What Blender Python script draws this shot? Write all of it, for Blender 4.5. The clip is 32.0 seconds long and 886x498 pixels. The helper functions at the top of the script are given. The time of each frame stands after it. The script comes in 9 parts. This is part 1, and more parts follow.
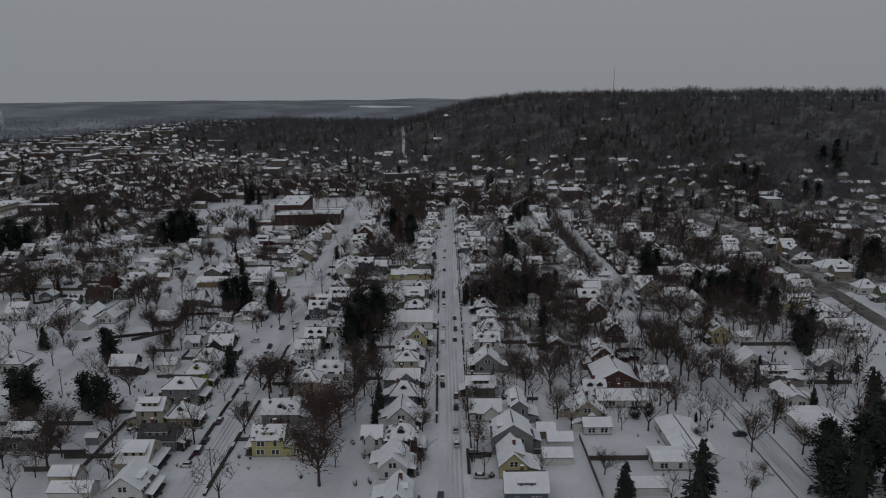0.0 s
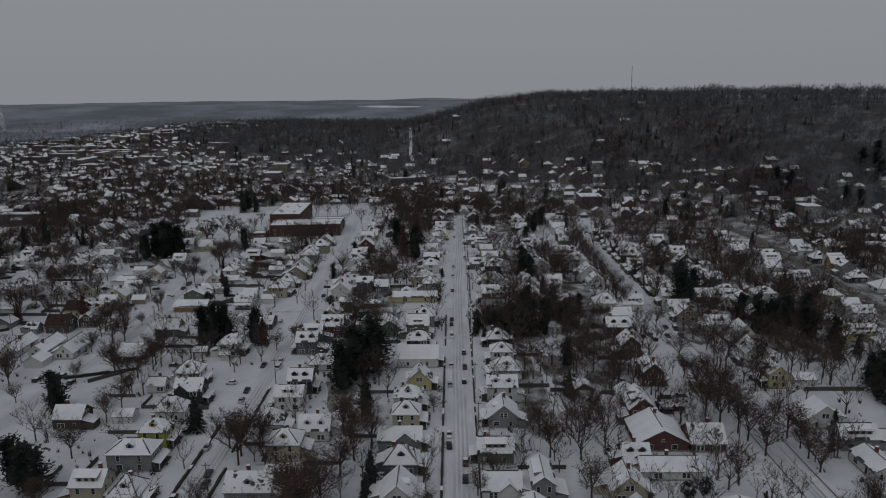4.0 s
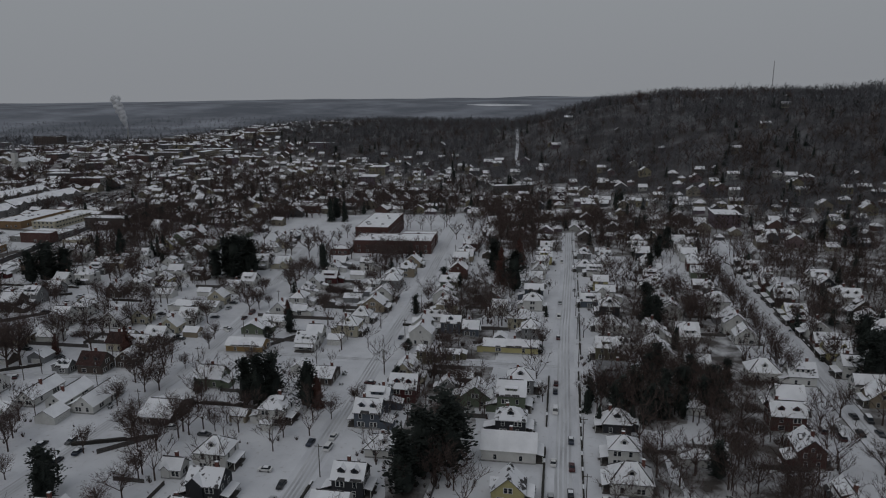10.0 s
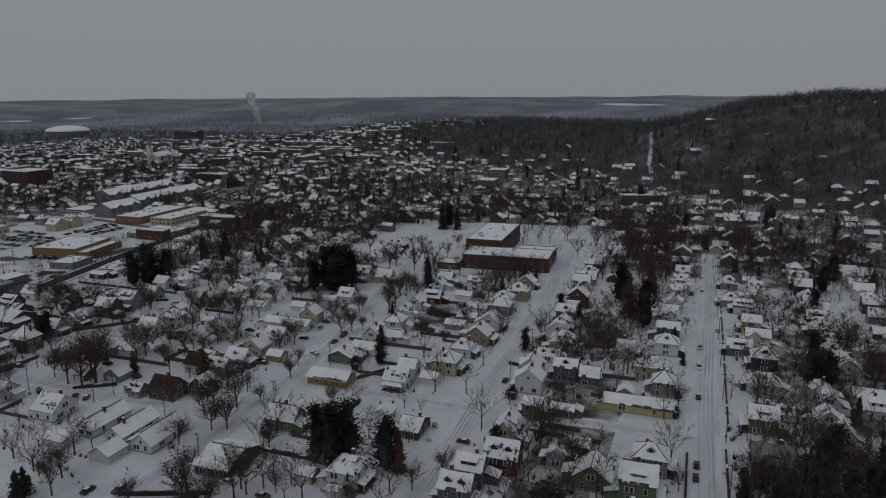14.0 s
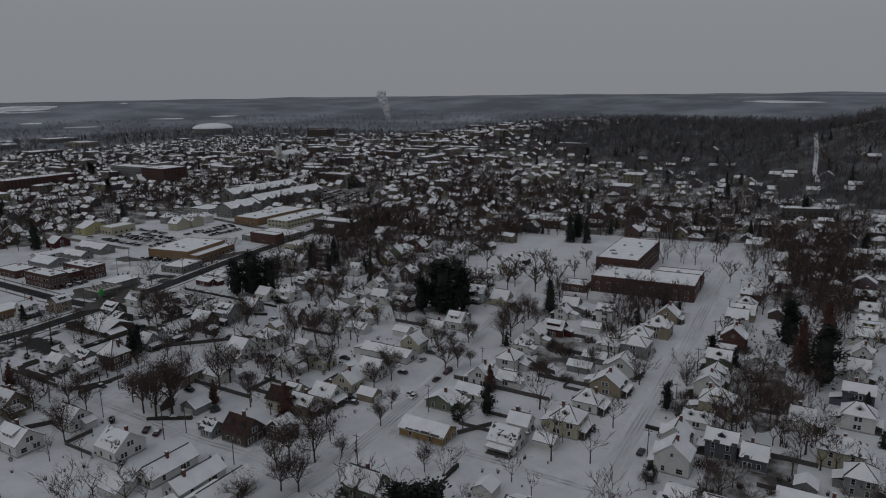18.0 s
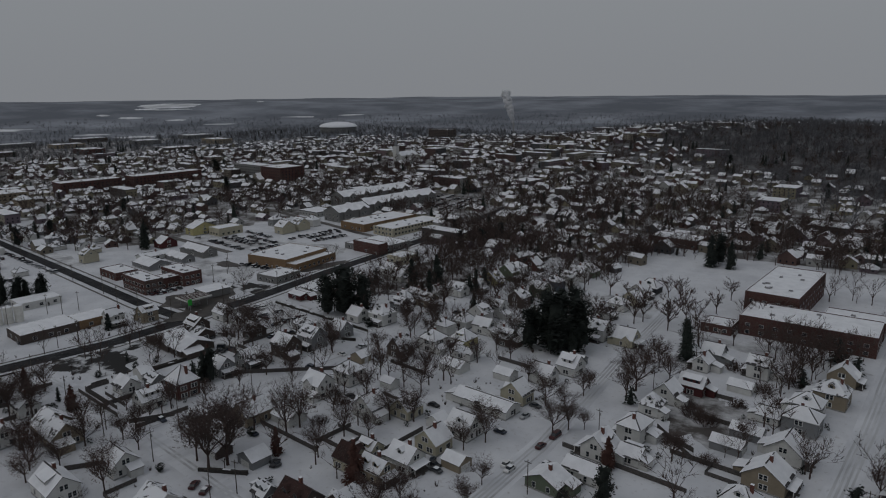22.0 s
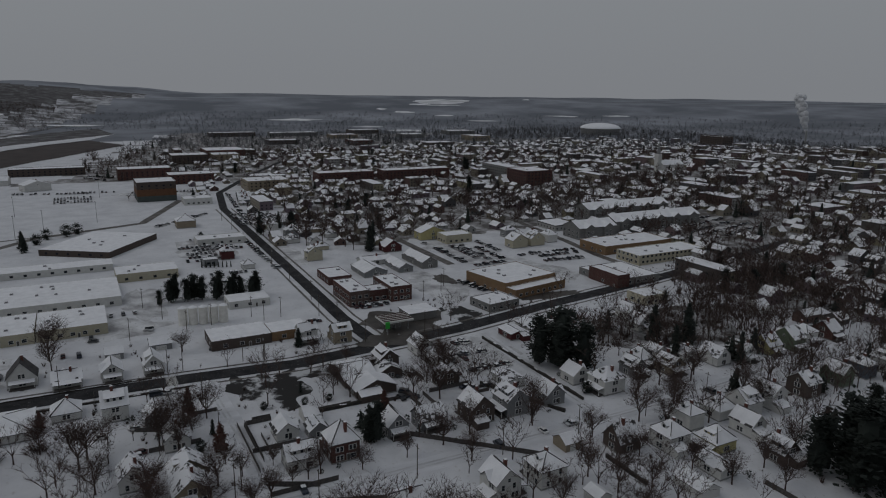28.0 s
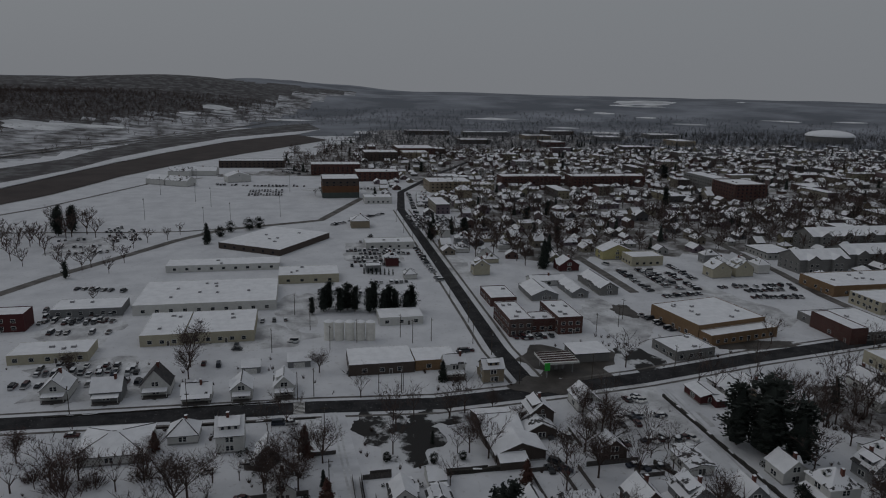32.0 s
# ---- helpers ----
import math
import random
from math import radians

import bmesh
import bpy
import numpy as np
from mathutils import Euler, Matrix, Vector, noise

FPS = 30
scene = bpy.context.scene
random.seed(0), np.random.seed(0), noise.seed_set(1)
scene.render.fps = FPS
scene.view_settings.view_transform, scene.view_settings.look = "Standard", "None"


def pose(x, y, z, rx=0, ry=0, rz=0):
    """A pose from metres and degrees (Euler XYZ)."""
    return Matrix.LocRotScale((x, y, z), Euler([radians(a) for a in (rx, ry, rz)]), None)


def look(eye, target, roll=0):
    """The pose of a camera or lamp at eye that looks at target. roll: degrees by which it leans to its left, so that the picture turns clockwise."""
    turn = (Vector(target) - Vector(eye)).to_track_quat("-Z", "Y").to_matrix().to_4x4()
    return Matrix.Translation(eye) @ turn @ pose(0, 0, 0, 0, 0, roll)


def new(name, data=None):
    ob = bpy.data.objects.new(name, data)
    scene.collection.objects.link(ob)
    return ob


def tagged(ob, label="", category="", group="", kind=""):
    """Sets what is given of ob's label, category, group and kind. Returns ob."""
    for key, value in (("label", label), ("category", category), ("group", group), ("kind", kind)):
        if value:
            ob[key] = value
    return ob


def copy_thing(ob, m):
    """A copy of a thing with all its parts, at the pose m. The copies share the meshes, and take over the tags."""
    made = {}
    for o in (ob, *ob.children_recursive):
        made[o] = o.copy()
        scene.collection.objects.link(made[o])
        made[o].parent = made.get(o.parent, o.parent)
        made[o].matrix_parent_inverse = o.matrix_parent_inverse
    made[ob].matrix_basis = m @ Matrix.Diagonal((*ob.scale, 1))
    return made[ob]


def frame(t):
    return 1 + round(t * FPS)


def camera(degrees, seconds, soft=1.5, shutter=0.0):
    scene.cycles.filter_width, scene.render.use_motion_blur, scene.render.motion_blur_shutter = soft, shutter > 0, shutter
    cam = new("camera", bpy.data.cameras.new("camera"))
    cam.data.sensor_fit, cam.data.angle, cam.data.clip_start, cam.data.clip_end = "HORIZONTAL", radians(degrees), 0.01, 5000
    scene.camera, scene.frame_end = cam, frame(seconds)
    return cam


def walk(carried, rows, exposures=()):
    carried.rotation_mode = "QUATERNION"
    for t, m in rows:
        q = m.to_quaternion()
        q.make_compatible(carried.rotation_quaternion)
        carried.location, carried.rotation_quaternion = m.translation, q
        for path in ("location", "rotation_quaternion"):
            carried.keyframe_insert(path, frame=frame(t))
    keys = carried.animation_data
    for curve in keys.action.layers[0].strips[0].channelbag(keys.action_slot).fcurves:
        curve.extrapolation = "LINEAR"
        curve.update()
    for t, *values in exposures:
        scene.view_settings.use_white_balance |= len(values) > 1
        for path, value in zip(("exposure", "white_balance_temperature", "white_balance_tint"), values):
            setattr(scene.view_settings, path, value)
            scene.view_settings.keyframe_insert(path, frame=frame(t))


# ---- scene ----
import collections

cam = camera(65.10, 32.0, 1.1)
PATH = [
    (0, pose(0.00, 0.00, 112.50, 77.215, 0.330, -0.075)),
    (1, pose(0.63, 11.98, 112.54, 77.257, 0.420, 0.196)),
    (2, pose(1.05, 23.98, 112.47, 77.244, 0.496, 0.455)),
    (3, pose(1.25, 36.26, 112.37, 77.213, 0.537, 0.635)),
    (3.5, pose(1.27, 42.47, 112.32, 77.200, 0.555, 0.684)),
    (5.5, pose(0.96, 67.35, 112.23, 77.153, 0.716, 0.861)),
    (6, pose(1.13, 73.62, 112.34, 77.177, 0.723, 1.089)),
    (7, pose(1.14, 85.93, 112.54, 77.190, 0.705, 2.873)),
    (8, pose(1.05, 98.43, 112.77, 77.180, 0.688, 5.070)),
    (9, pose(0.81, 111.09, 112.98, 77.144, 0.664, 7.264)),
    (10, pose(0.12, 123.67, 113.18, 77.099, 0.618, 9.613)),
    (11, pose(-0.90, 136.18, 113.50, 77.095, 0.513, 12.101)),
    (12, pose(-2.31, 148.00, 113.74, 77.073, 0.414, 14.581)),
    (13, pose(-4.34, 159.79, 113.96, 77.056, 0.360, 17.130)),
    (14, pose(-6.85, 172.08, 114.14, 77.020, 0.311, 19.868)),
    (14.5, pose(-8.32, 178.15, 114.19, 77.000, 0.312, 21.269)),
    (16.5, pose(-15.83, 202.17, 114.01, 76.955, 0.509, 26.819)),
    (17, pose(-18.07, 207.86, 113.98, 76.934, 0.558, 28.114)),
    (18, pose(-23.29, 219.46, 114.06, 76.919, 0.652, 30.496)),
    (19, pose(-28.59, 231.02, 114.07, 76.906, 0.645, 32.663)),
    (20, pose(-34.80, 242.46, 114.10, 76.946, 0.584, 35.438)),
    (21, pose(-41.16, 253.71, 113.97, 76.991, 0.541, 38.319)),
    (22, pose(-47.33, 264.65, 113.63, 77.010, 0.464, 40.712)),
    (23, pose(-54.16, 275.09, 113.39, 77.027, 0.385, 43.749)),
    (24, pose(-61.39, 285.39, 113.24, 77.041, 0.212, 47.103)),
    (25, pose(-69.14, 294.78, 113.14, 77.035, -0.065, 50.862)),
    (25.5, pose(-73.27, 299.48, 113.11, 77.031, -0.196, 52.786)),
    (27.5, pose(-91.03, 317.16, 112.84, 76.942, -0.625, 60.273)),
    (28, pose(-95.56, 321.23, 112.81, 76.917, -0.688, 62.171)),
    (29, pose(-105.07, 329.23, 112.79, 76.862, -0.790, 66.041)),
    (30, pose(-115.01, 336.41, 112.66, 76.773, -0.845, 70.115)),
    (31, pose(-125.52, 342.49, 112.57, 76.701, -0.963, 74.164)),
    (32, pose(-136.38, 348.22, 112.47, 76.641, -1.172, 78.280)),
]
walk(cam, PATH, [(0.0, 0.02), (6.0, 0.08), (14.0, 0.03), (20.0, -0.06), (24.0, -0.08), (28.0, -0.18), (32.0, -0.32)])

# ---- sky, sun ----
world = bpy.data.worlds.new("overcast")
scene.world = world
world.use_nodes = True
wn, wl = world.node_tree.nodes, world.node_tree.links
sky = wn.new("ShaderNodeTexSky")
sky.sky_type, sky.sun_disc = "NISHITA", False
sky.sun_elevation, sky.sun_rotation = radians(38), radians(200)
sky.dust_density, sky.air_density = 6.0, 1.5
grey = wn.new("ShaderNodeHueSaturation")
grey.inputs["Saturation"].default_value = 0.12
coord, sep = wn.new("ShaderNodeTexCoord"), wn.new("ShaderNodeSeparateXYZ")
ramp = wn.new("ShaderNodeValToRGB")
ramp.color_ramp.elements[0].position, ramp.color_ramp.elements[0].color = 0.0, (0.238, 0.250, 0.269, 1)
ramp.color_ramp.elements[1].position, ramp.color_ramp.elements[1].color = 1.0, (0.314, 0.335, 0.369, 1)
for at, c in ((0.12, (0.244, 0.259, 0.279)), (0.3, (0.256, 0.273, 0.297))):
    e = ramp.color_ramp.elements.new(at)
    e.color = (*c, 1)
mixer = wn.new("ShaderNodeMix")
mixer.data_type = "RGBA"
mixer.inputs["Factor"].default_value = 0.94
wl.new(sky.outputs[0], grey.inputs["Color"])
dim = wn.new("ShaderNodeMix")
dim.data_type, dim.blend_type = "RGBA", "MULTIPLY"
dim.inputs["Factor"].default_value = 1.0
dim.inputs["B"].default_value = (0.07, 0.07, 0.07, 1)
wl.new(grey.outputs[0], dim.inputs["A"])
wl.new(coord.outputs["Generated"], sep.inputs[0])
wl.new(sep.outputs["Z"], ramp.inputs[0])
wl.new(dim.outputs["Result"], mixer.inputs["A"])
wl.new(ramp.outputs[0], mixer.inputs["B"])
wl.new(mixer.outputs["Result"], wn["Background"].inputs[0])
wn["Background"].inputs[1].default_value = 1.0
sun = new("sun", bpy.data.lights.new("sun", "SUN"))
sun.data.energy, sun.data.angle, sun.data.color = 0.3, radians(40), (1.0, 0.97, 0.93)
sun.matrix_world = look((0, 0, 100), (30, 70, 0))


# ---- materials ----
def material(name, base, rough=0.8, metal=0.0):
    m = bpy.data.materials.new(name)
    m.use_nodes = True
    b = m.node_tree.nodes["Principled BSDF"]
    b.inputs["Base Color"].default_value = (*base, 1)
    b.inputs["Roughness"].default_value, b.inputs["Metallic"].default_value = rough, metal
    b.inputs["Specular IOR Level"].default_value = 0.3
    return m


def node(m, kind, **settings):
    n = m.node_tree.nodes.new(kind)
    for key, value in settings.items():
        n.inputs[key].default_value = value
    return n


def mottled(name, a, b, scale, rough=0.8, detail=6.0, low=0.35, high=0.65, bump=0.0, second=None, coords="Object", stretch=(1, 1, 1)):
    """Two colours mixed by noise at one scale, worn by noise at a second scale, with relief."""
    m = material(name, a, rough)
    t, links = m.node_tree, m.node_tree.links
    co, mp = node(m, "ShaderNodeTexCoord"), node(m, "ShaderNodeMapping", Scale=stretch)
    links.new(co.outputs[coords], mp.inputs[0])
    n1 = node(m, "ShaderNodeTexNoise", Scale=scale, Detail=detail, Roughness=0.6)
    links.new(mp.outputs[0], n1.inputs["Vector"])
    r = node(m, "ShaderNodeValToRGB")
    r.color_ramp.elements[0].position, r.color_ramp.elements[0].color = low, (*a, 1)
    r.color_ramp.elements[1].position, r.color_ramp.elements[1].color = high, (*b, 1)
    links.new(n1.outputs["Fac"], r.inputs[0])
    out = r.outputs[0]
    n2 = node(m, "ShaderNodeTexNoise", Scale=scale * 9.0, Detail=3.0)
    links.new(mp.outputs[0], n2.inputs["Vector"])
    if second:
        r2 = node(m, "ShaderNodeValToRGB")
        r2.color_ramp.elements[0].position, r2.color_ramp.elements[1].position = second[1], second[2]
        r2.color_ramp.elements[0].color, r2.color_ramp.elements[1].color = (0, 0, 0, 1), (1, 1, 1, 1)
        links.new(n2.outputs["Fac"], r2.inputs[0])
        mx = node(m, "ShaderNodeMix")
        mx.data_type = "RGBA"
        links.new(r2.outputs[0], mx.inputs["Factor"])
        links.new(out, mx.inputs["A"])
        mx.inputs["B"].default_value = (*second[0], 1)
        out = mx.outputs["Result"]
    links.new(out, t.nodes["Principled BSDF"].inputs["Base Color"])
    if bump:
        bp = node(m, "ShaderNodeBump", Strength=bump, Distance=0.15)
        links.new(n2.outputs["Fac"], bp.inputs["Height"])
        links.new(bp.outputs[0], t.nodes["Principled BSDF"].inputs["Normal"])
    return m


SNOW_GROUND = mottled("snow_ground", (0.475, 0.485, 0.515), (0.585, 0.595, 0.622), 0.06, 0.9, 8.0, 0.32, 0.6, 0.3, ((0.38, 0.37, 0.37), 0.60, 0.80))
# Dark patches paint in yard brush, hedges and the shadows among houses.
TOWN_GROUND = mottled("brushy_shaded_town_snow", (0.10, 0.092, 0.088), (0.58, 0.59, 0.61), 0.07, 0.9, 9.0, 0.43, 0.73, 0.3)
WOOD_FLOOR = mottled("snowy_wood_floor", (0.048, 0.044, 0.046), (0.235, 0.24, 0.25), 0.035, 0.9, 12.0, 0.45, 0.85, 0.3)
# Distant wooded hills; the pale blue of aerial haze is mixed into the colour.
FAR_HILL = mottled("hazed_far_hill", (0.112, 0.122, 0.143), (0.270, 0.287, 0.322), 0.0035, 0.95, 7.0, 0.42, 0.72, 0.0)
SLOPE = mottled("brushy_snow_slope", (0.075, 0.072, 0.074), (0.47, 0.48, 0.51), 0.022, 0.9, 10.0, 0.40, 0.62, 0.2)
FAR_SNOW = mottled("far_snow_cover", (0.40, 0.41, 0.43), (0.70, 0.71, 0.73), 0.010, 0.95, 10.0, 0.38, 0.58, 0.0, ((0.10, 0.105, 0.115), 0.64, 0.74))
ROAD_SNOW = mottled("packed_road_snow", (0.46, 0.47, 0.50), (0.62, 0.63, 0.66), 0.12, 0.85, 7.0, 0.35, 0.65, 0.3, ((0.30, 0.30, 0.31), 0.62, 0.85), stretch=(1, 0.25, 1))
RUT = mottled("slush_rut", (0.33, 0.335, 0.35), (0.55, 0.56, 0.58), 0.25, 0.7, 6.0, 0.35, 0.65, 0.3, stretch=(1, 0.15, 1))
ASPHALT = mottled("wet_asphalt", (0.020, 0.020, 0.022), (0.055, 0.055, 0.058), 0.15, 0.85, 8.0, 0.4, 0.75, 0.2, ((0.30, 0.30, 0.31), 0.64, 0.80))
ASPHALT.node_tree.nodes["Principled BSDF"].inputs["Specular IOR Level"].default_value = 0.08
SLUSH = mottled("brown_slush", (0.048, 0.042, 0.037), (0.17, 0.16, 0.155), 0.12, 0.7, 8.0, 0.35, 0.7, 0.3)
CONCRETE = mottled("concrete", (0.20, 0.20, 0.20), (0.33, 0.33, 0.32), 0.8, 0.85, bump=0.2)
ROOF_SNOW = mottled("roof_snow", (0.63, 0.64, 0.668), (0.74, 0.75, 0.778), 0.25, 0.9, 6.0, 0.3, 0.6, 0.25, ((0.60, 0.61, 0.63), 0.62, 0.8))
ROOF_PATCHY = mottled("patchy_roof_snow", (0.055, 0.053, 0.055), (0.68, 0.69, 0.72), 0.30, 0.9, 9.0, 0.425, 0.455, 0.35)
SHINGLE = mottled("dark_shingle", (0.035, 0.035, 0.038), (0.075, 0.07, 0.07), 0.7, 0.85, bump=0.3, second=((0.5, 0.5, 0.52), 0.70, 0.85))
SHINGLE_RED = mottled("dark_red_shingle", (0.026, 0.014, 0.013), (0.05, 0.024, 0.021), 0.7, 0.85, bump=0.3, second=((0.5, 0.5, 0.52), 0.68, 0.82))
SHINGLE_GREY = mottled("grey_shingle", (0.12, 0.125, 0.13), (0.20, 0.20, 0.21), 0.7, 0.85, bump=0.3, second=((0.6, 0.6, 0.62), 0.66, 0.8))
TRIM = mottled("painted_trim", (0.50, 0.50, 0.49), (0.62, 0.62, 0.60), 1.5, 0.7)
# Roof edges and undersides: gutter grey, darkened for shade under the overhang.
EAVE = mottled("shaded_eave", (0.05, 0.05, 0.052), (0.12, 0.12, 0.12), 1.0, 0.8)
PANE = material("window_pane", (0.02, 0.024, 0.03), 0.08)
BARK = mottled("bark", (0.048, 0.034, 0.031), (0.098, 0.070, 0.063), 1.2, 0.95, bump=0.4)
NEEDLE = mottled("dark_needles", (0.014, 0.018, 0.016), (0.032, 0.040, 0.034), 0.8, 0.9)
RUSSET = mottled("russet_leaves", (0.05, 0.022, 0.018), (0.10, 0.05, 0.04), 0.8, 0.9)
HEDGE = mottled("hedge_twigs", (0.02, 0.02, 0.018), (0.05, 0.045, 0.04), 2.0, 0.95, second=((0.4, 0.4, 0.42), 0.66, 0.8))
# Bark of distant trees, paled and blued in its colour to imitate haze.
HAZED_BARK = mottled("haze_grey_twigs", (0.080, 0.080, 0.087), (0.138, 0.139, 0.150), 0.05, 0.95)
FENCE = mottled("weathered_fence_wood", (0.05, 0.047, 0.045), (0.11, 0.10, 0.095), 1.5, 0.9, bump=0.2)
POLE = mottled("pole_wood", (0.05, 0.04, 0.035), (0.10, 0.085, 0.07), 2.0, 0.9)
METAL = mottled("grey_metal", (0.20, 0.20, 0.21), (0.32, 0.32, 0.33), 1.0, 0.5)
TYRE = material("tyre_rubber", (0.015, 0.015, 0.016), 0.85)
BRICK_CHIMNEY = mottled("chimney_brick", (0.09, 0.035, 0.03), (0.17, 0.075, 0.06), 3.0, 0.9)
RIVER = mottled("river_water", (0.035, 0.027, 0.026), (0.06, 0.048, 0.045), 0.03, 0.6)
RIVER.node_tree.nodes["Principled BSDF"].inputs["Specular IOR Level"].default_value = 0.06
STEAM = material("steam", (0.75, 0.76, 0.78), 1.0)
STEAM.node_tree.nodes["Principled BSDF"].inputs["Alpha"].default_value = 0.5


def siding(name, c):
    """Painted clapboard: weathered paint with fine horizontal shadow lines in relief."""
    m = mottled(name, tuple(v * 0.86 for v in c), tuple(min(v * 1.05, 0.85) for v in c), 0.5, 0.75, 6.0, 0.3, 0.7)
    co, w = node(m, "ShaderNodeTexCoord"), node(m, "ShaderNodeTexWave", Scale=2.6, Distortion=0.0)
    w.bands_direction = "Z"
    bp = node(m, "ShaderNodeBump", Strength=0.5, Distance=0.03)
    m.node_tree.links.new(co.outputs["Object"], w.inputs["Vector"])
    m.node_tree.links.new(w.outputs["Fac"], bp.inputs["Height"])
    m.node_tree.links.new(bp.outputs[0], m.node_tree.nodes["Principled BSDF"].inputs["Normal"])
    return m


def masonry(name, a, b, mortar):
    m = material(name, a, 0.9)
    co, br = node(m, "ShaderNodeTexCoord"), node(m, "ShaderNodeTexBrick", Scale=1.0)
    mp = node(m, "ShaderNodeMapping", Rotation=(radians(90), 0, 0))
    br.inputs["Color1"].default_value, br.inputs["Color2"].default_value = (*a, 1), (*b, 1)
    br.inputs["Mortar"].default_value = (*mortar, 1)
    br.inputs["Brick Width"].default_value, br.inputs["Row Height"].default_value = 0.45, 0.15
    br.inputs["Mortar Size"].default_value = 0.012
    links = m.node_tree.links
    links.new(co.outputs["Object"], mp.inputs[0])
    links.new(mp.outputs[0], br.inputs["Vector"])
    n = node(m, "ShaderNodeTexNoise", Scale=0.35, Detail=6.0)
    links.new(co.outputs["Object"], n.inputs["Vector"])
    r = node(m, "ShaderNodeMapRange")
    r.inputs["To Min"].default_value, r.inputs["To Max"].default_value = 0.7, 1.2
    links.new(n.outputs["Fac"], r.inputs["Value"])
    mx = node(m, "ShaderNodeMix")
    mx.data_type, mx.blend_type = "RGBA", "MULTIPLY"
    mx.inputs["Factor"].default_value = 1.0
    links.new(br.outputs["Color"], mx.inputs["A"])
    links.new(r.outputs[0], mx.inputs["B"])
    links.new(mx.outputs["Result"], m.node_tree.nodes["Principled BSDF"].inputs["Base Color"])
    return m


PAINT = {
    "white": siding("white_clapboard", (0.550, 0.550, 0.535)),
    "cream": siding("cream_clapboard", (0.400, 0.372, 0.285)),
    "yellow": siding("pale_yellow_clapboard", (0.420, 0.380, 0.190)),
    "lime": siding("lime_green_clapboard", (0.330, 0.345, 0.060)),
    "green": siding("sage_green_clapboard", (0.119, 0.144, 0.103)),
    "olive": siding("olive_clapboard", (0.120, 0.115, 0.075)),
    "grey": siding("grey_clapboard", (0.200, 0.206, 0.212)),
    "blue": siding("slate_blue_clapboard", (0.085, 0.100, 0.125)),
    "navy": siding("dark_slate_clapboard", (0.029, 0.031, 0.036)),
    "tan": siding("tan_clapboard", (0.250, 0.210, 0.155)),
    "brown": siding("brown_clapboard", (0.072, 0.056, 0.049)),
    "ochre": siding("ochre_clapboard", (0.231, 0.154, 0.068)),
    "red": siding("dark_red_clapboard", (0.073, 0.020, 0.021)),
    "brick": masonry("red_brick", (0.066, 0.026, 0.023), (0.098, 0.042, 0.035), (0.118, 0.104, 0.096)),
    "stone": masonry("grey_block", (0.167, 0.167, 0.162), (0.204, 0.204, 0.199), (0.149, 0.149, 0.149)),
    "orange": masonry("orange_tan_block", (0.193, 0.119, 0.066), (0.223, 0.144, 0.080), (0.149, 0.112, 0.080)),
}
WORDS = {"white": "white", "cream": "cream", "yellow": "pale yellow", "lime": "lime green", "green": "sage green", "olive": "olive",
         "grey": "grey", "blue": "slate blue", "navy": "dark slate", "tan": "tan", "brown": "brown", "ochre": "ochre",
         "red": "dark red", "brick": "red brick", "stone": "grey block", "orange": "orange-tan block"}
CLAD = {"brick": "", "stone": "", "orange": ""}


# ---- mesh building ----
class Shape:
    """Gathers corners and faces, each face with a material slot."""

    def __init__(self):
        self.v, self.f, self.m = [], [], []

    def face(self, pts, slot=0):
        n = len(self.v)
        self.v += [tuple(p) for p in pts]
        self.f.append(tuple(range(n, n + len(pts))))
        self.m.append(slot)

    def box(self, x0, y0, z0, x1, y1, z1, slot=0, top=None):
        a, b, c, d = (x0, y0, z0), (x1, y0, z0), (x1, y1, z0), (x0, y1, z0)
        e, f, g, h = (x0, y0, z1), (x1, y0, z1), (x1, y1, z1), (x0, y1, z1)
        for q in ((a, b, f, e), (b, c, g, f), (c, d, h, g), (d, a, e, h), (d, c, b, a)):
            self.face(q, slot)
        self.face((e, f, g, h), slot if top is None else top)

    def tube(self, p, q, r0, r1, n=4, slot=0, ends=True):
        p, q = Vector(p), Vector(q)
        w = (q - p).normalized()
        u = w.orthogonal().normalized()
        s = w.cross(u)
        at = len(self.v)
        for c, r in ((p, r0), (q, r1)):
            for i in range(n):
                k = 2 * math.pi * i / n
                self.v.append(tuple(c + u * (r * math.cos(k)) + s * (r * math.sin(k))))
        for i in range(n):
            j = (i + 1) % n
            self.f.append((at + i, at + j, at + n + j, at + n + i))
            self.m.append(slot)
        if ends:
            self.f.append(tuple(range(at + n, at + 2 * n)))
            self.m.append(slot)

    def slab(self, low, high, thick, slot_top=0, slot_side=1):
        """A thick sheet: polygon high (list of points), dropped by thick."""
        bottom = [(p[0], p[1], p[2] - thick) for p in high]
        self.face(high, slot_top)
        self.face(bottom[::-1], slot_side)
        for i in range(len(high)):
            j = (i + 1) % len(high)
            self.face((bottom[i], bottom[j], high[j], high[i]), slot_side)

    def mesh(self, name, mats):
        me = bpy.data.meshes.new(name)
        me.from_pydata(self.v, [], self.f)
        for m in mats:
            me.materials.append(m)
        me.polygons.foreach_set("material_index", self.m)
        me.update()
        return me


def part(name, shape, mats, parent, label="", place=None):
    """One mesh object under a thing or part; shape is a Shape or a mesh that is shared."""
    me = shape if isinstance(shape, bpy.types.Mesh) else shape.mesh(name, mats)
    ob = new(name, me)
    if parent is not None:
        ob.parent = parent
    if place is not None:
        ob.matrix_basis = place
    if label:
        ob["label"] = label
    return ob


def smooth(a, b, x):
    k = min(max((x - a) / (b - a), 0.0), 1.0)
    return k * k * (3 - 2 * k)


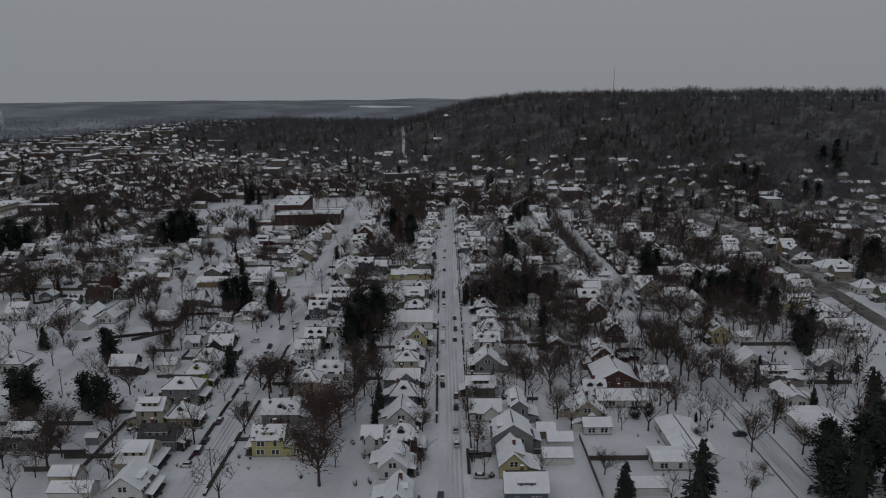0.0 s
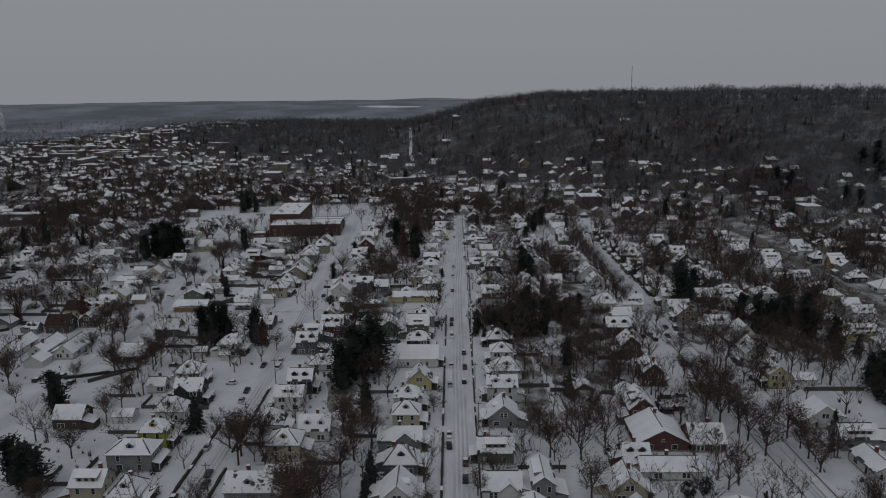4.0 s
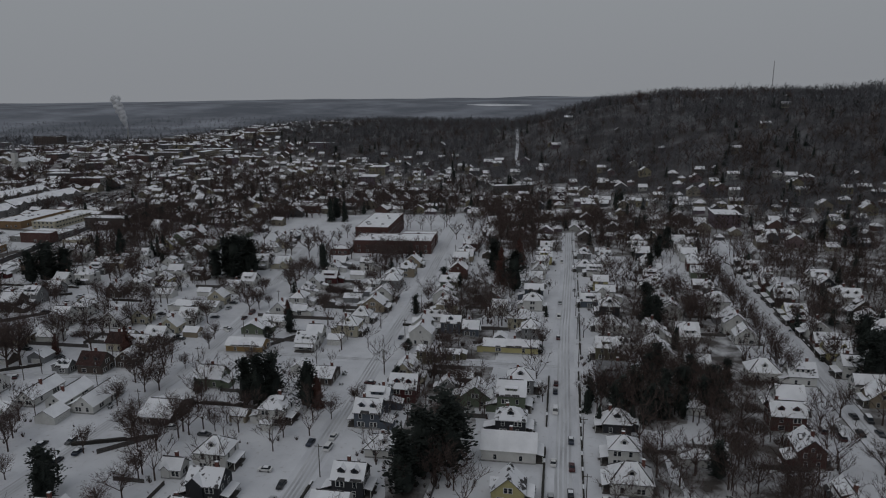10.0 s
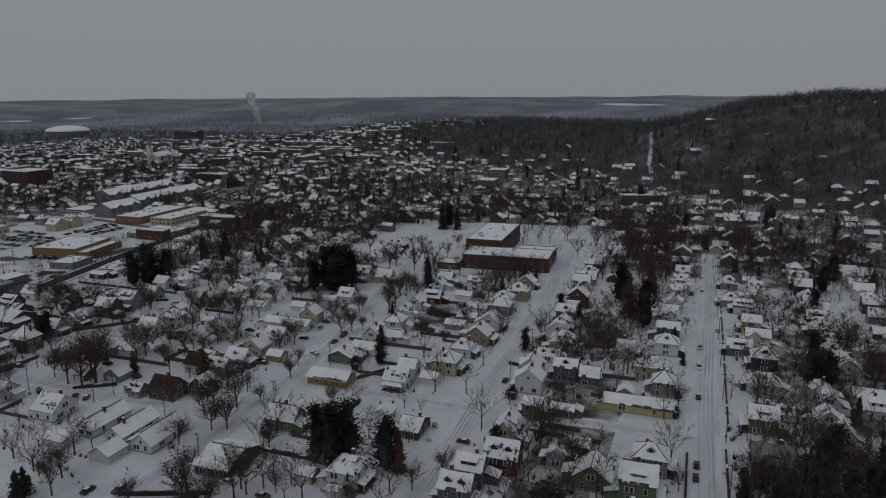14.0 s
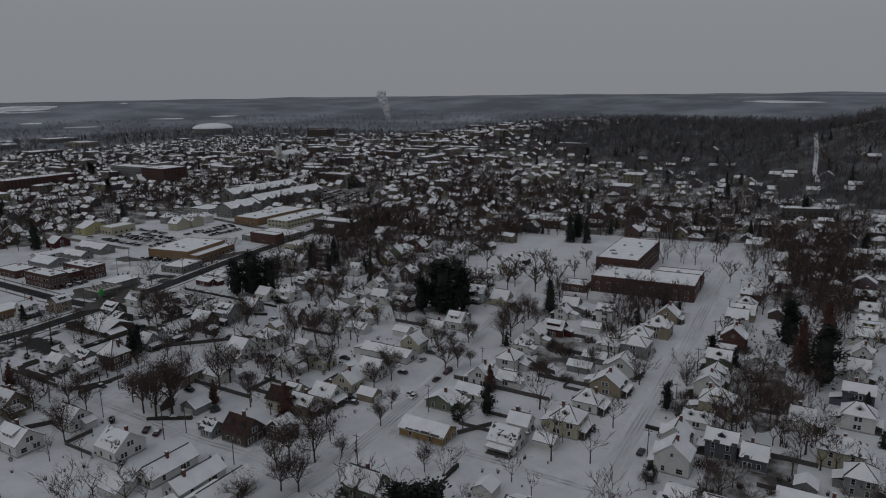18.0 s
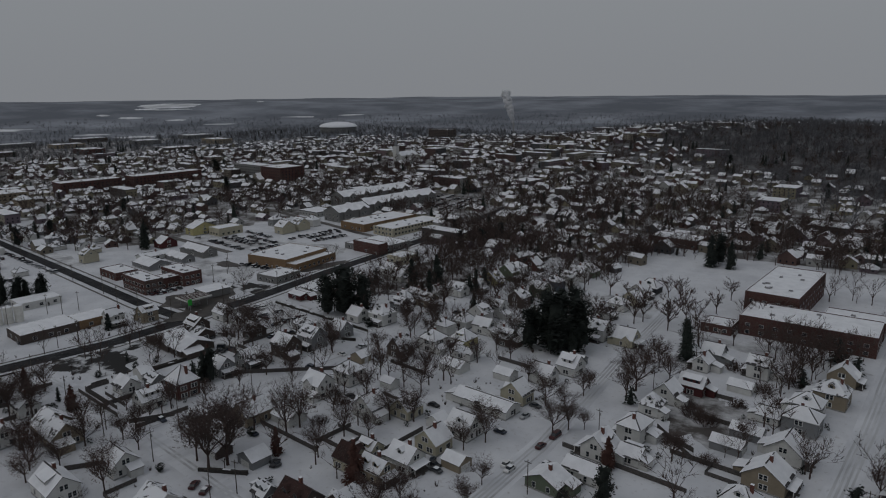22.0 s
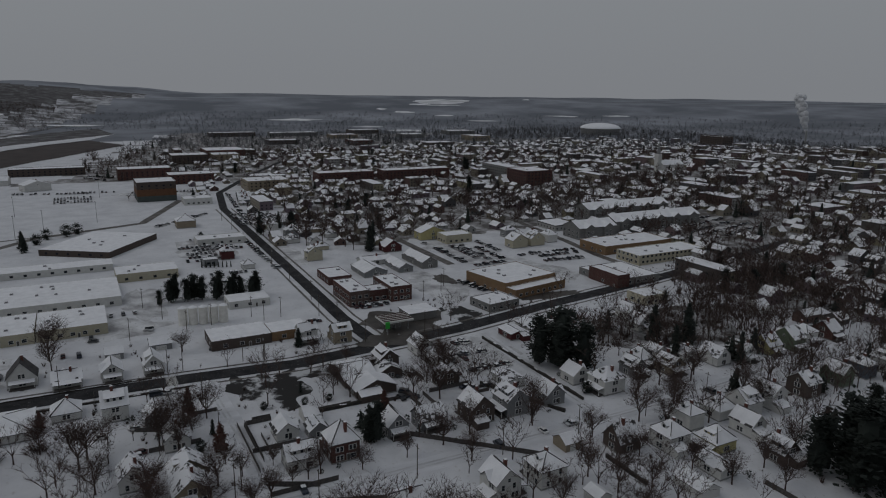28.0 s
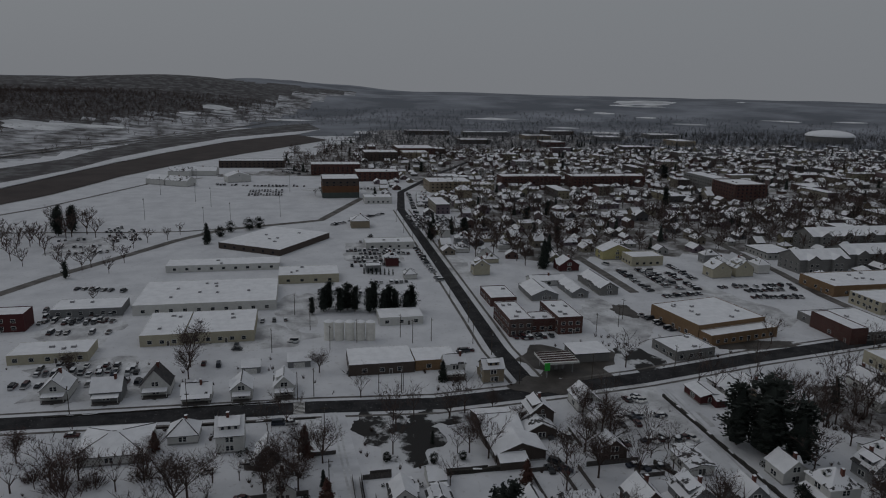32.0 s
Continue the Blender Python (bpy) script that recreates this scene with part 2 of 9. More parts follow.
def land(x, y):
    """Height of the ground: a flat valley floor, a wooded ridge, the hill under the town centre, far hills."""
    s, u = 0.55 * x + 0.84 * y, -0.84 * x + 0.55 * y
    h = (97 - 55 * smooth(510, 850, u)) * smooth(630, 1050, s) * (1 - smooth(1250, 1700, u)) * (1 - 0.8 * smooth(1250, 2000, s))
    h += 24 * max(math.exp(-(((x + 640) / 330) ** 2 + ((y - 1180) / 330) ** 2)) - 0.03, 0)
    far = math.hypot(x + 80, y - 200)
    k = smooth(2300, 3300, far)
    if k > 0:
        north = smooth(300, 1500, y)
        h += k * (52 + 8 * north + (26 - 17 * north) * noise.noise((x / 900, y / 900, 0.3)) + (14 - 8 * north) * noise.noise((x / 300, y / 300, 2.0)))
    over = -0.31 * (x + 990) - 0.95 * (y - 90)
    h += 58 * smooth(150, 900, over) * smooth(-400, -1000, x) * (1 + 0.25 * noise.noise((x / 420, y / 420, 5.0)))
    return h


# ---- ground ----
def town_land(x, y):
    """Crowded town ground, trodden and brushy, beyond the open streets, fields and lots."""
    k = 25 * noise.noise((x / 40, y / 40, 6.0))
    if x + k > 130 and y + k > 380:
        return True
    if -245 < x < -55 and y < 745:
        return False
    if x > -560:
        return y + k > (640 if x > -400 else 690)
    if x > -1000:
        return y + k > 485
    return -0.31 * (x + 990) - 0.95 * (y - 90) < -170 + 2 * k


# snowy fields, and small patches standing in for far roofs: place, half width across the view from the town, half depth
CLEARINGS = ((-2790, 1745, 115, 110), (-2650, 1670, 95, 18), (-2720, 1600, 40, 25), (-2617, 1385, 22, 25), (-2505, 1425, 35, 25), (-2355, 1522, 30, 18), (-2150, 1558, 45, 22), (-1810, 1115, 50, 40),
             (-2721, 2124, 16, 30), (-2150, 1890, 60, 16), (-2050, 2060, 45, 16), (-2515, 107, 50, 60), (-2400, 130, 35, 40), (-1650, -150, 60, 60), (-2233, 47, 25, 30), (-2261, 334, 70, 30),
             (-1719, -71, 60, 25), (-2398, 985, 80, 40), (-2000, 1080, 45, 25), (-290, 3210, 130, 45))


def outward(x, y):
    """Direction away from the town at a far place."""
    k = math.hypot(x + 250, y - 400)
    return (x + 250) / k, (y - 400) / k


def clearing(x, y):
    """Snowy fields and roof patches among the far woods, open towards the town."""
    for a, b, wide, deep in CLEARINGS:
        ox, oy = outward(a, b)
        out, across = (x - a) * ox + (y - b) * oy, (y - b) * ox - (x - a) * oy
        if abs(across) < wide and -deep - 170 < out < deep:
            return True
    return False


def ground():
    rings = [0.0] + [60 + 90 * i for i in range(6)]
    while rings[-1] < 4750:
        rings.append(rings[-1] + (14 if rings[-1] < 1750 else 60))
    n = 420
    verts, faces, slots = [(-80, 200, 0)], [], []
    for r in rings[1:]:
        for i in range(n):
            k = 2 * math.pi * i / n
            x, y = -80 + r * math.cos(k), 200 + r * math.sin(k)
            verts.append((x, y, land(x, y)))
    for j in range(len(rings) - 1):
        for i in range(n):
            i2 = (i + 1) % n
            if j == 0:
                q = (0, 1 + i, 1 + i2)
            else:
                a, b = 1 + (j - 1) * n, 1 + j * n
                q = (a + i, b + i, b + i2, a + i2)
            x, y, z = (sum(verts[k][c] for k in q) / len(q) for c in range(3))
            far = math.hypot(x + 80, y - 200)
            s, u = 0.55 * x + 0.84 * y, -0.84 * x + 0.55 * y
            over = -0.31 * (x + 990) - 0.95 * (y - 90)
            wood = (s + 70 * noise.noise((x / 60, y / 60, 4.0)) > 700 and u < 1500 and z > 14 and s < 1900) or (over + 130 * noise.noise((x / 55, y / 55, 8.0)) + 60 * noise.noise((x / 18, y / 18, 8.5)) > 420 and x < -600)
            faces.append(q)
            # outermost ground takes the hill colour with haze painted in
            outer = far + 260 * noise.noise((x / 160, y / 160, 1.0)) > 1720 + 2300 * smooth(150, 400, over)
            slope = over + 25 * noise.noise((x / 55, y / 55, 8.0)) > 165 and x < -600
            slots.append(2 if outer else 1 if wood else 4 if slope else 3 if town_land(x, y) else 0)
    me = bpy.data.meshes.new("ground")
    me.from_pydata(verts, [], faces)
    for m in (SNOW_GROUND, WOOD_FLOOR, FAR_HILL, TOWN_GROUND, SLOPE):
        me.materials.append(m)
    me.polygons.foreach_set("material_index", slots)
    me.polygons.foreach_set("use_smooth", [True] * len(faces))
    me.update()
    tagged(new("ground", me), "snow-covered valley floor rising to wooded hills", "ground", kind="structure")


ground()


def snowfield(x, y, wide, deep):
    """A snowy patch on a far slope with an uneven edge; small ones stand in for roofs."""
    sh, rows = Shape(), []
    ox, oy = outward(x, y)
    for r in (0.02, 0.35, 0.7, 1.0):
        row = []
        for i in range(28):
            k = 6.2832 * i / 28
            q = r * (1 + 0.45 * noise.noise((2.2 * math.cos(k) + x, 2.2 * math.sin(k) + y, 0.5)))
            across, out = wide * q * math.cos(k), deep * q * math.sin(k)
            px, py = x + out * ox - across * oy, y + out * oy + across * ox
            row.append((px, py, land(px, py) + 2.5 * (1.02 - r)))
        rows.append(row)
    for a, b in zip(rows, rows[1:]):
        for i in range(28):
            sh.face([a[i], b[i], b[(i + 1) % 28], a[(i + 1) % 28]])
    tagged(new("snowfield", sh.mesh("snowfield", [FAR_SNOW])), "pale snowy patch between dark distant woods", "field", kind="structure")


for spot in CLEARINGS:
    snowfield(*spot)


TAKEN, LANES = collections.defaultdict(list), []


def cells(x, y, rx, ry):
    for i in range(int((x - rx) // 25), int((x + rx) // 25) + 1):
        for j in range(int((y - ry) // 25), int((y + ry) // 25) + 1):
            yield i, j


def claim(x, y, rx, ry):
    for c in cells(x, y, rx, ry):
        TAKEN[c].append((x, y, rx, ry))


def free(x, y, rx, ry, gap=0.5):
    for c in cells(x, y, rx + gap, ry + gap):
        for X, Y, RX, RY in TAKEN[c]:
            if abs(x - X) < rx + RX + gap and abs(y - Y) < ry + RY + gap:
                return False
    for ax, ay, bx, by, w in LANES:
        k = min(max(((x - ax) * (bx - ax) + (y - ay) * (by - ay)) / ((bx - ax) ** 2 + (by - ay) ** 2), 0), 1)
        if math.hypot(x - ax - k * (bx - ax), y - ay - k * (by - ay)) < w + min(rx, ry):
            return False
    return True


def ribbon(pts, width, lift, mat, name, offset=0.0, wob=0.0):
    """A strip along a line of points, laid a little above the ground."""
    pts = [Vector(p) for p in pts]
    line = []
    for a, b in zip(pts, pts[1:]):
        k = max(int((b - a).length / 9), 1)
        line += [a.lerp(b, i / k) for i in range(k)]
    line.append(pts[-1])
    sh = Shape()
    rows = []
    for i, p in enumerate(line):
        d = (line[min(i + 1, len(line) - 1)] - line[max(i - 1, 0)]).normalized()
        side = Vector((d.y, -d.x))
        w = width / 2 * (1 + wob * noise.noise((p.x * 0.09, p.y * 0.09, width)))
        c = p + side * (offset + wob * noise.noise((p.x * 0.03, p.y * 0.03, 3.0)))
        rows.append([(*(c - side * w), land(*(c - side * w)) + lift), (*(c + side * w), land(*(c + side * w)) + lift)])
    for a, b in zip(rows, rows[1:]):
        sh.face((a[0], a[1], b[1], b[0]))
    return new(name, sh.mesh(name, [mat]))


STREETS = []


def street(pts, width, label, mat=None, ruts=(-1.9, -0.5, 0.9, 2.3), lift=0.05):
    lift += 0.004 * len(STREETS)
    STREETS.append(label)
    road = ribbon(pts, width, lift, mat or ROAD_SNOW, "road")
    for a, b in zip(pts, pts[1:]):
        LANES.append((*a, *b, width / 2 + 1.0))
    tagged(road, label, "road", kind="structure")
    for o in ruts:
        r = ribbon(pts, 0.75, lift + 0.08, RUT, "wheel_rut", o, 0.35)
        r.parent = road
    return road


SNOWY = "residential street under packed grey snow with wheel ruts"
street([(3, 60), (3, 420), (6, 560), (7, 680)], 9.5, SNOWY)
street([(-74, 60), (-74, 300), (-77, 420), (-79, 520), (-85, 640), (-90, 760)], 8.5, SNOWY)
street([(-152, 90), (-158, 270), (-152, 365), (-158, 440), (-172, 520), (-184, 600)], 8.5, SNOWY)
street([(2, 399), (-33, 399), (-72, 396), (-150, 396)], 7.5, SNOWY, ruts=(-0.8, 0.8))
street([(-150, 363), (-200, 360), (-290, 362), (-362, 358)], 8.0, SNOWY, ruts=(-0.8, 0.8))
street([(-268, 365), (-267, 450), (-268, 530), (-275, 640)], 8.0, SNOWY, ruts=(-0.8, 0.8))
street([(-361, 484), (-300, 479), (-235, 478)], 6.0, SNOWY, ruts=(-0.8, 0.8))
SIDE_LINE = [(104, 60), (104, 225), (104, 300), (103, 350), (104, 400), (105, 530), (110, 640)]
side_road = street(SIDE_LINE, 8.0, SNOWY, ruts=(-1.6, -0.3, 1.2))
for edge in (-4.4, 4.4):
    ribbon(SIDE_LINE[:5], 0.35, 0.21, SLUSH, "kerb_edge", edge, 0.3).parent = side_road
street([(7, 660), (60, 690), (130, 640), (230, 560)], 7.0, SNOWY, ruts=())
street([(208, 120), (216, 320), (221, 376), (224, 441), (228, 500), (233, 568), (225, 640)], 10.5, "dark slushy road ploughed between snowy verges", SLUSH, ())
street([(-90, 700), (-60, 640), (6, 650)], 7.0, SNOWY, ruts=())
street([(-50, 950), (-55, 985), (-57, 1040), (-66, 1165)], 4.0, SNOWY, ruts=())
main = street([(-376, 120), (-371, 250), (-367, 352), (-363, 395), (-367, 440), (-372, 480), (-384, 540), (-394, 605), (-408, 690), (-430, 820)], 9.5,
              "dark wet main road cleared of snow", ASPHALT, ())
street([(-368, 434), (-411, 432), (-483, 434), (-561, 436), (-654, 438), (-757, 440), (-860, 455), (-1000, 520), (-1150, 600)], 7.2,
       "dark wet road running towards the river", ASPHALT, (), 0.06)
street([(-500, 180), (-556, 207), (-609, 240), (-647, 262), (-682, 290), (-713, 366), (-826, 411)], 7.0, "dark curving road beside snowy field", SLUSH, (), 0.04)
street([(-690, 60), (-795, 130), (-942, 190), (-985, 240)], 4.0, "dark path along the snowy field", SLUSH, (), 0.04)
street([(-600, 533), (-528, 533), (-482, 533)], 6.0, "dark slushy side street between parking lots", SLUSH, (), 0.04)
street([(-398, 634), (-460, 637), (-507, 645), (-640, 660)], 6.0, "dark slushy side street between parking lots", SLUSH, (), 0.04)
MAIN = [(-376, 120), (-371, 250), (-367, 352), (-363, 395), (-367, 440), (-372, 480), (-384, 540), (-394, 605), (-408, 690)]
WEST = [(-376, 434), (-411, 432), (-483, 434), (-561, 436), (-654, 438), (-757, 440)]
for line, offset in ((MAIN, -7.6), (MAIN, 7.6), (WEST, -7.0), (WEST, 7.0)):
    walkway = ribbon(line, 1.3, 0.046 + 0.0002 * offset, SLUSH, "pavement", offset, 0.25)
    tagged(walkway, "narrow pavement shovelled clear beside the main road", "pavement", kind="structure")
for k in range(9):
    bar = ribbon([(-371.2 + 1.05 * k, 344.5), (-371.2 + 1.05 * k, 348.5)], 0.5, 0.16, TRIM, "crosswalk_bar")
    bar.parent = main


def patch(x, y, rx, ry, mat, name, label, lift=0.14):
    """A flat patch of ground with an uneven outline."""
    sh, n = Shape(), 36
    rim = []
    for i in range(n):
        k = 6.2832 * i / n
        q = 1 + 0.5 * noise.noise((1.6 * math.cos(k) + x, 1.6 * math.sin(k) + y, 0.5)) + 0.25 * noise.noise((5 * math.cos(k) + x, 5 * math.sin(k), 1.5))
        rim.append((x + rx * q * math.cos(k), y + ry * q * math.sin(k), lift))
    for i in range(n):
        sh.face([(x, y, lift), rim[i], rim[(i + 1) % n]])
    tagged(new(name, sh.mesh(name, [mat])), label, "ground", kind="structure")


LOT_SNOW = mottled("trodden_lot_snow", (0.28, 0.28, 0.29), (0.60, 0.61, 0.63), 0.09, 0.9, 9.0, 0.36, 0.62, 0.3, ((0.22, 0.22, 0.225), 0.60, 0.74))
BRUSH = mottled("brushy_snow", (0.07, 0.062, 0.058), (0.50, 0.505, 0.52), 0.09, 0.9, 9.0, 0.42, 0.66, 0.3)
for spot in ((-331, 568, 28, 50), (38, 377, 22, 24), (55, 470, 27, 62), (57, 318, 17, 26), (158, 400, 40, 62), (305, 470, 38, 85), (-40, 370, 13, 75), (30, 300, 9, 40), (66, 384, 21, 27), (68, 348, 14, 14), (-124, 496, 14, 22), (-45, 490, 12, 30)):
    patch(*spot, BRUSH, "brushy_ground", "snowy ground dark with brush and dead leaves", 0.004 + 0.000005 * (spot[0] + 900))
for spot in ((-475, 598, 52, 38), (-520, 575, 26, 34), (-600, 400, 36, 22), (-415, 266, 12, 22), (-466, 247, 26, 18), (-334, 463, 18, 14), (-634, 203, 30, 20), (-885, 405, 26, 40), (-480, 345, 30, 12), (-440, 330, 14, 26),
             (-505, 760, 30, 60), (-560, 445, 40, 8), (-446, 503, 30, 15), (-505, 560, 40, 22), (-345, 468, 22, 16), (-395, 268, 10, 20), (-215, 590, 24, 16), (-130, 575, 34, 7), (165, 205, 20, 30)):
    patch(*spot, LOT_SNOW, "parking_lot", "parking lot under trodden, tracked snow", 0.01 + 0.00002 * (spot[0] + 900))


def strip(near, far, lift, mat, name):
    """A sheet between two lines of points, laid a little above the ground."""
    sh, n = Shape(), 48

    def along(line, f):
        k = f * (len(line) - 1)
        i = min(int(k), len(line) - 2)
        return Vector(line[i]).lerp(Vector(line[i + 1]), k - i)
    rows = []
    for i in range(n + 1):
        p, q = along(near, i / n), along(far, i / n)
        edge = (q - p).normalized() * 5
        p, q = p + edge * noise.noise((p.x / 30, p.y / 30, lift)), q + edge * noise.noise((q.x / 30, q.y / 30, lift + 3))
        rows.append([(*p.lerp(q, j / 4), land(*p.lerp(q, j / 4)) + lift) for j in range(5)])
    for c, d in zip(rows, rows[1:]):
        for j in range(4):
            sh.face((c[j], d[j], d[j + 1], c[j + 1]))
    return new(name, sh.mesh(name, [mat]))


SHORE = [(-560, -40), (-700, 36), (-806, 88), (-868, 115), (-992, 145), (-1101, 184), (-1247, 258), (-1372, 324), (-1540, 410)]
BAR = [(-650, -130), (-800, 2), (-910, 53), (-1010, 76), (-1136, 107), (-1291, 153), (-1483, 221), (-1590, 280), (-1680, 350)]
BAR_TOP = [(-670, -160), (-830, -20), (-943, 38), (-1063, 75), (-1192, 94), (-1368, 141), (-1576, 212), (-1726, 318), (-1848, 406)]
FLAT = [(-760, -210), (-960, -60), (-1080, -10), (-1190, 30), (-1290, 38), (-1500, 78), (-1786, 193), (-1950, 280), (-2100, 380)]
tagged(strip(SHORE, BAR, 0.35, RIVER, "river"), "dark brown river between snowy banks", "river", kind="structure")
tagged(strip(BAR, BAR_TOP, 0.9, SNOW_GROUND, "river_bank"), "low snowy bar along the far side of the river", "river bank", kind="structure")
tagged(strip(BAR_TOP, FLAT, 0.7, WOOD_FLOOR, "river_bank"), "brushy dark river bank with patchy snow", "river bank", kind="structure")
street([(-960, -170), (-1201, -56), (-1307, -16), (-1501, 66), (-1824, 186), (-2229, 305)], 9.0, "dark highway along the foot of the far slope", SLUSH, (), 1.0)
street([(-1000, -180), (-1215, -72), (-1320, -32), (-1510, 44), (-1830, 164)], 6.0, "dark rail line along the foot of the far slope", SLUSH, (), 1.0)
street([(-687, 120), (-684, 181), (-678, 233), (-679, 265), (-695, 322)], 3.0, "dark rail track crossing the snow", SLUSH, (), 0.03)


# ---- houses ----
def window_mesh(w, h):
    sh = Shape()
    sh.box(-w / 2 - 0.12, -0.07, -h / 2 - 0.12, w / 2 + 0.12, 0.0, h / 2 + 0.12, 0)
    sh.box(-w / 2, -0.10, -h / 2, w / 2, -0.071, -0.04, 1)
    sh.box(-w / 2, -0.10, 0.04, w / 2, -0.071, h / 2, 1)
    return sh.mesh("window", [TRIM, PANE])


def door_mesh():
    sh = Shape()
    sh.box(-0.62, -0.06, 0, 0.62, 0, 2.25, 0)
    sh.box(-0.48, -0.10, 0, 0.48, -0.061, 2.1, 1)
    return sh.mesh("door", [TRIM, FENCE])


def window_pair_mesh():
    """Two sash windows side by side in one frame."""
    sh = Shape()
    sh.box(-1.32, -0.07, -0.9, 1.32, 0.0, 0.9, 0)
    for c in (-0.63, 0.63):
        sh.box(c - 0.47, -0.10, -0.75, c + 0.47, -0.071, -0.04, 1)
        sh.box(c - 0.47, -0.10, 0.04, c + 0.47, -0.071, 0.75, 1)
    return sh.mesh("window", [TRIM, PANE])


WINDOW, WINDOW_WIDE, WINDOW_SMALL, DOOR = window_mesh(0.95, 1.6), window_mesh(1.8, 1.5), window_mesh(0.8, 1.0), door_mesh()
WINDOW_PAIR = window_pair_mesh()
CHIMNEY = Shape()
CHIMNEY.box(-0.45, -0.42, -2.2, 0.45, 0.42, 1.6, 0)
CHIMNEY.box(-0.52, -0.49, 1.6, 0.52, 0.49, 1.78, 0, 2)
CHIMNEY = CHIMNEY.mesh("chimney", [BRICK_CHIMNEY, CONCRETE, ROOF_SNOW])
POST = Shape()
POST.box(-0.09, -0.09, 0, 0.09, 0.09, 1)
POST = POST.mesh("porch_post", [TRIM])


def pitched(sh, w, d, z, rise, kind, over=0.45, thick=0.22):
    """Roof slabs on a w x d body with its eaves at z. Returns the ridge and hip lines."""
    W, D = w / 2 + over, d / 2 + over
    drop = rise * over / ((d if kind == "gx" else w if kind == "gy" else min(w, d)) / 2)
    e, t = z - drop + thick, z + rise + thick
    if kind == "gx":
        a, b = (-W, 0, t), (W, 0, t)
        sh.slab(0, [(-W, -D, e), (W, -D, e), b, a], thick)
        sh.slab(0, [(W, D, e), (-W, D, e), a, b], thick)
        return [(a, b)]
    if kind == "gy":
        a, b = (0, -D, t), (0, D, t)
        sh.slab(0, [(W, -D, e), (W, D, e), b, a], thick)
        sh.slab(0, [(-W, D, e), (-W, -D, e), a, b], thick)
        return [(a, b)]
    if w >= d:
        a, b = (-(w - d) / 2 - 0.3, 0, t), ((w - d) / 2 + 0.3, 0, t)
        q = [(-W, -D, e), (W, -D, e), (W, D, e), (-W, D, e)]
        polys = ([q[0], q[1], b, a], [q[1], q[2], b], [q[2], q[3], a, b], [q[3], q[0], a])
        lines = [(a, b), (q[0], a), (q[3], a), (q[1], b), (q[2], b)]
    else:
        a, b = (0, -(d - w) / 2 - 0.3, t), (0, (d - w) / 2 + 0.3, t)
        q = [(-W, -D, e), (W, -D, e), (W, D, e), (-W, D, e)]
        polys = ([q[1], q[2], b, a], [q[2], q[3], b], [q[3], q[0], a, b], [q[0], q[1], a])
        lines = [(a, b), (q[0], a), (q[1], a), (q[2], b), (q[3], b)]
    for p in polys:
        sh.slab(0, list(p), thick)
    return lines


def body(w, d, z0, z1, rise, kind):
    sh = Shape()
    x, y = w / 2, d / 2
    sh.box(-x, -y, z0, x, y, z1)
    if kind == "gx":
        for k in (-x, x):
            sh.face([(k, -y, z1), (k, y, z1), (k, 0, z1 + rise)] if k > 0 else [(k, y, z1), (k, -y, z1), (k, 0, z1 + rise)])
    if kind == "gy":
        for k in (-y, y):
            sh.face([(x, k, z1), (-x, k, z1), (0, k, z1 + rise)] if k > 0 else [(-x, k, z1), (x, k, z1), (0, k, z1 + rise)])
    return sh


SIDES = {"s": (0, -1, 0), "e": (1, 0, 90), "n": (0, 1, 180), "w": (-1, 0, 270)}
STOREYS = {1: "one-storey", 1.5: "storey-and-a-half", 2: "two-storey", 2.5: "two-and-a-half-storey", 3: "three-storey"}
ROOFS = {"gx": "gable", "gy": "gable", "h": "hipped"}
TOPS = {"snow": ("snow-covered", ROOF_SNOW), "patchy": ("patchily snowed", ROOF_PATCHY), "bare": ("bare dark", SHINGLE),
        "red": ("bare dark red", SHINGLE_RED), "grey": ("bare grey", SHINGLE_GREY)}


def on_wall(house, mesh, name, side, w, d, along, z):
    nx, ny, turn = SIDES[side]
    x, y = nx * w / 2 - ny * along, ny * d / 2 + nx * along
    return part(name, mesh, None, house, place=pose(x, y, z, 0, 0, turn))


def cross_gable(wall, roof, w, d, eave, rise, side, share, shift):
    """A smaller gable at right angles to the main roof, standing a little proud of its wall."""
    turn = {"s": 0, "e": 1, "n": 2, "w": 3}[side]
    length, half = (w, d / 2) if side in "sn" else (d, w / 2)
    g, cx = length * share / 2, length * shift
    top, front = eave + min(rise * 0.86, g * 0.95), -half - 0.5

    def spin(p):
        a, b, c = p
        for i in range(turn):
            a, b = -b, a
        return a, b, c
    for q in ([(cx - g, front, 0.5), (cx + g, front, 0.5), (cx + g, front, eave), (cx, front, top), (cx - g, front, eave)],
              [(cx + g, front, 0.5), (cx + g, -half, 0.5), (cx + g, -half, eave), (cx + g, front, eave)],
              [(cx - g, -half, 0.5), (cx - g, front, 0.5), (cx - g, front, eave), (cx - g, -half, eave)]):
        wall.face([spin(p) for p in q])
    low, f, t = eave - 0.3 * (top - eave) / g + 0.22, front - 0.4, top + 0.22
    roof.slab(0, [spin(p) for p in ((cx - g - 0.35, f, low), (cx, f, t), (cx, 0, t), (cx - g - 0.35, 0, low))], 0.22)
    roof.slab(0, [spin(p) for p in ((cx, f, t), (cx + g + 0.35, f, low), (cx + g + 0.35, 0, low), (cx, 0, t))], 0.22)


def roof_side(w, d, side):
    """Length, half depth and quarter turns of one side of a body."""
    turn = {"s": 0, "e": 1, "n": 2, "w": 3}[side]
    return (w, d / 2, turn) if side in "sn" else (d, w / 2, turn)


def spun(p, turn):
    a, b, c = p
    for i in range(turn):
        a, b = -b, a
    return a, b, c


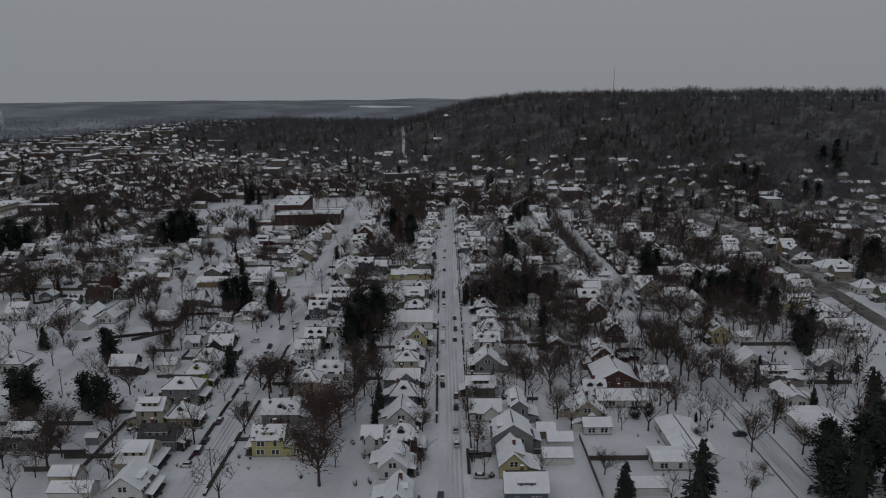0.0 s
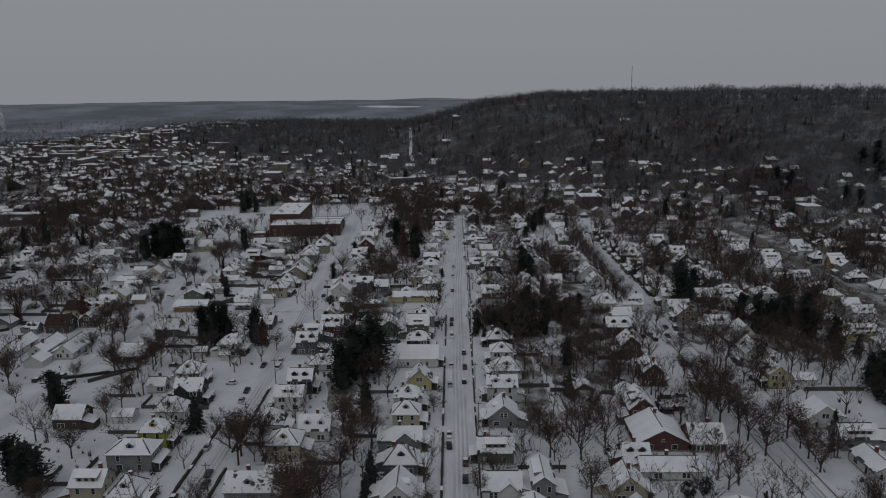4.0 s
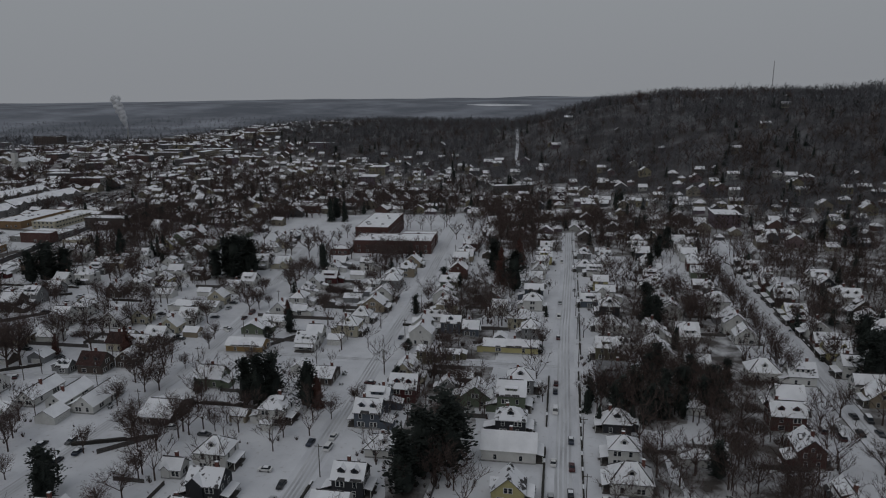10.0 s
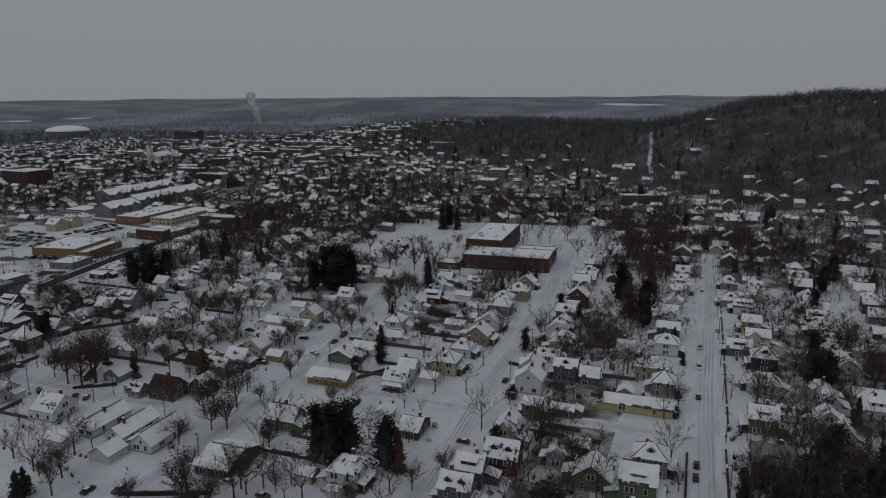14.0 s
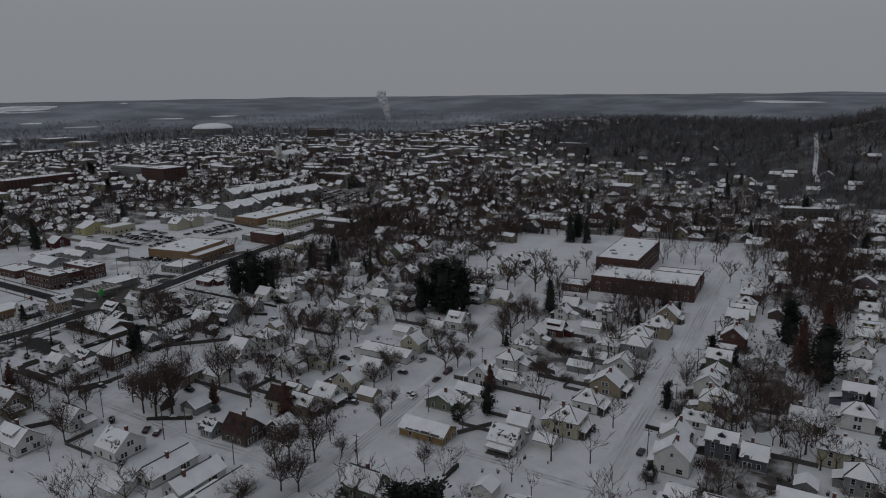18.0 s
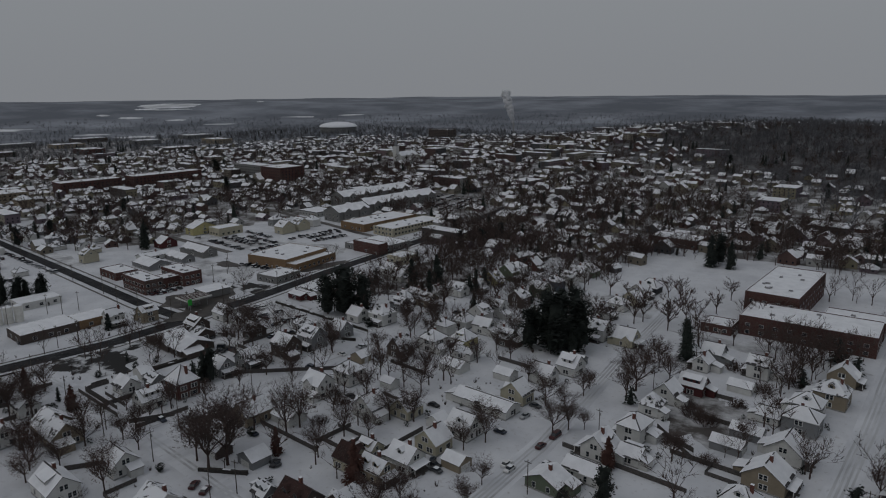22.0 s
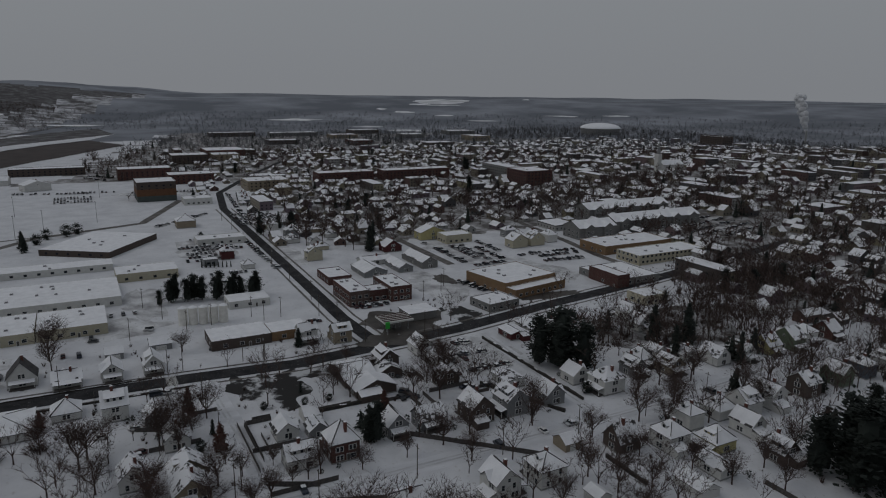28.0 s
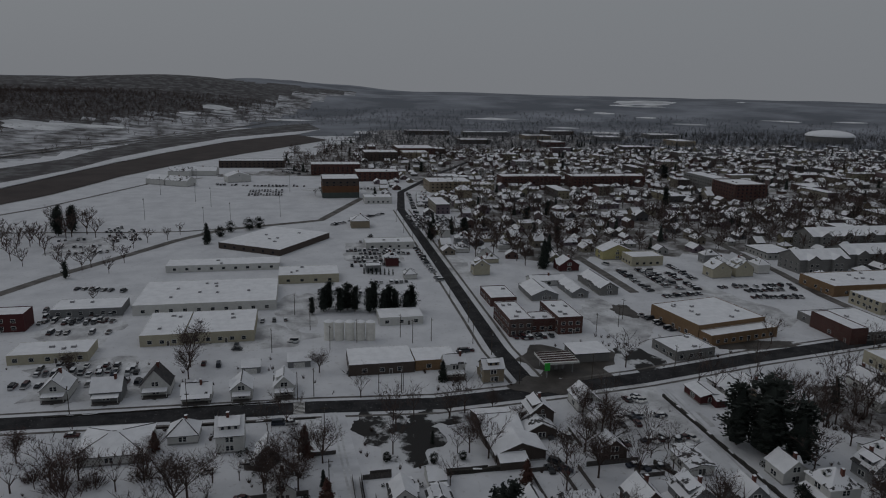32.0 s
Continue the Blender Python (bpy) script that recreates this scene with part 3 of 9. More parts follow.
def gable_dormer(wall, roof, w, d, eave, rise, side, shift, dw=2.2):
    """A small gabled dormer with a window, sitting on one slope of a roof."""
    length, half, turn = roof_side(w, d, side)
    cx, y0, g = length * shift, -half * 0.66, dw / 2
    z0 = eave + rise * 0.34
    z1, z2 = z0 + 1.25, z0 + 1.25 + g * 0.7
    back = -half * max(1 - (z2 - eave) / rise, 0.0)
    mid = -half * max(1 - (z1 - eave) / rise, 0.0)
    for q, slot in (([(cx - g, y0, z0), (cx + g, y0, z0), (cx + g, y0, z1), (cx, y0, z2), (cx - g, y0, z1)], 0),
                    ([(cx + g, y0, z0), (cx + g, mid, z1), (cx + g, y0, z1)], 0), ([(cx - g, y0, z0), (cx - g, y0, z1), (cx - g, mid, z1)], 0),
                    ([(cx - 0.5, y0 - 0.03, z0 + 0.2), (cx + 0.5, y0 - 0.03, z0 + 0.2), (cx + 0.5, y0 - 0.03, z1), (cx - 0.5, y0 - 0.03, z1)], 2)):
        wall.face([spun(p, turn) for p in q], slot)
    f, lo, t = y0 - 0.3, z1 - 0.15, z2 + 0.15
    roof.slab(0, [spun(p, turn) for p in ((cx - g - 0.25, f, lo), (cx, f, t), (cx, back, t), (cx - g - 0.25, mid, lo))], 0.15)
    roof.slab(0, [spun(p, turn) for p in ((cx, f, t), (cx + g + 0.25, f, lo), (cx + g + 0.25, mid, lo), (cx, back, t))], 0.15)


def shed_dormer(wall, roof, w, d, eave, rise, side, share):
    """A broad dormer with a low sloping roof and a band of windows."""
    length, half, turn = roof_side(w, d, side)
    g, y0 = length * share / 2, -half * 0.74
    z0 = eave + rise * 0.26
    z1 = min(z0 + 1.5, eave + rise * 0.9)
    zr = eave + rise * 0.985
    for q, slot in (([(-g, y0, z0), (g, y0, z0), (g, y0, z1), (-g, y0, z1)], 0), ([(g, y0, z0), (g, -0.1, zr), (g, y0, z1)], 0), ([(-g, y0, z0), (-g, y0, z1), (-g, -0.1, zr)], 0)):
        wall.face([spun(p, turn) for p in q], slot)
    n = max(int(g / 0.9), 1)
    for i in range(n):
        k = (i - (n - 1) / 2) * 2 * g / n
        wall.face([spun(p, turn) for p in ((k - 0.45, y0 - 0.03, z0 + 0.3), (k + 0.45, y0 - 0.03, z0 + 0.3), (k + 0.45, y0 - 0.03, z1 - 0.1), (k - 0.45, y0 - 0.03, z1 - 0.1))], 2)
    roof.slab(0, [spun(p, turn) for p in ((-g - 0.35, y0 - 0.4, z1 + 0.1), (g + 0.35, y0 - 0.4, z1 + 0.1), (g + 0.35, 0, zr + 0.24), (-g - 0.35, 0, zr + 0.24))], 0.18)


def bare_eaves(rnd, roof, w, d, eave, rise, side):
    """Strips along the eaves from which the snow has slid."""
    length, half, turn = roof_side(w, d, side)
    over, k = 0.45, rise / half
    a = -length / 2 - over
    while a < length / 2:
        b = min(a + rnd.uniform(1.0, 4.0), length / 2 + over)
        if rnd.random() < 0.6:
            up = rnd.uniform(0.25, 0.9)
            y0, y1 = -half - over - 0.01, -half - over + up
            z0 = eave - k * over + 0.25
            roof.face([spun(p, turn) for p in ((a, y0, z0), (b, y0, z0), (b - 0.2, y1, z0 + k * up), (a + 0.3, y1, z0 + k * up))], 2)
        a = b


FRONTS = (3, -74, -155, -268, -366, 98, 218)


def house(x, y, w, d, floors, roof, paint, porch="", top="snow", chimney=None, rise=None, dormer="", turn=0, plain=False):
    """A house at (x, y), w metres wide in x and d deep in y. porch: the side of its porch. dormer: the side that has one."""
    rnd = random.Random(int(x * 7 + y * 13))
    small = w < 16 and d < 16
    if small:
        w, d = w * 0.91, d * 0.91
    if top == "snow" and rnd.random() < 0.13:
        top = "patchy"
    eave = {1: 3.2, 1.5: 4.2, 2: 6.0, 2.5: 6.9, 3: 8.8}[floors]
    span = d if roof == "gx" else w if roof == "gy" else min(w, d)
    custom = rise is not None
    if rise is None:
        rise = span * (0.46 if floors == 1.5 else 0.36 if roof == "h" else 0.42) * rnd.uniform(0.85, 1.1)
        rise = min(rise, 4.2)
    street_x = min(FRONTS, key=lambda q: abs(q - x))
    if not porch and small and floors > 1 and abs(street_x - x) < 34 and rnd.random() < 0.5:
        porch = "e" if street_x > x else "w"
    z0 = land(x, y)
    clad = CLAD.get(paint, " clapboard")
    label = f"{STOREYS[floors]} {WORDS[paint]}{clad} house with {TOPS[top][0]} {ROOFS[roof]} roof" + (" and porch" if porch else "")
    h = new("house")
    h.matrix_basis = pose(x, y, z0, 0, 0, turn)
    tagged(h, label, "house")
    claim(x, y, w / 2 + (1 if porch in "ew" else 0), d / 2)
    shell = body(w, d, 0.5, eave, rise, roof)
    shell.box(-w / 2 - 0.06, -d / 2 - 0.06, -0.6, w / 2 + 0.06, d / 2 + 0.06, 0.5, 1)
    sh = Shape()
    lines = pitched(sh, w, d, eave, rise, roof)
    slopes = "sn" if roof == "gx" or (roof == "h" and w >= d) else "ew"
    seen = "s" if slopes == "sn" else "w" if x > 10 else "e"
    style = rnd.random()
    if small and not custom and not dormer and rise > 1.9:
        if roof != "h" and style < 0.34 and chimney is None:
            cross_gable(shell, sh, w, d, eave, rise, rnd.choice(slopes), rnd.uniform(0.36, 0.5), rnd.uniform(-0.22, 0.22))
        elif roof != "h" and style < 0.62:
            shed_dormer(shell, sh, w, d, eave, rise, seen if rnd.random() < 0.75 else rnd.choice(slopes), rnd.uniform(0.45, 0.75))
        elif style < 0.82:
            for k in ((0.0,) if roof == "h" or style < 0.7 else (-0.22, 0.22)):
                gable_dormer(shell, sh, w, d, eave, rise, seen, k)
    if roof != "h" and top == "snow" and rnd.random() < 0.4:
        for side in slopes:
            bare_eaves(rnd, sh, w, d, eave, rise, side)
    part("wall", shell, [PAINT[paint], CONCRETE, PANE], h)
    if top == "snow" and (roof == "h" or rnd.random() < 0.75):
        for a, b in lines:
            f, g = rnd.uniform(0.0, 0.15), rnd.uniform(0.85, 1.0)
            a2, b2 = Vector(a).lerp(Vector(b), f), Vector(a).lerp(Vector(b), g)
            sh.tube(a2 - Vector((0, 0, 0.03)), b2 - Vector((0, 0, 0.03)), rnd.uniform(0.15, 0.27), rnd.uniform(0.13, 0.24), 4, 2)
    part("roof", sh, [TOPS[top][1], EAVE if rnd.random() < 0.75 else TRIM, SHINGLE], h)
    # openings
    far = y > 450 or x < -300
    rows = [1.75] if floors < 1.7 or plain else [1.75, 4.6] if floors < 2.8 else [1.75, 4.6, 7.3]
    for side in "s" if plain and x < 10 else ("sw" if x > 10 else "sew" if x > -20 else "se"):
        length = w if side in "sn" else d
        for r, z in enumerate(rows):
            count = 1 if far or length < 5.5 else 2
            for i in range(count):
                along = (i - (count - 1) / 2) * length / max(count, 1) * 0.92 + rnd.uniform(-0.2, 0.2)
                on_wall(h, WINDOW_PAIR if (far or rnd.random() < 0.35) else WINDOW_WIDE if (r == 0 and rnd.random() < 0.2) else WINDOW, "window", side, w, d, along, z)
    if roof != "h" and (floors in (1.5, 2.5) or rise > 2.6):
        on_wall(h, WINDOW_PAIR if floors == 1.5 and rise > 2.8 else WINDOW_SMALL, "window", ("w" if x > 10 else "e") if roof == "gx" else "s", w, d, 0, eave + 0.55)
    front = porch or ("e" if street_x > x else "w")
    if not porch and not plain:
        on_wall(h, DOOR, "door", front, w, d, rnd.uniform(-0.12, 0.12) * (d if front in "ew" else w) + 1.2, 0.5)
    if porch:
        nx, ny, _ = SIDES[porch]
        length, depth = (d if nx else w) * rnd.uniform(0.8, 0.98), rnd.uniform(2.1, 2.6)
        cx, cy = nx * (w / 2 + depth / 2), ny * (d / 2 + depth / 2)
        hx, hy = (depth / 2, length / 2) if nx else (length / 2, depth / 2)
        fl = Shape()
        fl.box(cx - hx, cy - hy, -0.1, cx + hx, cy + hy, 0.5)
        fl.box(cx + nx * (depth / 2) - (0.6 if not nx else 0), cy + ny * (depth / 2) - (0.6 if nx else 0), -0.1, cx + nx * (depth / 2 + 0.7) + (0.6 if not nx else 0), cy + ny * (depth / 2 + 0.7) + (0.6 if nx else 0), 0.22)
        part("porch_floor", fl, [FENCE], h)
        pr = Shape()
        hi, lo = 3.35, 2.75
        ends = [(cx - hx, cy - hy), (cx + hx, cy - hy), (cx + hx, cy + hy), (cx - hx, cy + hy)]
        pr.slab(0, [(px + nx * 0.3, py + ny * 0.3, lo) if (px - cx) * nx + (py - cy) * ny > 0 else (px, py, hi) for px, py in ends], 0.2)
        part("porch_roof", pr, [ROOF_SNOW, EAVE], h)
        for k in (-0.94, 0.94):
            px, py = (cx + nx * depth * 0.45, cy + k * hy) if nx else (cx + k * hx, cy + ny * depth * 0.45)
            part("porch_post", POST, None, h, place=pose(px, py, 0.5) @ Matrix.Diagonal((1, 1, 2.2, 1)))
    back = {"e": "w", "w": "e", "s": "n", "n": "s"}.get(porch, "w" if street_x > x else "e")
    if not plain and rnd.random() < 0.6:
        aw, al = rnd.uniform(2.6, 4.2), (d if back in "ew" else w) * rnd.uniform(0.45, 0.7)
        k = rnd.choice((-1, 1)) * ((d if back in "ew" else w) - al) / 2 * 0.9
        sx, sy, turn_a = SIDES[back]
        spot = pose(sx * w / 2 - sy * k, sy * d / 2 + sx * k, 0, 0, 0, turn_a)
        an = Shape()
        an.box(-al / 2, -aw, -0.4, al / 2, -0.01, 2.7)
        annex = part("annex", an, [PAINT[paint]], h, place=spot)
        ar = Shape()
        ar.slab(0, [(-al / 2 - 0.3, -aw - 0.35, 2.75), (al / 2 + 0.3, -aw - 0.35, 2.75), (al / 2 + 0.3, -0.02, 3.9), (-al / 2 - 0.3, -0.02, 3.9)], 0.2)
        part("annex_roof", ar, [ROOF_SNOW, EAVE], annex)
    if chimney is None:
        chimney = rnd.random() < 0.62
    if chimney:
        k = rnd.uniform(-0.3, 0.3)
        cx, cy = (k * w, 0.6) if slopes == "sn" else (0.6, k * d)
        part("chimney", CHIMNEY, None, h, place=pose(cx, cy, eave + rise * (0.95 if roof != "h" else 0.75)))
    if dormer:
        nx, ny, turn_d = SIDES[dormer]
        dw, dh = 0.42 * (d if nx else w), 1.6
        run = (w if nx else d) / 2
        dm = Shape()
        dm.box(-dw / 2, -run * 0.72, 0.0, dw / 2, -0.2, dh)
        zb = eave + rise * 0.18
        dob = part("dormer", dm, [PAINT[paint]], h, place=pose(0, 0, zb, 0, 0, turn_d))
        dr = Shape()
        dr.slab(0, [(-dw / 2 - 0.3, -run * 0.72 - 0.35, dh + 0.02), (dw / 2 + 0.3, -run * 0.72 - 0.35, dh + 0.02), (dw / 2 + 0.3, 0.1, dh + 0.6), (-dw / 2 - 0.3, 0.1, dh + 0.6)], 0.18)
        part("dormer_roof", dr, [TOPS[top][1], TRIM], dob)
        for k in (-0.28, 0.28):
            part("window", WINDOW_SMALL, None, dob, place=pose(k * dw, -run * 0.72, dh * 0.52))
    return h


def garage(x, y, w, d, roof, paint, door="e", height=2.7):
    g = new("garage")
    g.matrix_basis = pose(x, y, land(x, y))
    span = d if roof == "gx" else w
    rise = span * 0.3
    claim(x, y, w / 2, d / 2)
    tagged(g, f"small {WORDS[paint]} garage with snow-covered gable roof", "garage")
    part("wall", body(w, d, -0.3, height, rise, roof), [PAINT[paint]], g)
    sh = Shape()
    pitched(sh, w, d, height, rise, roof, 0.3, 0.18)
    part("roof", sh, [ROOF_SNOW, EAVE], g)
    gd = Shape()
    n = 2.2 if (d if door in "ew" else w) < 6 else 4.4
    gd.box(-n / 2, -0.06, 0, n / 2, 0, 2.1, 0)
    for k in (0.52, 1.05, 1.58):
        gd.box(-n / 2 + 0.05, -0.075, k - 0.02, n / 2 - 0.05, -0.061, k + 0.02, 1)
    on_wall(g, gd.mesh("garage_door", [TRIM, FENCE]), "garage_door", door, w, d, 0, 0)
    return g

# ==HOUSES==
# houses west of the second street
house(-103.4, 305.7, 11, 10, 2, "h", "white", porch="e")
house(-96.8, 288.4, 11, 9, 2, "gx", "navy", porch="e")
house(-113.3, 298.1, 7, 6, 1, "gx", "white")
house(-98.9, 275.5, 12, 9, 1.5, "h", "white")
house(-96.6, 256.7, 10, 9, 2, "h", "lime", porch="e", chimney=True)
house(-97.7, 243.1, 15, 10, 2, "h", "grey", porch="e")
house(-101.6, 224.9, 10, 9, 2, "gx", "cream")
house(-90.7, 223.4, 9, 9, 1.5, "h", "tan", porch="e")
house(-92.1, 207.1, 13, 9, 1.5, "gx", "grey", top="bare", porch="e")
house(-94, 195.5, 10, 13, 1.5, "gx", "cream", porch="e")
house(-89.8, 179.4, 12, 12, 1.5, "gy", "white", porch="e", dormer="e", top="snow")
house(-131.6, 269.8, 11, 9, 1.5, "gx", "brown")
house(-179.2, 273.6, 10, 10, 1.5, "h", "white")
house(-136.3, 208.8, 12, 10, 1.5, "gx", "grey")
garage(-112.8, 187.7, 8, 6, "gx", "cream", "e")
garage(-106.3, 179.1, 12, 6, "gx", "white", "e")
garage(-115.5, 209.5, 4, 3, "gx", "grey", "e")
garage(-114.8, 273.2, 7, 6, "gx", "white", "e")
# houses between the first two streets
house(-55.7, 203.8, 11, 9, 2, "gx", "yellow", porch="w", dormer="s", chimney=True)
house(-46.9, 203.9, 6, 8, 1.5, "h", "yellow")
house(-56.7, 225.7, 14, 10, 1.5, "gx", "grey")
house(-52.1, 248.8, 11, 10, 2, "h", "cream", porch="w", chimney=True)
house(-61.1, 265.6, 10, 9, 1.5, "h", "white")
house(-58.5, 282.9, 11, 8, 2, "gx", "white")
house(-57.4, 297.2, 10, 9, 2, "gx", "navy", porch="e", top="snow")
house(-52.9, 320.7, 13, 10, 1, "h", "white")
house(-63.3, 338.7, 10, 9, 2, "gx", "blue", porch="w")
house(-12.7, 172.3, 8, 13, 1.5, "gy", "white")
house(-15.3, 191.9, 9, 13, 1.5, "gy", "white", chimney=False)
house(-13.6, 203.7, 11, 10, 2, "h", "red", chimney=True)
house(-22.9, 203.4, 7, 7, 2, "gx", "white")
house(-14.5, 222.4, 10, 12, 1.5, "gy", "white")
house(-14.8, 240.2, 11, 9, 1.5, "h", "blue", porch="e")
house(-16.2, 253.4, 15, 8, 1.5, "gx", "grey", porch="e")
house(-15.2, 269.1, 10, 9, 2, "h", "cream", porch="e", chimney=True)
house(-15.3, 282.2, 11, 9, 2, "h", "white", porch="e")
house(-12.1, 300.6, 10, 9, 1.5, "gy", "yellow", porch="e")
house(-13.8, 324.1, 17, 9, 1.5, "gx", "white", porch="e")
house(-14.4, 340.6, 11, 9, 2, "h", "navy", porch="e", chimney=True)
house(-45, 260.9, 11, 9, 1.5, "gx", "white")
house(-62.8, 350, 9, 9, 2, "gx", "blue")
# houses east of the first street
house(13.9, 246, 12, 8, 1.5, "gx", "green", porch="w", chimney=True)
house(18, 271.1, 11, 11, 1.5, "gy", "grey", chimney=True, porch="w")
house(19, 290.5, 12, 9, 2, "gx", "white", porch="w")
house(22.2, 310.9, 13, 10, 1.5, "h", "white", porch="w")
house(21.3, 325.9, 10, 9, 2, "h", "white", porch="w")
house(20.8, 346.6, 10, 9, 1.5, "h", "navy", porch="w")
garage(42.2, 328.5, 8, 6, "gx", "white", "w")
house(21.8, 205.9, 14, 12, 2, "gy", "grey", dormer="w", chimney=False)
house(25.9, 227.7, 7, 14, 2, "gy", "grey", chimney=False)
house(14.5, 227.2, 12, 9, 1, "gx", "white")
house(20.6, 192.6, 9, 14, 1.5, "gy", "yellow", chimney=True)
house(22.9, 176.8, 13, 9, 1.5, "gx", "blue", dormer="s", chimney=True)
house(51.4, 215.5, 10, 6, 1, "gx", "white")
house(49.6, 226, 11, 10, 1.5, "gy", "cream", porch="e")
house(56.6, 244.4, 9, 8, 1, "gx", "brick")
house(64.9, 236.6, 18, 7, 1, "gx", "white")
house(67.2, 257.8, 16, 16, 1, "gy", "brick", top="snow", chimney=True)
house(81.5, 254.8, 12, 12, 1, "gx", "brick", chimney=True)
garage(35, 196.7, 9, 6, "gx", "white", "w")
garage(37.5, 206.8, 8, 6, "gx", "white", "w")
garage(33.9, 213.5, 6, 6, "gx", "tan", "w")
house(69, 194.5, 12, 9.5, 1, "gx", "white", rise=1.0, chimney=False)
house(78, 206, 12, 24, 1, "gy", "white", rise=1.4, chimney=False)
garage(58.2, 179.7, 10, 6, "gx", "white", "w")
house(65.6, 274.2, 10, 14, 2, "gy", "brick", top="patchy", chimney=False)
house(78, 304.6, 9, 12, 2, "gy", "brick", porch="e")
house(77, 334, 9, 11, 2, "gy", "brick", porch="e")
house(77.3, 356.9, 12, 10, 2, "gx", "brick", porch="e")
house(81.8, 369.8, 10, 10, 2, "gx", "white")
house(81, 399.8, 13, 11, 1.5, "h", "white")
house(125, 301.6, 8, 10, 2, "gy", "yellow")
garage(136.3, 302.2, 8, 6, "gx", "white", "e")
house(125.7, 268.8, 12, 9, 1.5, "gy", "white")
house(129.3, 254, 13, 9, 1.5, "gx", "grey", chimney=False)
house(140.1, 254, 8, 7, 1, "gx", "white")
house(127.4, 238.4, 10, 14, 1, "gy", "white", rise=2.2)
garage(157.4, 269, 10, 9, "gy", "grey", "s")
house(125, 215.8, 14, 22, 1, "gx", "white", rise=1.0)
house(184.9, 310.4, 13, 9, 1.5, "gx", "white")
house(188.1, 302, 12, 8, 1, "gx", "white")
house(180.5, 319.2, 9, 8, 1.5, "gx", "grey")
garage(162.5, 278.4, 8, 6, "gx", "white", "w")
house(125.9, 324, 10, 12, 2, "gy", "white")
house(133.3, 352.4, 9, 10, 1.5, "gy", "white")
house(186.7, 351.4, 13, 9, 1.5, "gx", "yellow")
house(192.9, 340.3, 12, 10, 1, "h", "white")
house(238.1, 377.7, 12, 10, 1.5, "h", "white")
house(248.3, 427.9, 22, 12, 1, "h", "white")
house(244.2, 483.3, 10, 9, 2, "gx", "white")
house(201.6, 441, 12, 9, 2, "gx", "white")
house(204.3, 484.4, 12, 9, 2, "gx", "white")
house(200.1, 522, 12, 9, 1.5, "gx", "white")
house(239.6, 493.3, 10, 9, 1.5, "h", "navy")
house(243.5, 531.8, 9, 9, 1.5, "gx", "white")
house(240.4, 473.7, 10, 9, 2, "gx", "ochre")
house(167.4, 408.9, 13, 9, 2, "h", "white")
house(187.9, 433.6, 9, 9, 2, "gx", "white")
house(195.5, 462.2, 10, 9, 2, "gx", "white")
house(206, 495.5, 11, 9, 2, "gx", "white")
house(193.4, 511, 11, 9, 2, "gx", "white")
house(126.2, 365, 12, 9, 1.5, "gx", "white")
house(135.6, 409.6, 10, 9, 1.5, "gx", "brown")
house(94.1, 397, 11, 10, 1.5, "gx", "white")
garage(50.2, 294.8, 7, 6, "gy", "brown", "s")
house(59.1, 436.3, 9, 8, 1.5, "gx", "white")
house(45.3, 411.5, 7, 7, 1.5, "gy", "white")
house(43.5, 447.8, 8, 8, 1.5, "gy", "white")
# houses round the cross street
house(-217.8, 342, 11, 12, 1.5, "gx", "white", porch="w", dormer="s", chimney=True)
house(-194, 341.1, 7, 17, 1, "gy", "white", chimney=True)
house(-181, 340.3, 7.5, 17, 1, "gy", "white", chimney=True)
house(-168.4, 339.6, 8, 18, 1, "gy", "white")
garage(-176.6, 325.2, 8, 8, "gy", "white", "e")
garage(-198.5, 327, 9, 7, "gx", "white", "e")
house(-137.5, 334.3, 12, 17, 1, "gx", "brown", rise=3, chimney=False)
house(-190, 368.2, 12, 10, 1.5, "gx", "brown", top="red", chimney=True)
house(-179.5, 375.5, 9, 8, 1.5, "gy", "brown", top="patchy")
house(-201.5, 365, 6, 6, 1, "gx", "grey")
house(-134.4, 362.2, 12, 9, 1.5, "gx", "green", chimney=True)
house(-137.3, 400.4, 17, 9, 1, "gx", "ochre", rise=2.4, chimney=False)
house(-138.4, 434, 12, 8.5, 1, "gx", "white", rise=2.2, chimney=False)
house(-143.6, 422.3, 12, 9, 1, "gy", "green", rise=2.6)
house(-110.7, 406, 10, 10, 1.5, "gx", "white", dormer="s", porch="s")
garage(-99.9, 413.4, 7, 6, "gx", "white", "s")
house(-111.2, 418.2, 8, 7, 1.5, "gx", "white")
house(-97.3, 426.3, 11, 11, 2, "h", "cream", porch="e", chimney=True)
house(-97, 337.3, 10, 11, 2, "h", "white", porch="e", top="patchy", chimney=True)
garage(-109.6, 334.8, 6, 5, "gx", "tan", "s")
garage(-97.3, 329.4, 4, 3, "gx", "white", "s")
house(-90.6, 372.9, 8, 13, 1, "gx", "brown", rise=2.5)
garage(-104.4, 379.3, 6, 6, "gy", "white", "s")
house(-55.7, 360.2, 11, 10, 2, "gx", "red", top="patchy")
house(-59.4, 379.5, 10, 13, 1.5, "gy", "cream", chimney=True)
house(-96.3, 505.9, 12, 10, 2, "h", "grey")
house(-93.5, 534.7, 12, 11, 2, "h", "tan", top="patchy")
house(-95.2, 483.3, 12, 10, 1.5, "gy", "white", porch="e")
house(-95.1, 464, 13, 11, 1.5, "gy", "tan", porch="e")
house(-97, 446, 10, 9, 1.5, "h", "white")
house(-56.1, 464.8, 12, 11, 2, "h", "cream", dormer="s", porch="e")
house(-60, 451.2, 10, 6, 1, "gx", "white")
house(-49.6, 434.8, 10, 8, 2, "gx", "blue")
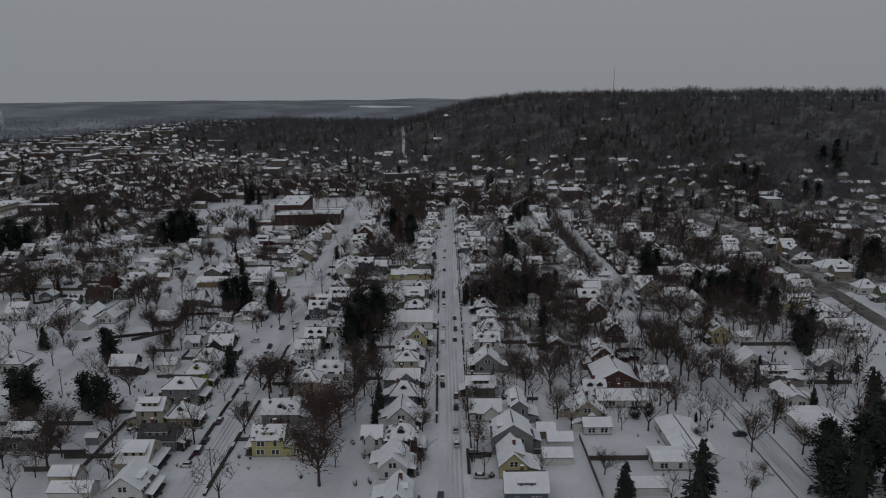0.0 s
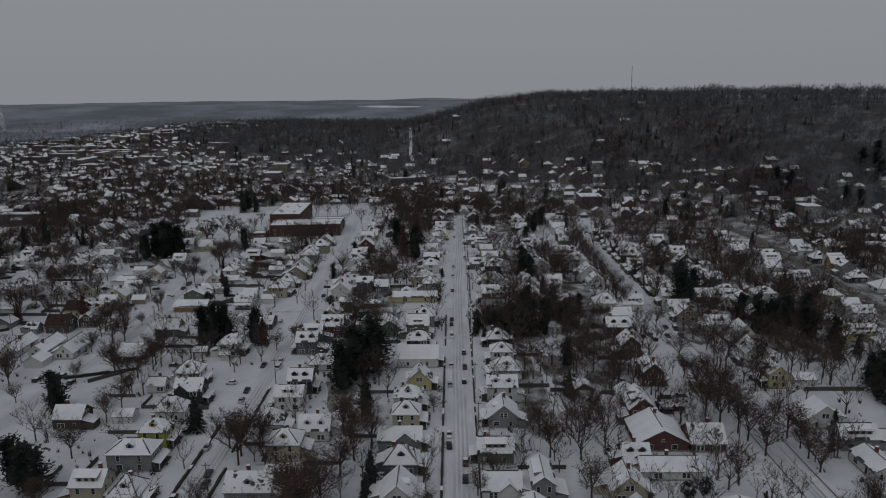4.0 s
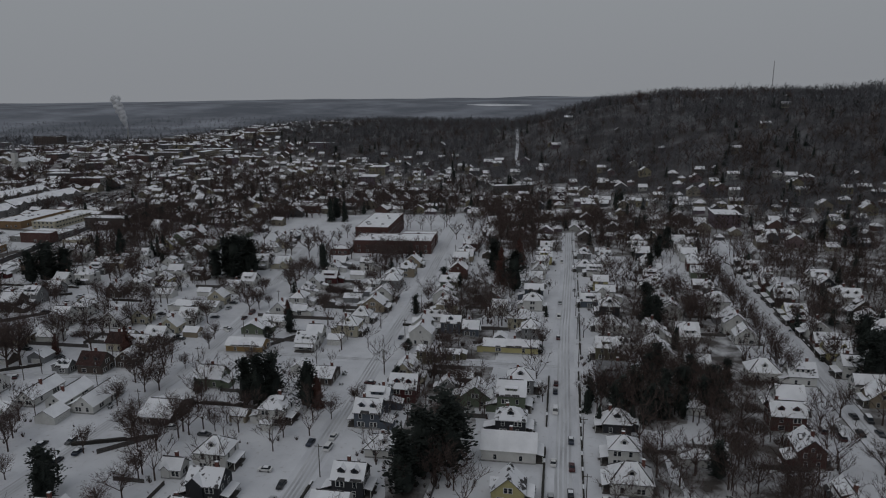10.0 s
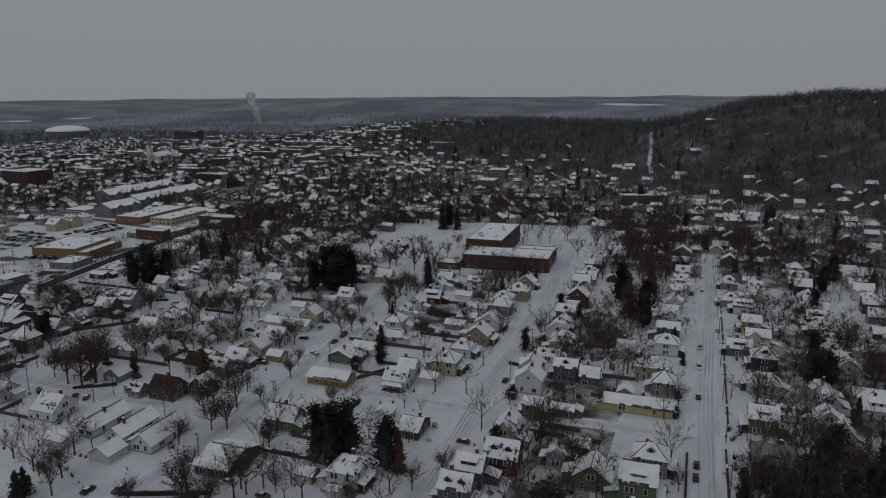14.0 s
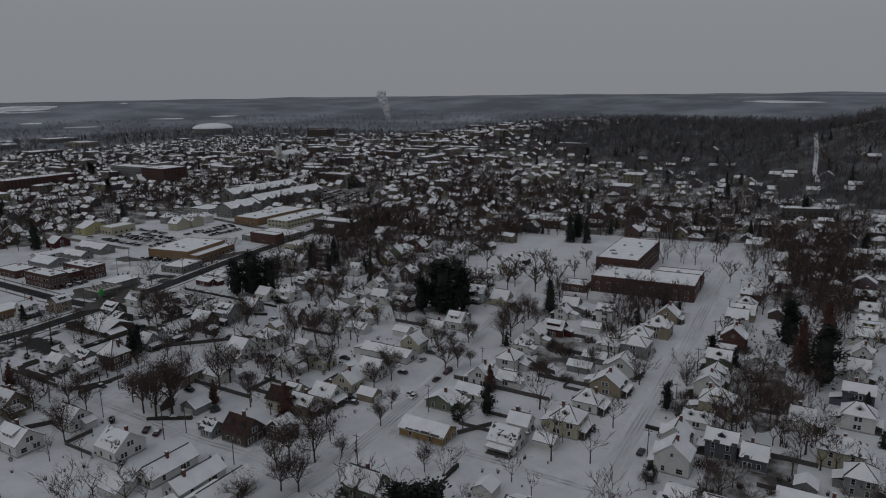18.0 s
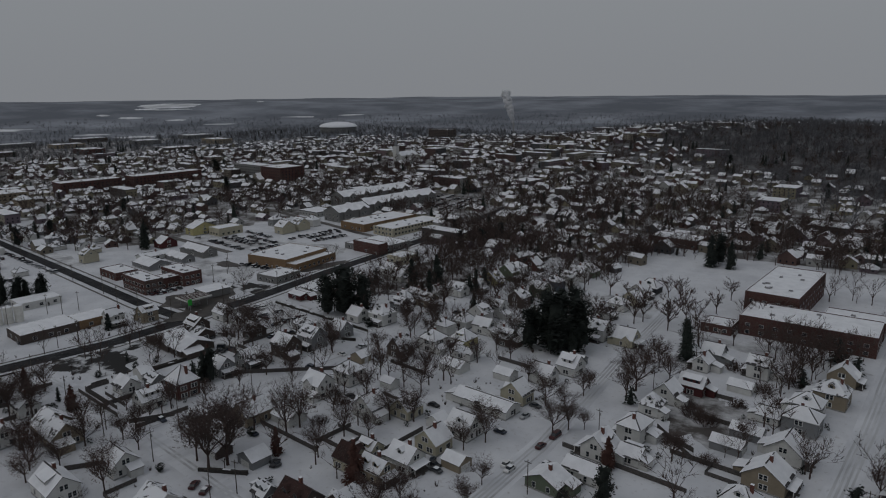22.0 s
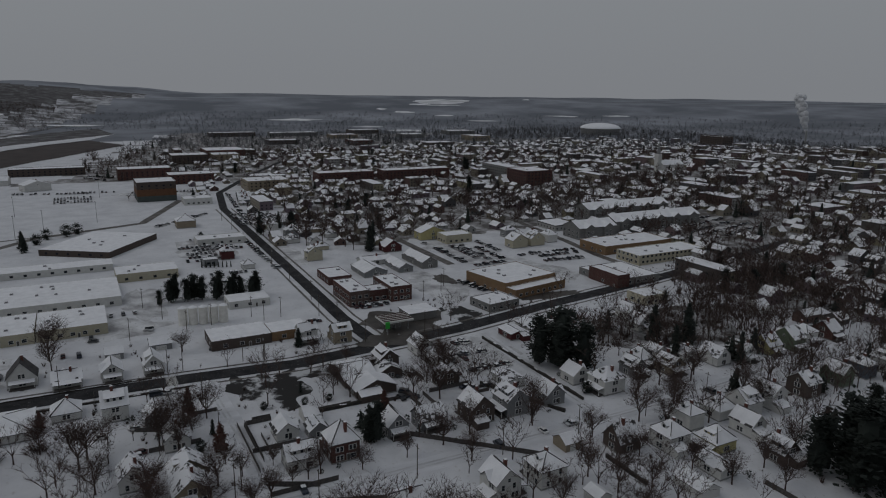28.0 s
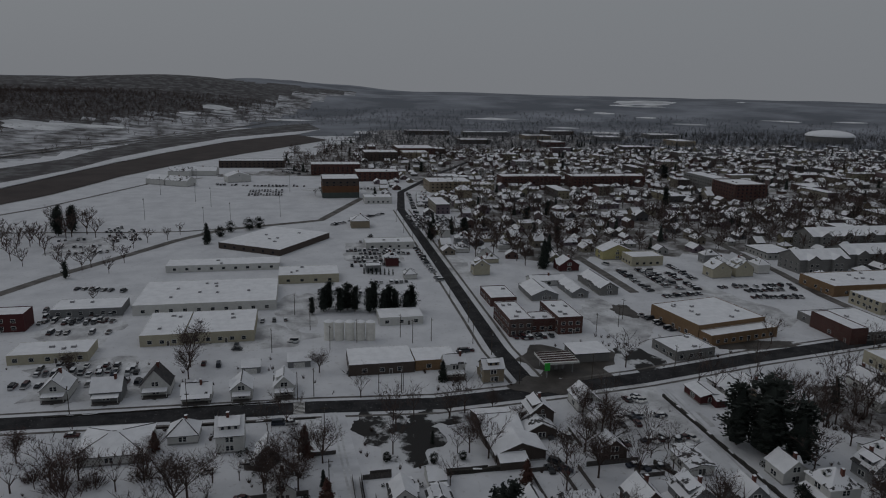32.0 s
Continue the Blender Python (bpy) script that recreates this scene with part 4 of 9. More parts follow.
house(-39.8, 433, 8, 8, 1.5, "gx", "blue")
house(-54.8, 397.3, 7, 8, 2, "gx", "olive", rise=1.2, chimney=False)
house(-44.9, 402.2, 9, 7, 1, "gx", "olive", rise=1.4)
house(-19.8, 415, 24, 8, 1, "gx", "yellow", rise=2.2, chimney=True)
house(-17.1, 447, 14, 10, 2, "h", "cream", chimney=True)
house(-12, 432.8, 9, 9, 2, "h", "grey", porch="e")
house(-29.1, 466.7, 8, 8, 1.5, "gx", "white")
house(-12.8, 476.7, 11, 9, 2, "h", "white", porch="e")
house(-12.9, 495.6, 11, 8, 2, "gx", "blue")
house(-13, 519.7, 8, 9, 2, "gx", "white")
house(-11.7, 539.6, 8, 9, 2, "gy", "white")
house(-10.4, 564, 9, 8, 2, "gx", "white")
house(-10, 584.2, 8, 8, 2, "gx", "white")
house(-8.9, 611.1, 9, 8, 1.5, "gx", "white")
house(-13.1, 374.4, 11, 10, 2, "h", "grey")
house(-28.6, 360.4, 12, 10, 1.5, "gy", "green")
house(-15.4, 357.9, 11, 10, 2.5, "gx", "green", porch="e", dormer="s")
garage(-36, 379.2, 8, 6, "gx", "brown", "e")
house(-40.8, 368.4, 6, 6, 1.5, "gy", "grey")
house(26, 472.3, 11, 10, 2, "h", "navy", porch="w")
house(25.3, 497.7, 11, 8, 2, "gx", "white", porch="w")
house(23.9, 518.3, 9, 8, 2, "gx", "yellow", porch="w")
house(22.3, 548.9, 11, 9, 1.5, "gx", "white")
house(28.1, 574.2, 9, 8, 1.5, "h", "white")
house(29.8, 587.6, 9, 8, 1.5, "gx", "white")
house(24, 448.4, 13, 9, 1.5, "h", "white", porch="w")
house(21.1, 412.9, 10, 9, 2, "gx", "olive", dormer="s", porch="w")
house(21.1, 383.7, 12, 11, 2, "gx", "navy", top="grey", dormer="s")
house(44.8, 438.5, 8, 10, 1.5, "gy", "white")
house(42.1, 422.4, 9, 8, 1.5, "gy", "white")
garage(60.1, 450.4, 11, 8, "gx", "white", "w")
house(81.3, 488.4, 14, 11, 2, "h", "white", porch="w", chimney=True)
house(84.7, 466.1, 11, 10, 1.5, "gy", "grey")
house(71.6, 500.9, 10, 7, 1, "gx", "white")
garage(79.6, 529.7, 6, 8, "gx", "brown", "w")
house(30.4, 424.3, 12, 6, 1, "gx", "white")
garage(57.8, 409, 10, 8, "gx", "white", "w")
# houses west of the third street
house(-291.8, 342, 9, 12, 1.5, "gx", "tan", dormer="s")
house(-296, 327.6, 10, 9, 1.5, "gx", "white")
house(-249.1, 345.5, 10, 9, 1.5, "gx", "white")
house(-250.3, 327.5, 14, 10, 1.5, "gx", "white")
house(-285.3, 373.3, 9, 10, 1.5, "gy", "white", top="snow")
house(-284.9, 386.5, 10, 10, 2.5, "h", "brick", chimney=True, rise=5)
house(-305.3, 374.2, 9, 8, 1, "gx", "white")
house(-291.5, 407.5, 9, 8, 1.5, "gx", "grey")
house(-301.1, 383.8, 7, 7, 1, "gx", "grey")
house(-246.5, 391.5, 10, 12, 1.5, "gy", "tan", dormer="w")
house(-244.5, 419.8, 10, 9, 2, "gx", "white", porch="n")
house(-244.5, 435.5, 10, 10, 2, "h", "white")
garage(-221.4, 375, 8, 7, "gy", "grey", "s")
garage(-234.5, 370.8, 6, 6, "gx", "brown", "s")
house(-217.3, 421, 11, 9, 1.5, "gy", "white")
house(-195.8, 392.9, 9, 9, 1.5, "gx", "cream", top="red")
house(-183.3, 403.7, 10, 9, 1.5, "gx", "white")
house(-196.6, 401.2, 7, 7, 1, "gx", "cream")
house(-287.6, 437.1, 11, 10, 2, "gx", "brown", porch="w")
house(-307.8, 463.9, 12, 9, 1, "gx", "white", rise=0.8, chimney=False)
house(-351.6, 494.8, 12, 10, 1, "gx", "red", rise=1.0, chimney=False)
house(-286, 494.5, 11, 11, 2, "h", "white", porch="s", chimney=True)
house(-249, 469, 9, 9, 1.5, "gy", "brown", rise=5.0, top="patchy")
garage(-220.5, 471.8, 11, 7, "gx", "white", "s")
house(-249, 560, 10, 9, 2, "gy", "brown", top="patchy")
garage(-229, 442.4, 6, 5, "gx", "white", "s")
house(-242.5, 483.5, 10, 10, 2, "h", "white")
house(-235.3, 496.3, 10, 10, 1.5, "h", "yellow", porch="s", dormer="s")
house(-225.1, 485.1, 11, 8, 1, "gx", "white", rise=1.5)
garage(-199, 478.1, 8, 6, "gx", "white", "e")
house(-183.7, 464.1, 11, 8, 1.5, "gy", "cream")
house(-189.2, 452.2, 24, 9, 1, "gx", "white", rise=2, chimney=False)
house(-185.2, 484.8, 10, 8, 1.5, "gx", "white")
house(-181.6, 499.7, 9, 10, 1.5, "gx", "white")
house(-194.1, 542.2, 14, 9, 2, "gx", "white", porch="s")
house(-178.6, 543.2, 10, 9, 1.5, "gx", "cream")
house(-220.5, 509, 8, 8, 1.5, "gx", "brown")
house(-249, 540, 10, 9, 2, "gx", "white")
house(-238.1, 515.2, 10, 8, 1.5, "gx", "white")
house(-182.2, 431.2, 10, 10, 1.5, "gx", "white")
house(-184.1, 417.5, 10, 9, 1.5, "gy", "cream")
house(-140.6, 448, 10, 10, 1.5, "gy", "white")
house(-131.3, 451, 8, 7, 1, "gx", "white")
house(-137.4, 465.4, 9, 11, 2, "h", "white", chimney=True)
house(-140.8, 486.7, 8, 8, 1.5, "h", "white")
house(-140.7, 500, 9, 9, 1.5, "gy", "white")
house(-135.9, 512.3, 10, 8, 1.5, "gx", "red")
house(-141.5, 536.9, 7, 8, 1.5, "gy", "white")
house(-141.8, 550.2, 9, 8, 1.5, "gx", "grey")
house(-121.4, 543.8, 9, 8, 2, "gx", "white", dormer="s")
garage(-122.4, 525.5, 9, 6, "gx", "white", "e")
house(-106.7, 505.8, 8, 6, 1, "gx", "white")
garage(-108.9, 490.1, 10, 6, "gx", "grey", "e")
garage(-111, 477.5, 10, 6, "gx", "grey", "e")
house(-97.9, 518.4, 11, 10, 2, "h", "white")
house(-332.3, 337.3, 9, 8, 1.5, "gx", "grey")
house(-314.3, 341.3, 10, 8, 1.5, "gx", "white")
house(-207, 429.2, 9, 9, 1.5, "gy", "cream")
garage(-236.2, 399.4, 10, 8, "gx", "white", "e")
house(-352.7, 447.5, 11, 9, 1.5, "gx", "white")
house(-281.5, 341.1, 11, 11, 1.5, "gx", "tan", porch="w")
house(-185.6, 393.4, 10, 8, 1.5, "gx", "tan")
house(-298, 489, 9, 9, 1.5, "gx", "white")
# houses along the main road
house(-391.5, 261.5, 11, 10, 1.5, "gx", "white", porch="e", dormer="e")
house(-387.1, 279.6, 10, 11, 1.5, "gy", "grey", porch="e")
house(-389.4, 295.6, 9, 11, 1.5, "gx", "white", top="bare", rise=6, porch="e")
house(-381.3, 310.7, 8, 11, 1, "gy", "white", porch="e")
house(-382, 326.3, 11, 8, 1.5, "gx", "white", porch="e")
house(-382.7, 341.3, 11, 8, 1.5, "gx", "white", porch="e")
garage(-407.8, 346.8, 8, 9, "gy", "grey", "e")
garage(-404, 328.2, 7, 7, "gy", "grey", "e")
house(-347.7, 290.8, 19, 20, 1, "h", "white", chimney=False, rise=3)
house(-352.2, 310.4, 10, 10, 1, "h", "white", rise=3.5)
house(-344.7, 325.4, 11, 9, 2, "gy", "white")
house(-290.5, 420, 9, 10, 1.5, "gy", "grey", top="patchy")
house(-356.5, 510.2, 9, 16, 1, "gx", "white", rise=1.5)
house(-287.5, 451.5, 11, 10, 2, "gx", "grey", top="patchy", porch="s")
house(-287.5, 468.5, 9, 9, 1.5, "gx", "grey")
house(-299.2, 524, 10, 8, 1.5, "h", "white")
house(-287, 555, 11, 9, 1.5, "gx", "white")
house(-288.2, 530, 10, 9, 1.5, "gx", "tan")
house(-333, 555.7, 9, 9, 1.5, "gx", "white")
house(-296, 546, 10, 8, 1, "gx", "white")
house(-293.3, 514.8, 9, 8, 1.5, "gx", "grey")
house(-380.5, 420.5, 8, 9, 2, "gy", "tan", chimney=False)
house(-342.9, 426.4, 10, 9, 2, "gx", "brown")
house(-387, 406.7, 7, 9, 2, "gy", "white")
house(-317.7, 441.2, 8, 9, 1.5, "gx", "brown")
# ==END HOUSES==


# ---- larger buildings ----
UNIT = Shape()
UNIT.box(-0.9, -0.6, 0, 0.9, 0.6, 0.9, 0, 1)
UNIT.box(-1.1, -0.8, -0.1, 1.1, 0.8, 0.12, 0)
UNIT = UNIT.mesh("roof_unit", [METAL, ROOF_SNOW])


def flat_building(x, y, w, d, h, paint, label, turn=0, units=2, rows=1, step=5.0, category="building", parapet=0.5, wide=True, sides="se", name="building"):
    """A flat-roofed block with a parapet, rows of windows and plant on its roof."""
    rnd = random.Random(int(x * 3 + y * 5))
    b = new(name)
    b.matrix_basis = pose(x, y, land(x, y), 0, 0, turn)
    tagged(b, label, category)
    c, sn = abs(math.cos(radians(turn))), abs(math.sin(radians(turn)))
    claim(x, y, (w * c + d * sn) / 2, (w * sn + d * c) / 2)
    sh = Shape()
    sh.box(-w / 2, -d / 2, -1.5, w / 2, d / 2, h - 0.05)
    part("wall", sh, [PAINT[paint]], b)
    rf = Shape()
    rf.box(-w / 2 + 0.3, -d / 2 + 0.3, h - 0.05, w / 2 - 0.3, d / 2 - 0.3, h + 0.12)
    part("roof", rf, [ROOF_SNOW], b)
    pa = Shape()
    for q in ((-w / 2, -d / 2, w / 2, -d / 2 + 0.3), (-w / 2, d / 2 - 0.3, w / 2, d / 2), (-w / 2, -d / 2 + 0.3, -w / 2 + 0.3, d / 2 - 0.3), (w / 2 - 0.3, -d / 2 + 0.3, w / 2, d / 2 - 0.3)):
        pa.box(q[0], q[1], h - 0.05, q[2], q[3], h + parapet, 0, 1)
    part("parapet", pa, [PAINT[paint], ROOF_SNOW], b)
    for i in range(units):
        part("roof_unit", UNIT, None, b, place=pose(rnd.uniform(-0.35, 0.35) * w, rnd.uniform(-0.35, 0.35) * d, h + 0.1, 0, 0, rnd.choice((0, 90))))
    for side in sides:
        length = w if side in "sn" else d
        n = int(length / step)
        if x < -520 or n * rows > 20:
            strip = Shape()
            strip.box(-length / 2 + 1, -0.05, -0.85, length / 2 - 1, 0, 0.85, 0)
            for i in range(n):
                k = (i - (n - 1) / 2) * (length - 3) / n
                strip.box(k - 0.9, -0.09, -0.7, k + 0.9, -0.051, 0.7, 1)
            strip = strip.mesh("window_strip", [PAINT[paint], PANE])
            for r in range(rows):
                on_wall(b, strip, "window_strip", side, w, d, 0, 1.9 + 3.4 * r)
            continue
        for r in range(rows):
            for i in range(n):
                on_wall(b, WINDOW_WIDE if wide else WINDOW, "window", side, w, d, (i - (n - 1) / 2) * step, 1.9 + 3.4 * r)
        if n:
            on_wall(b, DOOR, "door", side, w, d, step / 2, 0.0)
    return b


# school
flat_building(-118, 605, 56, 26, 9, "brick", "long low red brick school block with snow-covered flat roof", turn=4, rows=2, step=6, category="school", units=3)
flat_building(-103.5, 625.4, 25, 13, 8.4, "brick", "red brick school wing with snow-covered flat roof", turn=4, rows=1, step=6, category="school", units=1)
flat_building(-140.4, 650.4, 25, 63, 13, "brick", "three-storey red brick school block with snowy flat roof", turn=2, rows=3, step=6, category="school", units=9)
flat_building(-153.6, 590, 14, 13, 4, "brick", "low red brick school annex with snowy roof", turn=4, rows=1, step=4, category="school", units=0)
flat_building(-243, 757, 36, 22, 6, "brick", "low brick hall with snow-covered flat roof", rows=1, units=2)
# trade buildings by the main road
flat_building(-401, 379, 18, 26, 4.5, "brown", "long low dark warehouse with snow-covered roof", step=7, units=0, category="warehouse", parapet=0.15)
flat_building(-400, 401, 14, 17, 4.3, "orange", "orange-tan storage building with snowy flat roof", step=6, units=0, category="warehouse", parapet=0.15)
flat_building(-501, 302, 42, 68, 5.0, "white", "large pale factory hall with snow-covered flat roof", step=6.5, units=8, category="factory", parapet=0.2)
flat_building(-452, 289, 31, 18, 5, "cream", "cream block workshop with snowy flat roof", step=5, units=3, category="workshop", parapet=0.2)
flat_building(-452, 313, 30, 29, 5, "cream", "wide cream block workshop with snowy flat roof", step=5, units=3, category="workshop", parapet=0.2)
flat_building(-470, 214, 12, 24, 8, "red", "dark red two-storey block with snowy roof", step=5, rows=2, units=0)
flat_building(-490, 247, 17, 32, 4, "grey", "low grey office with snow-covered roof", step=5, units=2, parapet=0.2)
flat_building(-431, 248, 15, 30, 4, "cream", "low cream shop with snowy flat roof", step=6, units=3, parapet=0.2)
flat_building(-567, 303, 16, 66, 4, "white", "long narrow white store block with snowy roof", step=7, units=2, parapet=0.2)
flat_building(-536, 353, 20, 34, 5, "cream", "cream store building with snow-covered roof", step=7, units=3, parapet=0.2)
flat_building(-455, 395, 14, 21, 4, "white", "small white shed building with snowy roof", step=7, units=0, parapet=0.1)
flat_building(-632, 332, 62, 50, 4.2, "brown", "big brown-walled hall with broad snowy roof", turn=-34, step=8, units=5, category="hall", parapet=0.1)
flat_building(-438, 447, 27, 11, 8, "brick", "red brick apartment wing with snow-covered flat roof", step=3.6, rows=2, units=5)
flat_building(-434.5, 458.8, 11, 12.4, 6, "brick", "low red brick link between two wings, snowy roof", step=4, rows=1, units=2)
flat_building(-437.3, 471, 26, 12, 8, "brick", "red brick apartment wing with snow-covered flat roof", step=3.6, rows=2, units=4)
flat_building(-480, 452, 22, 14, 4.5, "brick", "low red brick shop with snowy flat roof", step=5, units=1)
flat_building(-427.3, 543.2, 34, 40, 7, "orange", "orange-tan supermarket with wide snowy flat roof", turn=10, step=9, units=7, category="supermarket", parapet=0.4)
flat_building(-406.5, 546.9, 8, 39.4, 4.8, "orange", "orange-tan shop front with snowy canopy roof", turn=10, step=4.5, units=0, category="shop", parapet=0.4)
flat_building(-395.3, 512, 17, 20, 4, "stone", "flat grey shop with snow-covered roof", turn=8, step=5, units=2, category="shop")
flat_building(-411, 612, 34, 34, 4, "stone", "wide low grey shop with snowy flat roof", step=6, units=3, category="shop")
flat_building(-404, 598, 26, 9, 7.5, "brick", "raised red brick box on a shop corner", step=20, units=0, category="shop")
flat_building(-471, 672, 28, 62, 5.5, "orange", "tan store hall with broad snowy flat roof", step=9, units=6, category="warehouse")
flat_building(-436, 672, 22, 60, 6, "cream", "cream two-storey shop block with snowy flat roof", step=4, rows=2, units=5, category="shop")
tower = flat_building(-845, 390, 36, 36, 19, "brown", "tall brown block with an orange band, beside the field", step=7, rows=5, units=1)
for z0, z1, hue, word in ((5.6, 12.2, (0.13, 0.065, 0.035), "dull orange"), (-1.0, 5.6, (0.07, 0.085, 0.08), "grey-green")):
    sh = Shape()
    sh.box(-18.15, -18.15, z0, 18.15, 18.15, z1)
    part("cladding_band", sh, [mottled(word.replace(" ", "_") + "_cladding", tuple(v * 0.8 for v in hue), hue, 0.4)], tower, word + " cladding band")
house(-940, 200, 15, 24, 2, "gy", "white", plain=True, turn=-30)
house(-926, 224, 15, 28, 2, "gy", "white", plain=True, turn=-30)
house(-1010, 212, 15, 26, 2, "gy", "white", plain=True, turn=-8)
house(-1013, 240, 15, 28, 2, "gy", "white", plain=True, turn=-8)
house(-955, 281, 18, 26, 2.5, "gx", "white", plain=True, turn=20)
flat_building(-800, 423, 20, 26, 6, "white", "white two-storey shop block with snowy roof", step=5, rows=1, units=2)
house(-684, 396, 15.9, 15.9, 2, "h", "tan", plain=True)
flat_building(-612, 410, 16, 34, 4.5, "white", "low white shop with a long snowy roof", step=6, units=2, category="shop")
flat_building(-548, 392, 8, 9, 4, "grey", "small grey shed with a flat snowy roof", step=4, units=0, category="shed")
house(-533, 456, 9, 11, 2, "gx", "cream", plain=True)
house(-822, 514, 15.9, 15.9, 3, "h", "tan", plain=True)
flat_building(-874, 508, 36, 46, 11, "tan", "broad tan brick hall with snowy roof", step=5, rows=3, units=3, category="hall")
for k in range(5):
    house(-786 - 9 * k, 466 + 1.5 * k, 8, 14, 1, "gy", "grey", plain=True)
flat_building(-1095, 290, 22, 84, 9, "brown", "long brown apartment block with snowy roof", step=6, rows=3, units=0, category="apartments")
flat_building(-1020, 395, 30, 60, 13, "brick", "dark brick apartment block with snowy roof", step=6, rows=3, units=3, category="apartments")
flat_building(-960, 440, 30, 50, 11, "brick", "red brick apartment block beside the road", step=6, rows=3, units=2, category="apartments")
flat_building(-900, 610, 24, 70, 12, "brick", "long brick college hall with white-flecked roof", step=5, rows=3, units=2, category="college hall")
flat_building(-890, 700, 24, 90, 12, "brick", "long brick college hall with snowy roof", step=5, rows=3, units=2, category="college hall")
flat_building(-840, 800, 60, 22, 15, "stone", "grey college dormitory with flat snowy roof", step=5, rows=4, units=2, category="college hall")
flat_building(-765, 790, 40, 36, 17, "brick", "tall brick college dormitory block with snowy roof", step=5, rows=5, units=2, category="college hall")
flat_building(-1075, 1455, 55, 30, 24, "brown", "tall brown brick block on the town hill", step=6, rows=8, units=1)
flat_building(-815, 1795, 120, 40, 20, "brown", "long dark block on the skyline", step=9, rows=4, units=0)
flat_building(-1180, 470, 40, 50, 13, "brown", "brown block near the river", step=6, rows=3, units=2)
flat_building(-1265, 535, 60, 60, 12, "brick", "brick hall with white roof near the river", step=7, rows=3, units=3)


for bx, by, bw, bd, bh, bp in ((-1720, 640, 34, 100, 9, "brown"), (-1230, 528, 70, 40, 9, "tan"), (-1290, 560, 40, 60, 8, "brown"), (-1700, 775, 36, 110, 8, "stone"), (-1735, 961, 44, 70, 9, "brown"), (-1600, 860, 40, 60, 8, "tan"), (-1480, 690, 36, 60, 8, "brown"),
                               (-1420, 830, 50, 40, 9, "brick"), (-1560, 1010, 50, 50, 9, "stone"), (-1330, 960, 40, 60, 8, "brown"), (-1450, 1120, 60, 40, 10, "tan"), (-1640, 1180, 50, 70, 9, "stone"), (-952, 522, 26, 30, 6, "grey"), (-880, 545, 24, 30, 6, "cream")):
    flat_building(bx, by, bw, bd, bh, bp, f"long {WORDS[bp]} campus block with a broad snowy roof", step=7, rows=2, units=2)


def apartments(x, y, w, d, h, paint, label, gables=4):
    """A long apartment block with a pitched roof and cross gables on its east side."""
    b = new("apartment_block")
    b.matrix_basis = pose(x, y, land(x, y))
    tagged(b, label, "apartments")
    claim(x, y, w / 2, d / 2)
    part("wall", body(w, d, -1, h, w * 0.22, "gy"), [PAINT[paint]], b)
    sh = Shape()
    pitched(sh, w, d, h, w * 0.22, "gy", 0.6)
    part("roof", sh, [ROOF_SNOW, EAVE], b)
    for i in range(gables):
        yy = (i - (gables - 1) / 2) * d / gables
        g = Shape()
        x0, x1, k = w / 2 - 1, w / 2 + 2.2, 4.2
        g.box(x0, yy - k, -1, x1, yy + k, h)
        g.face([(x1, yy - k, h), (x1, yy + k, h), (x1, yy, h + 2.6)])
        part("bay", g, [PAINT[paint]], b)
        r = Shape()
        r.slab(0, [(x1 + 0.4, yy - k - 0.4, h), (x1 + 0.4, yy, h + 2.9), (0, yy, h + 2.9), (0, yy - k - 0.4, h)], 0.2)
        r.slab(0, [(0, yy + k + 0.4, h), (0, yy, h + 2.9), (x1 + 0.4, yy, h + 2.9), (x1 + 0.4, yy + k + 0.4, h)], 0.2)
        part("bay_roof", r, [ROOF_SNOW, EAVE], b)
        for z in [q for q in (2, 5.2, 8.4) if q + 0.9 < h]:
            for o in (-2, 2):
                part("window", WINDOW_WIDE, None, b, place=pose(x1, yy + o, z, 0, 0, 90))
    n = int(w / 5)
    for i in range(n):
        for z in [q for q in (2, 5.2, 8.4) if q + 0.9 < h]:
            on_wall(b, WINDOW_WIDE, "window", "s", w, d, (i - (n - 1) / 2) * 5, z)
    return b


apartments(-517, 740, 20, 92, 8.6, "stone", "long grey three-storey apartment block with snowy gables", 5)
apartments(-562, 750, 20, 92, 9.6, "stone", "grey apartment block behind with snow-covered pitched roof", 5)
apartments(-513, 673, 20, 36, 8.6, "stone", "grey end apartment house with snowy gabled roof", 2)


WET_EARTH = mottled("wet_brown_forecourt", (0.030, 0.026, 0.023), (0.085, 0.076, 0.070), 0.14, 0.6, 8.0, 0.35, 0.7, 0.3)
SIGN_GREEN = material("sign_green", (0.04, 0.42, 0.06), 0.4)


